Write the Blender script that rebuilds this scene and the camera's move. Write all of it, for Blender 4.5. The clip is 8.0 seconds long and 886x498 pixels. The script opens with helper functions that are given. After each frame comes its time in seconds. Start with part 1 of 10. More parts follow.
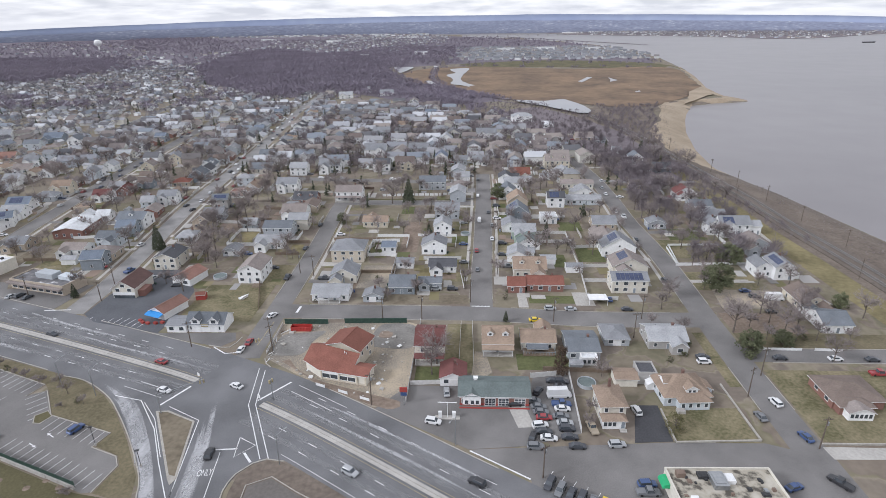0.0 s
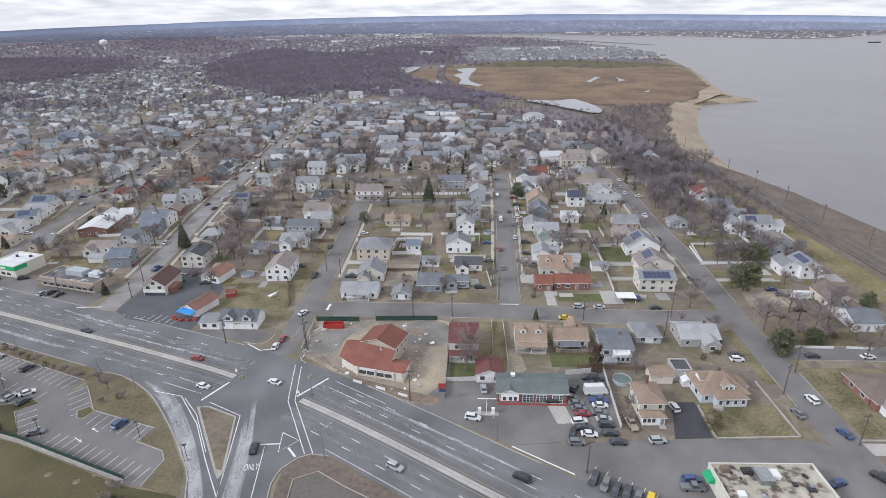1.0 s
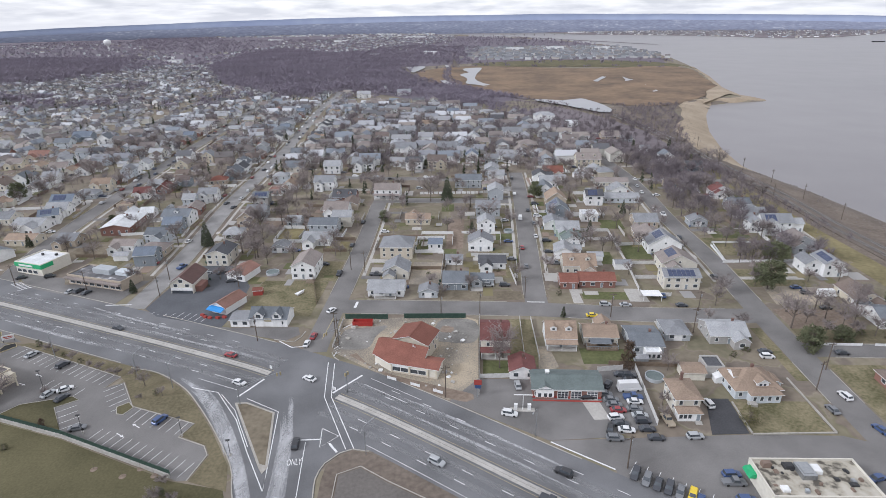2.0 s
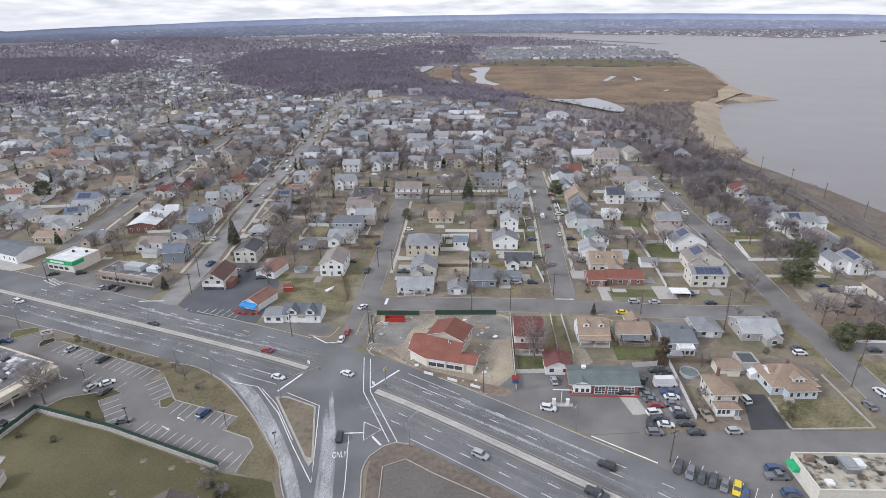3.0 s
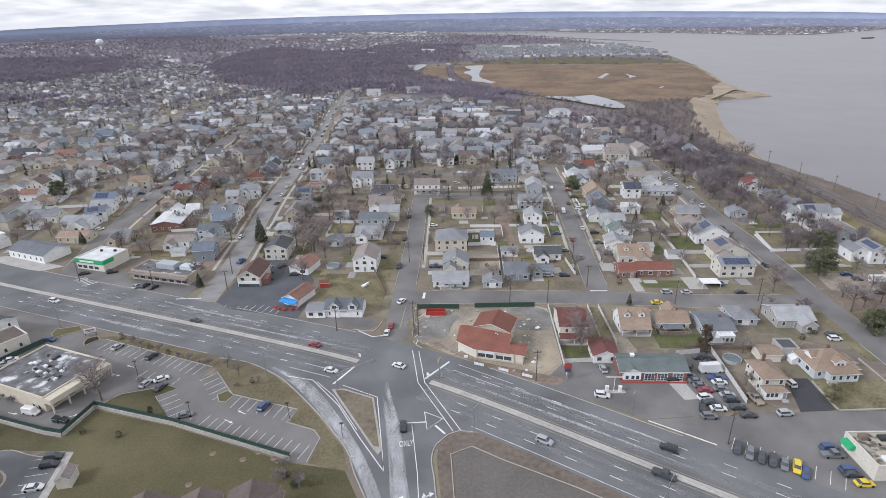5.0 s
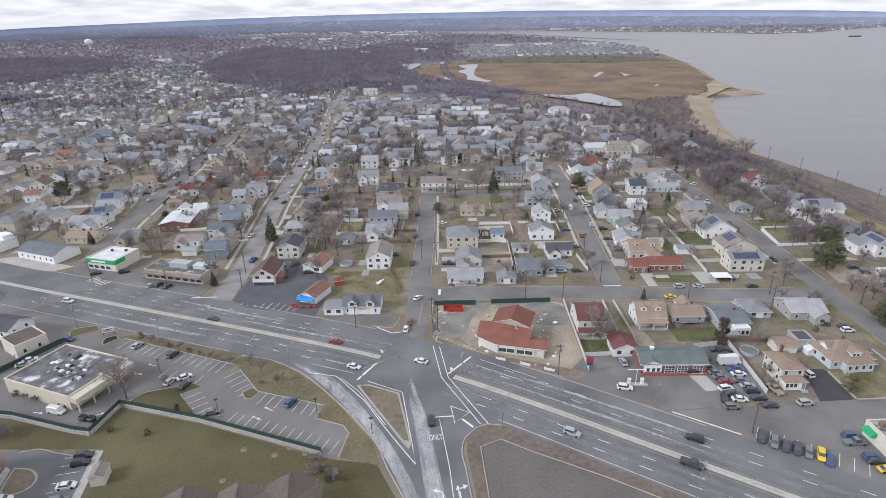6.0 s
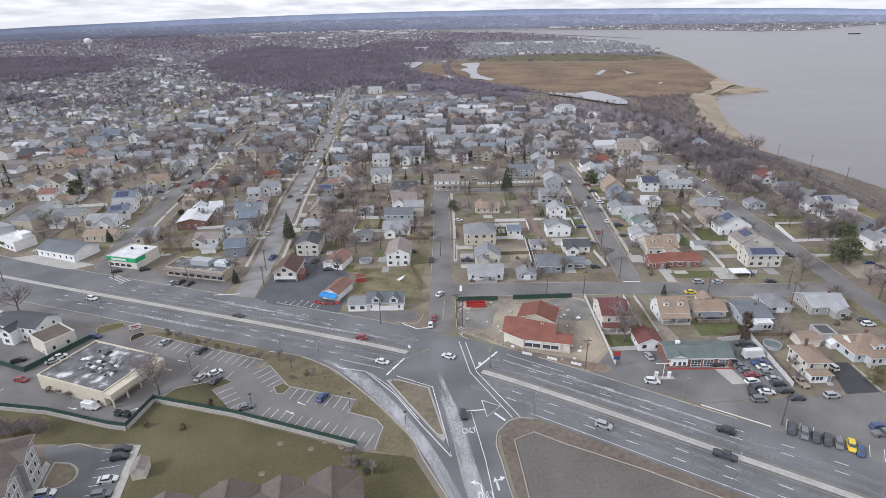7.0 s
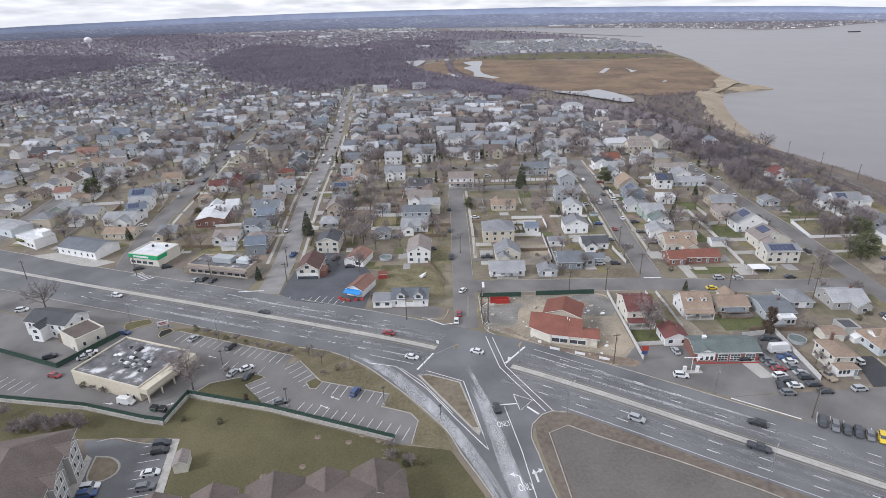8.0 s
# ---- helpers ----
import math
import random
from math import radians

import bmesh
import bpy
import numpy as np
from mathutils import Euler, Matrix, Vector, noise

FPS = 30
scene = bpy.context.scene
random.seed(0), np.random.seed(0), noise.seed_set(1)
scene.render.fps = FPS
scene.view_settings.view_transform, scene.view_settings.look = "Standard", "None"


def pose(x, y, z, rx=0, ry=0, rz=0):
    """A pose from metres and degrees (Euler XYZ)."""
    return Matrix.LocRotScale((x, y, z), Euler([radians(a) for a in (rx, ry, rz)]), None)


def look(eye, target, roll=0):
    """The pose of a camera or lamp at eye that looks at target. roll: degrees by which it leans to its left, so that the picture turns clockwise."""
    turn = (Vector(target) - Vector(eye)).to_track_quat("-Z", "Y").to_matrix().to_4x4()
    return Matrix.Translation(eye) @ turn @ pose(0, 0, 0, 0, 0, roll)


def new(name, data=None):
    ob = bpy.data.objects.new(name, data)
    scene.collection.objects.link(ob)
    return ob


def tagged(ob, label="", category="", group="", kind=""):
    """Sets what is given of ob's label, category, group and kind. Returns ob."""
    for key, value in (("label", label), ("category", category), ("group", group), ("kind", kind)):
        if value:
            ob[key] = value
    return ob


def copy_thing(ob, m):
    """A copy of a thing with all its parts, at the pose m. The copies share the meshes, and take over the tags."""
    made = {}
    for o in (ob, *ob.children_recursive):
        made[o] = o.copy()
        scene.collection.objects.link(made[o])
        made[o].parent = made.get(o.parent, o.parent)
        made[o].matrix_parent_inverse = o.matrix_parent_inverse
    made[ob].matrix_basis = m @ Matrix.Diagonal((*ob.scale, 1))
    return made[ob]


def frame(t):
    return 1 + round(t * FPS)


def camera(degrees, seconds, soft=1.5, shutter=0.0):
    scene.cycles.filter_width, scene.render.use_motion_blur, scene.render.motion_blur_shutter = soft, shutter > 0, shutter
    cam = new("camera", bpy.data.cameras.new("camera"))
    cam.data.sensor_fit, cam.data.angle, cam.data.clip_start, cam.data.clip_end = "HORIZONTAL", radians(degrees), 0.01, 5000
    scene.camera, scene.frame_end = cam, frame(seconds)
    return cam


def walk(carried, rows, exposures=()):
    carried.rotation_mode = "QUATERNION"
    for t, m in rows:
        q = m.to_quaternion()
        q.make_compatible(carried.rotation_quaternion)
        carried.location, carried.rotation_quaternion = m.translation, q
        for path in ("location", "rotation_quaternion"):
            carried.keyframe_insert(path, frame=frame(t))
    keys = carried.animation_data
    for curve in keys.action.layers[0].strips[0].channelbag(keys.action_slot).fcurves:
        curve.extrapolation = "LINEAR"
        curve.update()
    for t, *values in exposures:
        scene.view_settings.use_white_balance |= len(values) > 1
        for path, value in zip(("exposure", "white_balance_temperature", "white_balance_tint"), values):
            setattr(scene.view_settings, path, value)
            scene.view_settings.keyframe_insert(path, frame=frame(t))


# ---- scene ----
cam = camera(77.0, 8.0, soft=0.85)
# seconds, place of the eye, tilt from straight down, lean to the right, heading
ROWS = [
    (0.0, 0.56, 0.10, 101.67, 67.659, 0.793, 2.920),
    (0.5, -4.61, -0.94, 101.70, 67.646, 0.799, 3.063),
    (1.0, -9.80, -1.91, 101.67, 67.661, 0.778, 3.137),
    (1.5, -14.72, -2.79, 101.73, 67.650, 0.802, 3.142),
    (3.0, -29.70, -6.50, 101.66, 67.624, 0.867, 3.657),
    (3.5, -34.64, -7.78, 101.59, 67.596, 0.897, 3.801),
    (4.0, -39.66, -8.96, 101.63, 67.556, 0.969, 3.838),
    (5.5, -53.66, -11.89, 101.42, 67.437, 1.074, 1.393),
    (6.0, -58.36, -12.87, 101.29, 67.393, 1.124, 1.245),
    (6.5, -62.80, -13.84, 101.27, 67.315, 1.215, 1.145),
    (7.0, -67.42, -14.81, 101.31, 67.257, 1.244, 1.080),
    (7.5, -72.22, -15.76, 101.40, 67.207, 1.273, 1.025),
    (8.0, -76.96, -16.69, 101.37, 67.122, 1.311, 0.945),
]
walk(cam, [(t, pose(x, y, z, 0, 0, yaw) @ pose(0, 0, 0, tilt, 0, 0) @ pose(0, 0, 0, 0, 0, -lean)) for t, x, y, z, tilt, lean, yaw in ROWS], exposures=[(0.0, 0.345, 5640.0, 12.5), (8.0, 0.345, 5640.0, 12.5)])

# ---- sky and sun ----
SUN_UP, SUN_TURN = 32.0, 245.0      # degrees; a pale sun behind thin cloud
world = bpy.data.worlds.new("sky")
scene.world = world
world.use_nodes = True
wn, wl = world.node_tree.nodes, world.node_tree.links
wn.clear()
w_out = wn.new("ShaderNodeOutputWorld")
w_bg = wn.new("ShaderNodeBackground")
w_sky = wn.new("ShaderNodeTexSky")
w_sky.sky_type, w_sky.sun_disc = "NISHITA", False
w_sky.sun_elevation, w_sky.sun_rotation = radians(SUN_UP), radians(SUN_TURN)
w_sky.altitude, w_sky.air_density, w_sky.dust_density = 50, 1.0, 2.0
w_co = wn.new("ShaderNodeTexCoord")
w_map = wn.new("ShaderNodeMapping")
w_map.inputs["Scale"].default_value = (5.0, 5.0, 34.0)
w_noise = wn.new("ShaderNodeTexNoise")
w_noise.inputs["Scale"].default_value, w_noise.inputs["Detail"].default_value = 2.4, 6
w_ramp = wn.new("ShaderNodeValToRGB")
w_ramp.color_ramp.elements[0].position, w_ramp.color_ramp.elements[0].color = 0.36, (6.7, 6.4, 6.1, 1)
w_ramp.color_ramp.elements[1].position, w_ramp.color_ramp.elements[1].color = 0.60, (9.8, 9.2, 8.3, 1)
w_mix = wn.new("ShaderNodeMix")
w_mix.data_type = "RGBA"
w_mix.inputs["Factor"].default_value = 0.86
wl.new(w_co.outputs["Generated"], w_map.inputs["Vector"])
wl.new(w_map.outputs["Vector"], w_noise.inputs["Vector"])
wl.new(w_noise.outputs["Fac"], w_ramp.inputs["Fac"])
wl.new(w_sky.outputs["Color"], w_mix.inputs["A"])
w_sep = wn.new("ShaderNodeSeparateXYZ")
w_low = wn.new("ShaderNodeMapRange")
w_low.inputs["From Min"].default_value, w_low.inputs["From Max"].default_value = -0.01, 0.014
w_glow = wn.new("ShaderNodeMix")
w_glow.data_type = "RGBA"
w_glow.inputs["A"].default_value = (8.3, 7.85, 7.3, 1)
wl.new(w_co.outputs["Generated"], w_sep.inputs["Vector"])
wl.new(w_sep.outputs["Z"], w_low.inputs["Value"])
wl.new(w_low.outputs["Result"], w_glow.inputs["Factor"])
wl.new(w_ramp.outputs["Color"], w_glow.inputs["B"])
wl.new(w_glow.outputs["Result"], w_mix.inputs["B"])
wl.new(w_mix.outputs["Result"], w_bg.inputs["Color"])
w_bg.inputs["Strength"].default_value = 0.1
wl.new(w_bg.outputs["Background"], w_out.inputs["Surface"])
sun = new("sun", bpy.data.lights.new("sun", "SUN"))
sun.data.energy, sun.data.angle, sun.data.color = 1.7, radians(12), (1.0, 0.95, 0.88)
_az = radians(SUN_TURN)
sun.matrix_world = look((0, 0, 0), (-math.sin(_az) * math.cos(radians(SUN_UP)), -math.cos(_az) * math.cos(radians(SUN_UP)), -math.sin(radians(SUN_UP))))

# ---- materials ----
MATS = {}


def surface(name, low, high, scale=1.0, rough=0.85, bump=0.0, coarse=0.08, spread=0.5, metal=0.0, shift=0.0, spec=0.3):
    """A surface that varies between two colours: fine grain at `scale` per metre, blotches at `coarse` per metre."""
    m = bpy.data.materials.new(name)
    m.use_nodes = True
    n, l = m.node_tree.nodes, m.node_tree.links
    b = n["Principled BSDF"]
    b.inputs["Roughness"].default_value, b.inputs["Metallic"].default_value = rough, metal
    b.inputs["Specular IOR Level"].default_value = spec
    co = n.new("ShaderNodeTexCoord")
    fine = n.new("ShaderNodeTexNoise")
    fine.inputs["Scale"].default_value, fine.inputs["Detail"].default_value = scale, 4
    big = n.new("ShaderNodeTexNoise")
    big.inputs["Scale"].default_value, big.inputs["Detail"].default_value = coarse, 5
    l.new(co.outputs["Object"], fine.inputs["Vector"])
    l.new(co.outputs["Object"], big.inputs["Vector"])
    blend = n.new("ShaderNodeMath")
    blend.operation = "MULTIPLY_ADD"
    blend.inputs[1].default_value = spread
    half = n.new("ShaderNodeMath")
    half.operation = "MULTIPLY"
    half.inputs[1].default_value = 1 - spread
    l.new(fine.outputs["Fac"], half.inputs[0])
    l.new(big.outputs["Fac"], blend.inputs[0])
    l.new(half.outputs[0], blend.inputs[2])
    ramp = n.new("ShaderNodeValToRGB")
    ramp.color_ramp.elements[0].position, ramp.color_ramp.elements[1].position = 0.36, 0.64
    ramp.color_ramp.elements[0].color, ramp.color_ramp.elements[1].color = (*low, 1), (*high, 1)
    l.new(blend.outputs[0], ramp.inputs["Fac"])
    last = ramp.outputs["Color"]
    if shift:
        info = n.new("ShaderNodeObjectInfo")
        hsv = n.new("ShaderNodeHueSaturation")
        rng = n.new("ShaderNodeMapRange")
        rng.inputs["To Min"].default_value, rng.inputs["To Max"].default_value = 1 - shift, 1 + shift
        l.new(info.outputs["Random"], rng.inputs["Value"])
        l.new(rng.outputs["Result"], hsv.inputs["Value"])
        l.new(last, hsv.inputs["Color"])
        last = hsv.outputs["Color"]
    l.new(last, b.inputs["Base Color"])
    if bump:
        bp = n.new("ShaderNodeBump")
        bp.inputs["Strength"].default_value, bp.inputs["Distance"].default_value = bump, 0.05
        l.new(fine.outputs["Fac"], bp.inputs["Height"])
        l.new(bp.outputs["Normal"], b.inputs["Normal"])
    MATS[name] = m
    return m


def two(c, k=0.14):
    return tuple(v * (1 - k) for v in c), tuple(v * (1 + k) for v in c)


def islands(name, colours, rough=0.8):
    """A surface whose loose pieces each take one of several colours."""
    m = bpy.data.materials.new(name)
    m.use_nodes = True
    n, l = m.node_tree.nodes, m.node_tree.links
    b = n["Principled BSDF"]
    b.inputs["Roughness"].default_value = rough
    geo = n.new("ShaderNodeNewGeometry")
    ramp = n.new("ShaderNodeValToRGB")
    ramp.color_ramp.interpolation = "CONSTANT"
    for i, c in enumerate(colours):
        e = ramp.color_ramp.elements[i] if i < 2 else ramp.color_ramp.elements.new(i / len(colours))
        e.position, e.color = i / len(colours), (*c, 1)
    l.new(geo.outputs["Random Per Island"], ramp.inputs["Fac"])
    l.new(ramp.outputs["Color"], b.inputs["Base Color"])
    MATS[name] = m
    return m


surface("ground", (0.142, 0.122, 0.097), (0.262, 0.226, 0.178), 0.5, 0.95, 0.3, 0.06, 0.5)
# plots of differing winter grass: cells a house plot wide shift the tone from olive to brown
_g = MATS["ground"].node_tree
_co, _vo, _rp, _mx = (_g.nodes.new(k) for k in ("ShaderNodeTexCoord", "ShaderNodeTexVoronoi", "ShaderNodeValToRGB", "ShaderNodeMix"))
_vo.feature = "SMOOTH_F1"
_vo.inputs["Smoothness"].default_value = 0.35
_vo.inputs["Scale"].default_value, _vo.inputs["Randomness"].default_value = 0.075, 0.9
_sep = _g.nodes.new("ShaderNodeSeparateColor")
_rp.color_ramp.interpolation = "LINEAR"
for _i, _c in enumerate(((0.115, 0.113, 0.058), (0.21, 0.178, 0.13), (0.15, 0.118, 0.10), (0.148, 0.142, 0.072), (0.255, 0.222, 0.165), (0.14, 0.115, 0.10))):
    _e = _rp.color_ramp.elements[_i] if _i < 2 else _rp.color_ramp.elements.new(_i / 6)
    _e.position, _e.color = _i / 6, (*_c, 1)
_mx.data_type = "RGBA"
_mx.inputs["Factor"].default_value = 0.55
_bs = _g.nodes["Principled BSDF"].inputs["Base Color"]
_old = _bs.links[0].from_socket
# plot edges wander
_wn, _wm = _g.nodes.new("ShaderNodeTexNoise"), _g.nodes.new("ShaderNodeVectorMath")
_wn.inputs["Scale"].default_value, _wn.inputs["Detail"].default_value = 0.12, 6
_wm.operation = "MULTIPLY_ADD"
_wm.inputs[1].default_value = (16, 16, 0)
_g.links.new(_co.outputs["Object"], _wn.inputs["Vector"])
_g.links.new(_wn.outputs["Color"], _wm.inputs[0])
_g.links.new(_co.outputs["Object"], _wm.inputs[2])
_g.links.new(_wm.outputs["Vector"], _vo.inputs["Vector"])
_g.links.new(_vo.outputs["Color"], _sep.inputs["Color"])
_g.links.new(_sep.outputs["Red"], _rp.inputs["Fac"])
_g.links.new(_old, _mx.inputs["A"])
_g.links.new(_rp.outputs["Color"], _mx.inputs["B"])
_g.links.new(_mx.outputs["Result"], _bs)
surface("lawn_green", (0.075, 0.085, 0.035), (0.13, 0.135, 0.06), 0.9, 0.95, 0.4, 0.12, 0.5)
surface("lawn_olive", (0.07, 0.065, 0.033), (0.142, 0.126, 0.068), 1.6, 0.95, 0.4, 0.045, 0.7)
surface("lawn_dry", (0.13, 0.108, 0.077), (0.225, 0.193, 0.142), 0.7, 0.95, 0.4, 0.10, 0.55)
surface("dirt", (0.185, 0.165, 0.14), (0.41, 0.345, 0.255), 2.1, 0.95, 0.22, 0.07, 0.6)
_r = next(q for q in MATS["dirt"].node_tree.nodes if q.bl_idname == "ShaderNodeValToRGB").color_ramp
_r.elements[0].position, _r.elements[1].position = 0.41, 0.60
_e = _r.elements.new(0.5)
_e.color = (0.285, 0.25, 0.20, 1)
surface("lawn_patchy", (0.095, 0.092, 0.045), (0.24, 0.205, 0.13), 1.1, 0.95, 0.4, 0.13, 0.55)
surface("verge_brown", (0.10, 0.088, 0.052), (0.19, 0.162, 0.102), 1.2, 0.95, 0.4, 0.11, 0.55)
surface("scrub_brown", (0.105, 0.085, 0.07), (0.19, 0.158, 0.13), 0.7, 0.95, 0.4, 0.06, 0.5)
surface("gravel_grey", (0.15, 0.143, 0.132), (0.27, 0.257, 0.238), 1.4, 0.95, 0.5, 0.15, 0.6)
surface("soil_brown", (0.15, 0.115, 0.09), (0.27, 0.215, 0.17), 0.8, 0.95, 0.5, 0.12, 0.5)
surface("chimney_brick", (0.12, 0.075, 0.063), (0.20, 0.125, 0.105), 3.0, 0.9, 0.2, 0.5, 0.5)
surface("needles_olive", (0.085, 0.095, 0.052), (0.165, 0.172, 0.098), 1.5, 0.9, 0.0, 0.3, 0.5, shift=0.2)
surface("needles_rust", (0.075, 0.05, 0.035), (0.14, 0.10, 0.07), 1.5, 0.9, 0.0, 0.3, 0.5, shift=0.15)
surface("leaf_olive", (0.10, 0.095, 0.045), (0.19, 0.175, 0.085), 1.5, 0.9, 0.0, 0.3, 0.5, shift=0.15)
# twigs of far yards, paler and bluer: aerial haze is in the colour
surface("hazed_grey_twigs", (0.178, 0.168, 0.184), (0.295, 0.28, 0.302), 0.08, 0.95, 0.0, 0.01, 0.55)
surface("asphalt_brown", (0.112, 0.101, 0.092), (0.172, 0.157, 0.145), 1.2, 0.9, 0.2, 0.05, 0.6)
surface("grass_yellow", (0.125, 0.108, 0.055), (0.24, 0.205, 0.108), 0.5, 0.95, 0.3, 0.05, 0.6)
surface("asphalt", (0.112, 0.112, 0.116), (0.186, 0.186, 0.192), 4.0, 0.85, 0.1, 0.06, 0.72)
surface("asphalt_old", (0.130, 0.124, 0.12), (0.215, 0.206, 0.199), 3.5, 0.9, 0.15, 0.07, 0.68)
surface("asphalt_new", (0.045, 0.045, 0.05), (0.075, 0.075, 0.08), 2.0, 0.85, 0.15, 0.08, 0.6)
surface("asphalt_blue", (0.078, 0.081, 0.09), (0.122, 0.126, 0.138), 2.0, 0.85, 0.15, 0.08, 0.6)
surface("asphalt_pale", (0.20, 0.193, 0.188), (0.285, 0.277, 0.27), 1.5, 0.9, 0.1, 0.15, 0.7)
surface("salt_track", (0.44, 0.44, 0.45), (0.62, 0.62, 0.63), 1.5, 0.9, 0, 0.2, 0.5)
surface("lane_wear", (0.30, 0.30, 0.305), (0.42, 0.42, 0.425), 1.5, 0.9, 0, 0.2, 0.5)
for _key, _a0, _a1 in (("salt_track", 0.03, 0.68), ("lane_wear", 0.0, 0.24)):
    _g = MATS[_key].node_tree
    _co, _mp, _no, _rp = (_g.nodes.new(k) for k in ("ShaderNodeTexCoord", "ShaderNodeMapping", "ShaderNodeTexNoise", "ShaderNodeValToRGB"))
    _mp.inputs["Scale"].default_value = (1.0, 0.25, 1.0)
    _no.inputs["Scale"].default_value, _no.inputs["Detail"].default_value = 0.35, 3
    _rp.color_ramp.elements[0].position, _rp.color_ramp.elements[1].position = 0.2, 0.8
    _rp.color_ramp.elements[0].color, _rp.color_ramp.elements[1].color = (_a0, _a0, _a0, 1), (_a1, _a1, _a1, 1)
    _g.links.new(_co.outputs["Object"], _mp.inputs["Vector"])
    _g.links.new(_mp.outputs["Vector"], _no.inputs["Vector"])
    _g.links.new(_no.outputs["Fac"], _rp.inputs["Fac"])
    _g.links.new(_rp.outputs["Color"], _g.nodes["Principled BSDF"].inputs["Alpha"])
surface("concrete", (0.34, 0.325, 0.30), (0.46, 0.44, 0.41), 1.2, 0.9, 0.1, 0.15, 0.5)
surface("kerb_stone", (0.30, 0.28, 0.25), (0.42, 0.40, 0.36), 1.5, 0.9, 0.1, 0.2, 0.5)
surface("road_white", (0.56, 0.56, 0.56), (0.76, 0.76, 0.76), 3.0, 0.8, 0.0, 0.6, 0.5)
surface("road_yellow", (0.30, 0.25, 0.15), (0.42, 0.36, 0.22), 3.0, 0.8, 0.0, 0.6, 0.5)
surface("sand", (0.265, 0.212, 0.15), (0.385, 0.318, 0.235), 0.3, 0.95, 0.2, 0.03, 0.6)
surface("marsh_reed", (0.11, 0.08, 0.057), (0.238, 0.165, 0.105), 0.10, 0.95, 0.0, 0.014, 0.65)
surface("yard_grey", (0.14, 0.13, 0.124), (0.235, 0.22, 0.212), 0.3, 0.95, 0.0, 0.05, 0.5)
surface("leaf_floor", (0.118, 0.102, 0.122), (0.162, 0.142, 0.166), 0.2, 0.95, 0.0, 0.02, 0.6)
surface("wood_floor", (0.145, 0.124, 0.133), (0.205, 0.178, 0.188), 0.2, 0.95, 0.0, 0.02, 0.6)
surface("ballast", (0.10, 0.082, 0.068), (0.165, 0.14, 0.12), 0.8, 0.95, 0.2, 0.05, 0.5)
surface("bark", (0.10, 0.082, 0.07), (0.17, 0.145, 0.125), 2.0, 0.95, 0.0, 0.3, 0.5)
surface("twigs", (0.185, 0.16, 0.152), (0.29, 0.252, 0.242), 0.8, 0.95, 0.0, 0.2, 0.5, shift=0.22)
surface("mauve_twigs", (0.145, 0.125, 0.133), (0.235, 0.205, 0.215), 0.3, 0.95, 0.0, 0.03, 0.5)
surface("needles", (0.045, 0.054, 0.036), (0.095, 0.105, 0.066), 1.5, 0.9, 0.0, 0.3, 0.5, shift=0.25)
surface("shrub_leaf", (0.07, 0.075, 0.04), (0.13, 0.128, 0.07), 1.5, 0.9, 0.0, 0.3, 0.5, shift=0.25)
# bare-wood colour with the violet-blue of distant haze mixed in
surface("hazed_far_twigs", (0.19, 0.165, 0.20), (0.265, 0.235, 0.28), 0.06, 0.95, 0.0, 0.008, 0.55)
surface("timber", (0.15, 0.115, 0.085), (0.24, 0.19, 0.145), 2.0, 0.85, 0.2, 0.4, 0.5)
surface("pole_wood", (0.09, 0.072, 0.058), (0.15, 0.12, 0.10), 2.0, 0.9, 0.1, 0.4, 0.5)
surface("steel", (0.30, 0.31, 0.32), (0.40, 0.41, 0.42), 2.0, 0.45, 0.0, 0.4, 0.5, metal=0.7)
surface("dark_metal", (0.03, 0.03, 0.032), (0.06, 0.06, 0.062), 2.0, 0.5, 0.0, 0.4, 0.5)
surface("fence_green", (0.034, 0.065, 0.052), (0.06, 0.10, 0.08), 1.0, 0.7, 0.0, 0.3, 0.5)
surface("fence_pale", (0.50, 0.49, 0.475), (0.66, 0.65, 0.635), 1.0, 0.6, 0.0, 0.25, 0.5)
surface("vinyl_white", (0.66, 0.66, 0.66), (0.80, 0.80, 0.79), 1.0, 0.5, 0.0, 0.3, 0.5)
surface("rubber", (0.018, 0.018, 0.018), (0.03, 0.03, 0.03), 4.0, 0.8)
surface("pane", (0.045, 0.052, 0.06), (0.095, 0.105, 0.118), 0.4, 0.08, 0.0, 0.2, 0.5, spec=0.6)
surface("water", (0.165, 0.15, 0.152), (0.20, 0.183, 0.184), 0.02, 0.36, 0.0, 0.004, 0.5, spec=0.38)
surface("pond", (0.21, 0.21, 0.22), (0.26, 0.255, 0.265), 0.02, 0.3, 0.0, 0.004, 0.5, spec=0.6)
for key, c in dict(white=(0.74, 0.74, 0.735), cream=(0.56, 0.51, 0.41), ivory=(0.60, 0.57, 0.50), grey=(0.38, 0.40, 0.42), pale_blue=(0.51, 0.545, 0.575),
                   slate=(0.24, 0.27, 0.30), yellow=(0.55, 0.48, 0.30), tan=(0.42, 0.36, 0.29), brown=(0.20, 0.15, 0.12), pink=(0.45, 0.36, 0.33),
                   green=(0.34, 0.40, 0.35), stone=(0.37, 0.36, 0.345), brick=(0.225, 0.122, 0.10), dark=(0.09, 0.085, 0.085), red=(0.32, 0.06, 0.05), beige=(0.50, 0.45, 0.37)).items():
    surface("siding_" + key, *two(c, 0.09), 1.2, 0.7, 0.05, 0.15, 0.5, shift=0.05)
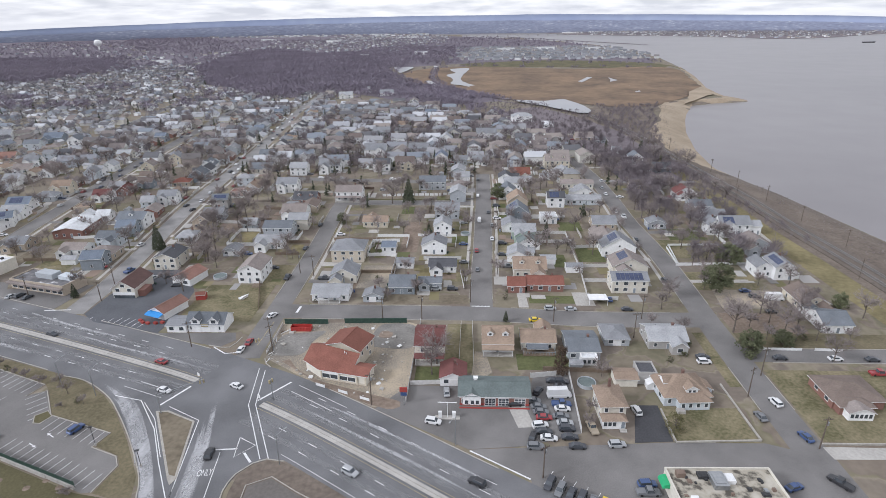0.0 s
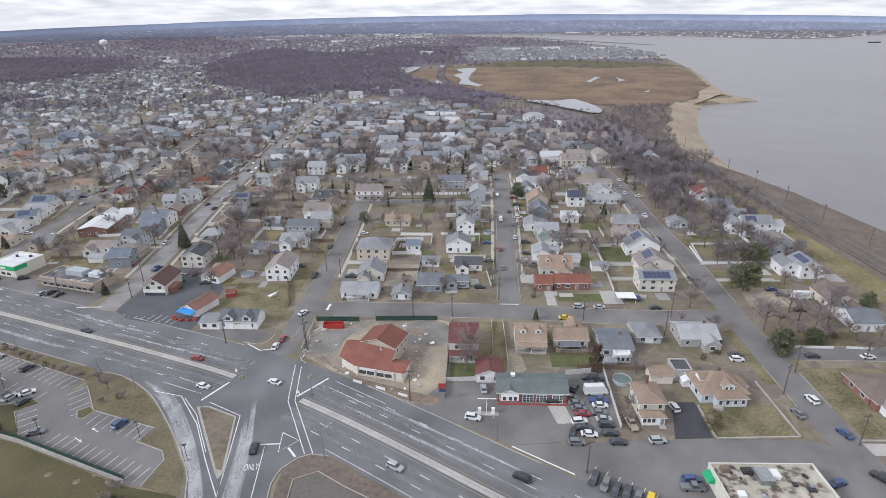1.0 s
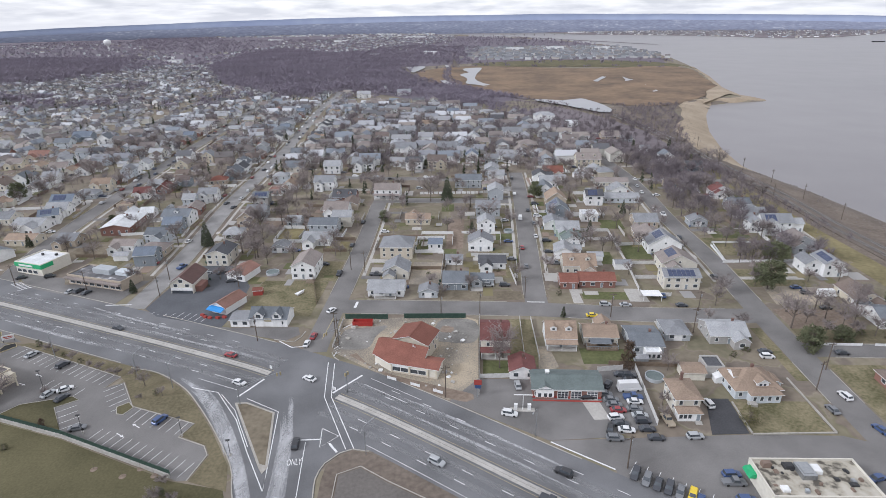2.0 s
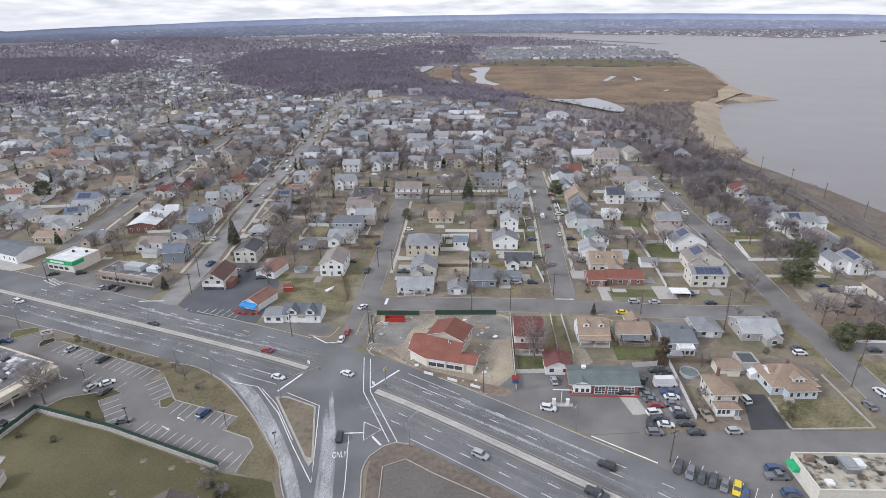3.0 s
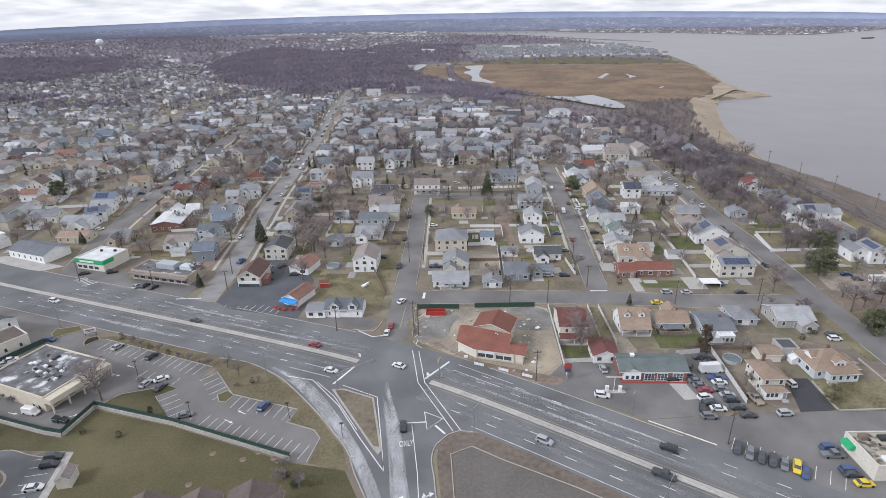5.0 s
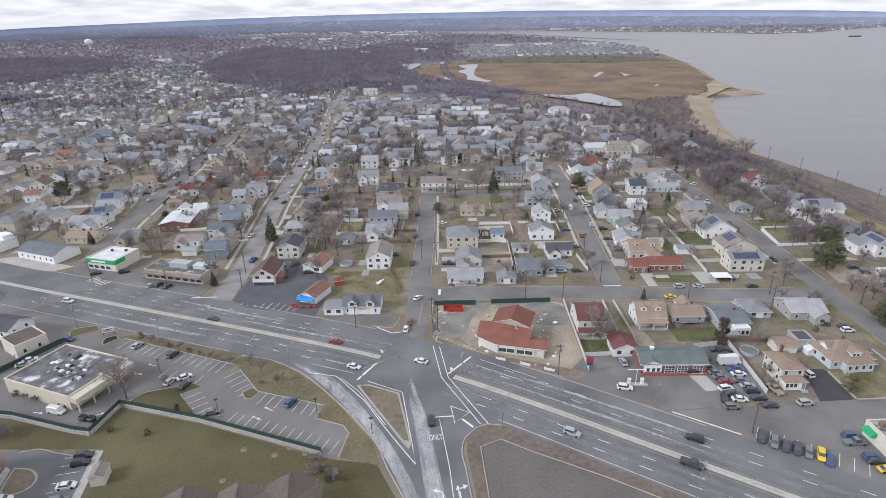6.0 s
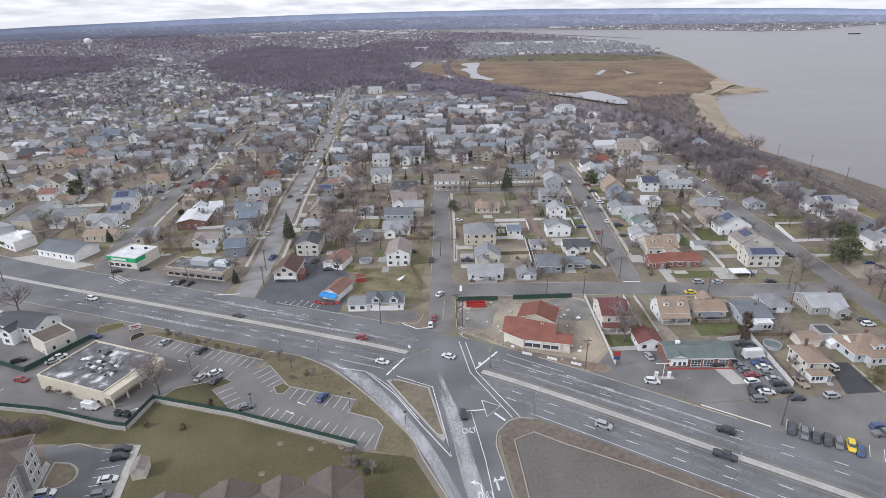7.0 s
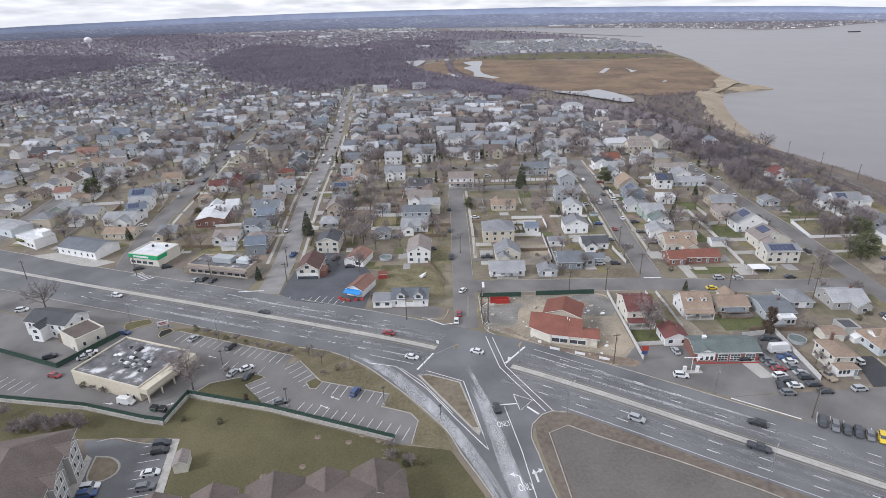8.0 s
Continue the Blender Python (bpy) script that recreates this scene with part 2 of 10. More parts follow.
for key, c in dict(grey=(0.218, 0.223, 0.235), slate=(0.15, 0.163, 0.18), clay=(0.235, 0.135, 0.108), umber=(0.125, 0.078, 0.07), pale=(0.31, 0.315, 0.325), dark=(0.085, 0.086, 0.094), brown=(0.175, 0.14, 0.12), tan=(0.275, 0.21, 0.16), rust=(0.195, 0.083, 0.062),
                   red=(0.2, 0.05, 0.045), maroon=(0.15, 0.065, 0.06), taupe=(0.235, 0.205, 0.19), green=(0.145, 0.172, 0.168), blue=(0.15, 0.175, 0.215), white=(0.60, 0.61, 0.62), membrane=(0.42, 0.39, 0.34), plum=(0.138, 0.112, 0.101)).items():
    surface("roof_" + key, *two(c, 0.2), 2.5, 0.9, 0.3, 0.25, 0.45, shift=0.10)
for key, lo, mid, hi, sc in (("stained", (0.10, 0.09, 0.075), (0.36, 0.33, 0.27), (0.47, 0.44, 0.38), 0.35), ("patchy", (0.09, 0.09, 0.095), (0.17, 0.165, 0.17), (0.62, 0.62, 0.63), 0.28)):
    surface("roof_" + key, lo, hi, sc, 0.9, 0.2, sc * 0.4, 0.35)
    _r = next(q for q in MATS["roof_" + key].node_tree.nodes if q.bl_idname == "ShaderNodeValToRGB").color_ramp
    _r.elements[0].position, _r.elements[1].position = (0.40, 0.60) if key == "stained" else (0.38, 0.62)
    _e = _r.elements.new(0.46 if key == "stained" else 0.54)
    _e.color = (*mid, 1)
surface("solar", (0.03, 0.04, 0.085), (0.055, 0.07, 0.13), 1.0, 0.15, 0.0, 0.3, 0.5, spec=0.6)
surface("fascia_green", (0.03, 0.30, 0.12), (0.05, 0.38, 0.17), 1.0, 0.5)
surface("awning_blue", (0.04, 0.22, 0.55), (0.06, 0.28, 0.65), 1.0, 0.6)
surface("skip_red", (0.33, 0.04, 0.035), (0.45, 0.06, 0.05), 1.0, 0.5)
islands("far_walls", [(0.78, 0.78, 0.78), (0.56, 0.54, 0.49), (0.47, 0.51, 0.56), (0.44, 0.43, 0.42), (0.74, 0.75, 0.76), (0.34, 0.30, 0.28), (0.66, 0.66, 0.65)])
islands("far_roofs", [(0.22, 0.225, 0.245), (0.33, 0.335, 0.355), (0.11, 0.11, 0.118), (0.18, 0.155, 0.145), (0.27, 0.27, 0.28), (0.46, 0.465, 0.485), (0.25, 0.22, 0.20), (0.19, 0.21, 0.24), (0.13, 0.118, 0.115)])

islands("terrace_walls", [(0.42, 0.43, 0.45), (0.50, 0.50, 0.50), (0.36, 0.37, 0.39), (0.44, 0.41, 0.38)])
islands("terrace_roofs", [(0.17, 0.175, 0.19), (0.21, 0.215, 0.23), (0.145, 0.15, 0.16), (0.19, 0.175, 0.17)])


# ---- making meshes ----
def mesh_of(name, verts, faces, mats, slots=None, smooth=False):
    me = bpy.data.meshes.new(name)
    me.from_pydata(verts, [], faces)
    if isinstance(mats, str) and slots is not None and 1 in slots:
        mats = [mats, "vinyl_white"]      # white edge boards
    for k in ([mats] if isinstance(mats, str) else mats):
        me.materials.append(MATS[k])
    if slots is not None:
        me.polygons.foreach_set("material_index", slots)
    if smooth:
        me.polygons.foreach_set("use_smooth", [True] * len(me.polygons))
    me.update()
    return me


class Form:
    """Gathers boxes, prisms and sheets into one mesh."""

    def __init__(self):
        self.v, self.f, self.s = [], [], []

    def add(self, verts, faces, slot=0):
        k = len(self.v)
        self.v += verts
        self.f += [tuple(i + k for i in f) for f in faces]
        self.s += [slot] * len(faces)
        return self

    def box(self, x0, y0, z0, x1, y1, z1, slot=0):
        v = [(x, y, z) for z in (z0, z1) for y in (y0, y1) for x in (x0, x1)]
        return self.add(v, [(0, 2, 3, 1), (4, 5, 7, 6), (0, 1, 5, 4), (2, 6, 7, 3), (0, 4, 6, 2), (1, 3, 7, 5)], slot)

    def hexa(self, low, high, slot=0):
        """Eight corners: four below and four above, each anticlockwise from above."""
        return self.add(list(low) + list(high), [(3, 2, 1, 0), (4, 5, 6, 7), (0, 1, 5, 4), (1, 2, 6, 5), (2, 3, 7, 6), (3, 0, 4, 7)], slot)

    def slab(self, pts, t):
        """A sloping plate through pts, t thick; its edges take the second material."""
        n = len(pts)
        v = list(pts) + [(x, y, z - t) for x, y, z in pts]
        self.add(v, [tuple(range(n)), tuple(range(n, 2 * n))[::-1]])
        return self.add(v, [(i, n + i, n + (i + 1) % n, (i + 1) % n) for i in range(n)], 1)

    def prism(self, pts, tops, z0=-0.4):
        n = len(pts)
        v = [(x, y, z0) for x, y in pts] + [(x, y, z) for (x, y), z in zip(pts, tops)]
        return self.add(v, [tuple(range(n))[::-1], tuple(range(n, 2 * n))] + [(i, (i + 1) % n, n + (i + 1) % n, n + i) for i in range(n)])

    def rod(self, a, b, r0, r1=None, n=6, slot=0, caps=True):
        a, b = Vector(a), Vector(b)
        r1 = r0 if r1 is None else r1
        d = (b - a).normalized()
        u = d.orthogonal().normalized()
        w = d.cross(u)
        v = []
        for p, r in ((a, r0), (b, r1)):
            v += [tuple(p + r * (math.cos(2 * math.pi * i / n) * u + math.sin(2 * math.pi * i / n) * w)) for i in range(n)]
        f = [(i, (i + 1) % n, n + (i + 1) % n, n + i) for i in range(n)]
        if caps:
            f += [tuple(range(n))[::-1], tuple(range(n, 2 * n))]
        return self.add(v, f, slot)

    def spike(self, a, b, r):
        """A twig: three sides that meet at its tip."""
        a, b = Vector(a), Vector(b)
        u = (b - a).orthogonal().normalized()
        w = (b - a).normalized().cross(u)
        v = [tuple(a + r * (math.cos(2.0944 * i) * u + math.sin(2.0944 * i) * w)) for i in range(3)] + [tuple(b)]
        return self.add(v, [(0, 1, 3), (1, 2, 3), (2, 0, 3)])

    def blade(self, a, b, r, turn):
        """The finest twig: one sliver."""
        a, b = Vector(a), Vector(b)
        u = (b - a).orthogonal().normalized()
        w = (b - a).normalized().cross(u)
        s = (u * math.cos(turn) + w * math.sin(turn)) * r
        return self.add([tuple(a - s), tuple(a + s), tuple(b)], [(0, 1, 2)])

    def mesh(self, name, mats, smooth=False):
        return mesh_of(name, self.v, self.f, mats, self.s, smooth)


def part(name, form, mats, parent, label=""):
    ob = new(name, form.mesh(name, mats) if isinstance(form, Form) else form)
    ob.parent = parent
    return tagged(ob, label)


def thing(name, x, y, z=0.0, turn=0.0, label="", category="", group="", kind="", data=None):
    ob = new(name, data)
    ob.matrix_basis = pose(x, y, z, 0, 0, turn)
    return tagged(ob, label, category, group, kind)


# ---- the lie of the land ----
COAST = [(-300, 240), (100, 225), (200, 213), (268, 207), (306, 200), (347, 193.5), (393, 183), (416, 179), (477, 188), (557, 208), (625, 231), (660, 244), (705, 264), (737, 279), (752, 300), (762, 335), (770, 364), (785, 372), (833, 362),
         (932, 378), (1117, 428), (1342, 478), (1703, 539), (2412, 536), (3127, 412), (4353, -233), (9000, -900)]
COAST_Y, COAST_X = [p[0] for p in COAST], [p[1] for p in COAST]


def step(a, b, v):
    s = min(1.0, max(0.0, (v - a) / (b - a)))
    return s * s * (3 - 2 * s)


def shore(y):
    return float(np.interp(y, COAST_Y, COAST_X))


def land(x, y):
    """Height of the ground."""
    z = 4 * step(195, 335, y) - 5 * step(650, 900, y)
    c = shore(y)
    return z + (-5 - z) * step(c - 26, c + 14, x)


def spline(pts, gap=4.0):
    """Evenly spaced points along a smooth line through pts."""
    P = [Vector(p) for p in pts]
    P = [2 * P[0] - P[1]] + P + [2 * P[-1] - P[-2]]
    out = []
    for a, b, c, d in zip(P, P[1:], P[2:], P[3:]):
        n = max(1, int((c - b).length / gap))
        for i in range(n):
            t = i / n
            out.append(0.5 * ((2 * b) + (c - a) * t + (2 * a - 5 * b + 4 * c - d) * t * t + (3 * b - a - 3 * c + d) * t ** 3))
    return out + [P[-2]]


def beside(line, off):
    out = []
    for i, p in enumerate(line):
        d = (line[min(i + 1, len(line) - 1)] - line[max(i - 1, 0)]).normalized()
        o = off(i / (len(line) - 1)) if callable(off) else off
        out.append(Vector((p.x - d.y * o, p.y + d.x * o)))
    return out


def ribbon(line, left, right, lift, thick=0.0, form=None, slot=0):
    """A strip along a line between two offsets (left is positive), following the land."""
    form = form or Form()
    L, R = beside(line, left), beside(line, right)
    n = len(line)
    v = [(p.x, p.y, land(p.x, p.y) + lift) for p in L] + [(p.x, p.y, land(p.x, p.y) + lift) for p in R]
    f = [(i, n + i, n + i + 1, i + 1) for i in range(n - 1)]
    if thick:
        v += [(x, y, z - thick) for x, y, z in v]
        m = 2 * n
        f += [(i, i + 1, m + i + 1, m + i) for i in range(n - 1)] + [(n + i + 1, n + i, m + n + i, m + n + i + 1) for i in range(n - 1)]
        f += [(0, m, m + n, n), (n - 1, 2 * n - 1, m + 2 * n - 1, m + n - 1)]
    return form.add(v, f, slot)


def sheet(name, pts, lift, mat, label, category="ground", smooth_edge=0.0, kind="structure", thick=0.06):
    """A flat patch with a low edge; corners given anticlockwise."""
    P = [Vector(p) for p in pts]
    if smooth_edge:
        P = spline([*pts, pts[0]], smooth_edge)[:-1]
        for p in P:
            q = noise.noise_vector((p.x * 0.05, p.y * 0.05, 3.0)) * smooth_edge * 0.35
            p.x, p.y = p.x + q.x, p.y + q.y
    n = len(P)
    v = [(p.x, p.y, land(p.x, p.y) + lift) for p in P]
    v += [(x, y, z - thick) for x, y, z in v]
    f = [tuple(range(n))] + [(i, n + i, n + (i + 1) % n, (i + 1) % n) for i in range(n)]
    return tagged(new(name, mesh_of(name, v, f, mat)), label, category, kind=kind)


gx = [-9000, -6000, -4000, -2500, -1600, -1100, -800, -650] + list(range(-550, 260, 9)) + list(range(260, 620, 20)) + [700, 900, 1200, 1800, 2600, 4000, 6000, 9000]
gy = [-2500, -1000, -400, -200] + list(range(-100, 200, 20)) + list(range(200, 420, 8)) + list(range(420, 1000, 16)) + list(range(1000, 1800, 50)) + [1900, 2100, 2400, 2800, 3300, 4000, 5000, 7000, 9000]
gv = [(x, y, land(x, y)) for y in gy for x in gx]
gf = [(j * len(gx) + i, j * len(gx) + i + 1, (j + 1) * len(gx) + i + 1, (j + 1) * len(gx) + i) for j in range(len(gy) - 1) for i in range(len(gx) - 1)]
tagged(new("ground", mesh_of("ground", gv, gf, "ground", smooth=True)), "dull winter ground of dry grass and soil", "ground", kind="structure")
wf = Form().add([(-1500, -2500, -3), (9000, -2500, -3), (9000, 9000, -3), (-1500, 9000, -3)], [(0, 1, 2, 3)])
tagged(new("water", wf.mesh("water", "water")), "calm grey-brown bay water under cloud", "water", kind="structure")
# the far shore across the bay
sheet("far_shore", [(620, 4300), (760, 3990), (1149, 3629), (1341, 3299), (1463, 2960), (1620, 2960), (1753, 3003), (2145, 3336), (2700, 3700), (3600, 3300), (5200, 6200), (700, 6200)], 3.0, "wood_floor", "low wooded far shore across the bay", "shore", 60)


# ---- houses ----
def window_mesh(w, h):
    """A framed window in one piece: a shallow block whose pane sits back from the frame."""
    a, k, t = w / 2, 0.11, 0.07
    o = [(-a - k, -k), (a + k, -k), (a + k, h + k), (-a - k, h + k)]
    i = [(-a, 0), (a, 0), (a, h), (-a, h)]
    v = [(x, 0, z) for x, z in o] + [(x, -t, z) for x, z in o] + [(x, -t, z) for x, z in i] + [(x, -0.02, z) for x, z in i]
    f = [(j, (j + 1) % 4, 4 + (j + 1) % 4, 4 + j) for j in range(4)] + [(4 + j, 4 + (j + 1) % 4, 8 + (j + 1) % 4, 8 + j) for j in range(4)]
    f += [(8 + j, 8 + (j + 1) % 4, 12 + (j + 1) % 4, 12 + j) for j in range(4)] + [(12, 13, 14, 15)]
    return mesh_of("window", v, f, ["vinyl_white", "pane"], [0] * 12 + [1])


WINDOWS = {k: window_mesh(*k) for k in ((0.9, 1.3), (1.6, 1.3), (2.4, 1.4), (0.8, 0.8))}
_d = Form().box(-0.55, -0.05, 0, 0.55, 0, 2.15).box(-0.45, -0.08, 0.03, 0.45, -0.05, 2.05, 1)
DOOR = _d.mesh("door", ["vinyl_white", "siding_slate"])
_g = Form().box(-1.35, -0.04, 0, 1.35, 0, 2.3)
for _i in range(4):
    _g.box(-1.25, -0.07, 0.05 + 0.55 * _i, 1.25, -0.04, 0.55 + 0.55 * _i)
GARAGE = _g.mesh("garage_door", "vinyl_white")


def put(name, data, parent, x, y, z, turn=0.0):
    ob = new(name, data)
    ob.parent = parent
    ob.matrix_basis = pose(x, y, z, 0, 0, turn)
    return ob


def gable_wall(w, d, h, rise, axis):
    """A walled body whose gables close under the roof; the ridge runs along the axis."""
    f = Form()
    a, b = w / 2, d / 2
    v = [(-a, -b, -0.4), (a, -b, -0.4), (a, b, -0.4), (-a, b, -0.4), (-a, -b, h), (a, -b, h), (a, b, h), (-a, b, h)]
    if axis == "x":
        v += [(-a, 0, h + rise), (a, 0, h + rise)]
        q = [(0, 1, 5, 4), (2, 3, 7, 6), (1, 2, 6, 9, 5), (3, 0, 4, 8, 7), (4, 5, 9, 8), (6, 7, 8, 9), (3, 2, 1, 0)]
    else:
        v += [(0, -b, h + rise), (0, b, h + rise)]
        q = [(0, 1, 5, 8, 4), (2, 3, 7, 9, 6), (1, 2, 6, 5), (3, 0, 4, 7), (5, 6, 9, 8), (7, 4, 8, 9), (3, 2, 1, 0)]
    return f.add(v, q)


def gable_roof(w, d, h, rise, axis, over=0.4, t=0.18):
    """Two sloping slabs with eaves and a ridge cap."""
    f = Form()
    a, b = (w / 2, d / 2) if axis == "x" else (d / 2, w / 2)
    k = rise / b

    def P(u, s, z):
        return (u, s, z) if axis == "x" else (-s, u, z)
    for sgn in (-1, 1):
        e = sgn * (b + over)
        lo, hi = h - k * over + 0.03, h + rise + 0.03
        low = [P(-a - over, e, lo), P(a + over, e, lo), P(a + over, 0, hi), P(-a - over, 0, hi)]
        if sgn > 0:
            low = low[::-1]
        f.hexa(low, [(x, y, z + t) for x, y, z in low])
        f.s[-4:] = [1] * 4
    z = h + rise + 0.03 + t
    lo = [P(-a - over, -0.14, z - 0.06), P(a + over, -0.14, z - 0.06), P(a + over, 0.14, z - 0.06), P(-a - over, 0.14, z - 0.06)]
    return f.hexa(lo, [(x, y, zz + 0.09) for x, y, zz in lo])


def hip_roof(w, d, h, rise, over=0.4, t=0.16):
    f = Form()
    a, b = w / 2 + over, d / 2 + over
    r = max(0.0, a - b)
    s = max(0.0, b - a)
    base = [(-a, -b, h - 0.1), (a, -b, h - 0.1), (a, b, h - 0.1), (-a, b, h - 0.1)]
    top = [(x, y, z + t) for x, y, z in base]
    if r >= s:
        apex = [(-r, 0, h + rise + t), (r, 0, h + rise + t)]
        q = [(4, 5, 9, 8), (5, 6, 9), (6, 7, 8, 9), (7, 4, 8)]
    else:
        apex = [(0, -s, h + rise + t), (0, s, h + rise + t)]
        q = [(4, 5, 8), (5, 6, 9, 8), (6, 7, 9), (7, 4, 8, 9)]
    return f.add(base + top + apex, [(3, 2, 1, 0)] + q).add(base + top, [(0, 1, 5, 4), (1, 2, 6, 5), (2, 3, 7, 6), (3, 0, 4, 7)], 1)


def flat_roof(w, d, h, rim=0.45):
    """A flat roof deck inside a low parapet."""
    f = Form().box(-w / 2 + 0.3, -d / 2 + 0.3, h - 0.2, w / 2 - 0.3, d / 2 - 0.3, h)
    for x0, y0, x1, y1 in ((-w / 2 - 0.05, -d / 2 - 0.05, w / 2 + 0.05, -d / 2 + 0.3), (-w / 2 - 0.05, d / 2 - 0.3, w / 2 + 0.05, d / 2 + 0.05),
                           (-w / 2 - 0.05, -d / 2 + 0.3, -w / 2 + 0.3, d / 2 - 0.3), (w / 2 - 0.3, -d / 2 + 0.3, w / 2 + 0.05, d / 2 - 0.3)):
        f.box(x0, y0, h - 0.2, x1, y1, h + rim, 1)
    return f


TAKEN = []      # plots in use: x, y, radius
WALL_WORD = dict(white="white", cream="cream", ivory="ivory", grey="grey", pale_blue="pale blue", slate="slate grey", yellow="yellow", tan="tan", brown="brown", pink="pinkish",
                 green="grey-green", brick="red brick", stone="warm grey", dark="dark", red="red", beige="beige")
ROOF_WORD = dict(grey="grey", pale="pale grey", dark="dark", brown="brown", tan="tan", rust="orange-red", red="red", maroon="maroon", taupe="taupe", green="green-grey", blue="blue-grey",
                 white="white", membrane="pale flat", plum="plum-brown", clay="brownish red", umber="dark brown", slate="slate grey")


def house(x, y, w, d, h, roof, axis, pitch, wall, cover, turn=0.0, name="house", chimney=None, solar=0, porch="", dormers=0, wins=True, label="", door=True, over=0.4, group="", garage=False, ell=None):
    """A building on the ground at x, y: w across the front, d deep, walls h high."""
    root = thing(name, x, y, land(x, y), turn)
    TAKEN.append((x, y, max(w, d) * 0.5))
    rng = random.Random(int(x * 31 + y * 17))
    storeys = "two-storey" if h > 4.7 else "one-storey"
    tagged(root, label or "%s %s house with %s %s roof" % (storeys, WALL_WORD[wall], ROOF_WORD[cover], {"gable": "gabled", "hip": "hipped", "flat": "flat"}[roof]), "house", group)
    rise = pitch * (d if axis == "x" else w) / 2
    if roof == "gable":
        part("wall", gable_wall(w, d, h, rise, axis), "siding_" + wall, root)
        top = part("roof", gable_roof(w, d, h, rise, axis, over), "roof_" + cover, root)
    elif roof == "hip":
        rise = pitch * min(w, d) / 2
        part("wall", Form().box(-w / 2, -d / 2, -0.4, w / 2, d / 2, h), "siding_" + wall, root)
        top = part("roof", hip_roof(w, d, h, rise, over), "roof_" + cover, root)
    else:
        rise = 0
        part("wall", Form().box(-w / 2, -d / 2, -0.4, w / 2, d / 2, h - 0.2), "siding_" + wall, root)
        top = part("roof", flat_roof(w, d, h), ["roof_" + cover, "siding_" + wall], root)
    if wins:
        rows = [1.0, 3.6] if h > 4.7 else [1.0]
        for z in rows:
            n = max(2, int(w / 3.2)) if y < 430 else 2
            for i in range(n):
                u = (i + 0.5) / n * w - w / 2
                if y < 430 and door and z == 1.0 and i == n // 2:
                    continue
                put("window", WINDOWS[(1.6, 1.3) if rng.random() < 0.3 else (0.9, 1.3)], root, u, -d / 2, z)
            m = max(1, int(d / 4.5)) if y < 430 else 1
            for i in range(m):
                u = (i + 0.5) / m * d - d / 2
                put("window", WINDOWS[(0.9, 1.3)], root, w / 2, u, z, 90)
                put("window", WINDOWS[(0.9, 1.3)], root, -w / 2, u, z, -90)
        if roof == "gable" and rise > 2.2 and y < 430:
            if axis == "y":
                put("window", WINDOWS[(0.8, 0.8)], root, 0, -d / 2, h + 0.2)
            else:
                put("window", WINDOWS[(0.8, 0.8)], root, w / 2, 0, h + 0.2, 90)
                put("window", WINDOWS[(0.8, 0.8)], root, -w / 2, 0, h + 0.2, -90)
        if door and y < 430:
            n = max(2, int(w / 3.2))
            put("door", DOOR, root, (n // 2 + 0.5) / n * w - w / 2, -d / 2, 0.15)
    if ell is None:
        ell = roof == "gable" and h < 5 and rng.random() < 0.5 and w > 8 and not porch
    if ell:
        # a lower wing at the front or back, with a gable of its own
        ew, ed, eh = w * rng.uniform(0.38, 0.5), d * 0.55, h * 0.9
        ex, ey = w * rng.choice((-0.22, 0.22)), (d / 2 + ed / 2 - 1.0) * rng.choice((-1, 1, -1))
        if ell == "front":
            ed, ey = d * 0.4, -(d / 2 + d * 0.2 - 1.0)
        for nm, fm, mt in (("wing_wall", gable_wall(ew, ed, eh, ew * 0.34, "y"), "siding_" + wall), ("wing_roof", gable_roof(ew, ed, eh, ew * 0.34, "y", 0.3), "roof_" + cover)):
            part(nm, fm, mt, root).matrix_basis = pose(ex, ey, 0)
        if wins and ey < 0:
            put("window", WINDOWS[(1.6, 1.3)], root, ex, ey - ed / 2, 1.0)
            if eh > 4.5:
                put("window", WINDOWS[(0.9, 1.3)], root, ex, ey - ed / 2, 3.5)
    if garage:
        put("garage_door", GARAGE, root, 0, -d / 2, 0.05)
    if chimney if chimney is not None else (roof != "flat" and rng.random() < 0.4):
        cx, cy = (w * 0.22, 0.5) if axis == "x" else (0.5, d * 0.2)
        part("chimney", Form().box(cx - 0.35, cy - 0.35, h, cx + 0.35, cy + 0.35, h + rise + 0.9).box(cx - 0.43, cy - 0.43, h + rise + 0.9, cx + 0.43, cy + 0.43, h + rise + 1.05), "chimney_brick", root)
    if roof == "gable" and rise > 0 and wins and y < 330:
        # vent pipes on the roof
        k = rise / ((d if axis == "x" else w) / 2)
        px, py = (-w * 0.2, d * 0.15) if axis == "x" else (w * 0.15, d * 0.1)
        z = h + rise - k * (abs(py) if axis == "x" else abs(px))
        part("vent_pipe", Form().rod((px, py, z), (px, py, z + 0.7), 0.09), "steel", top)
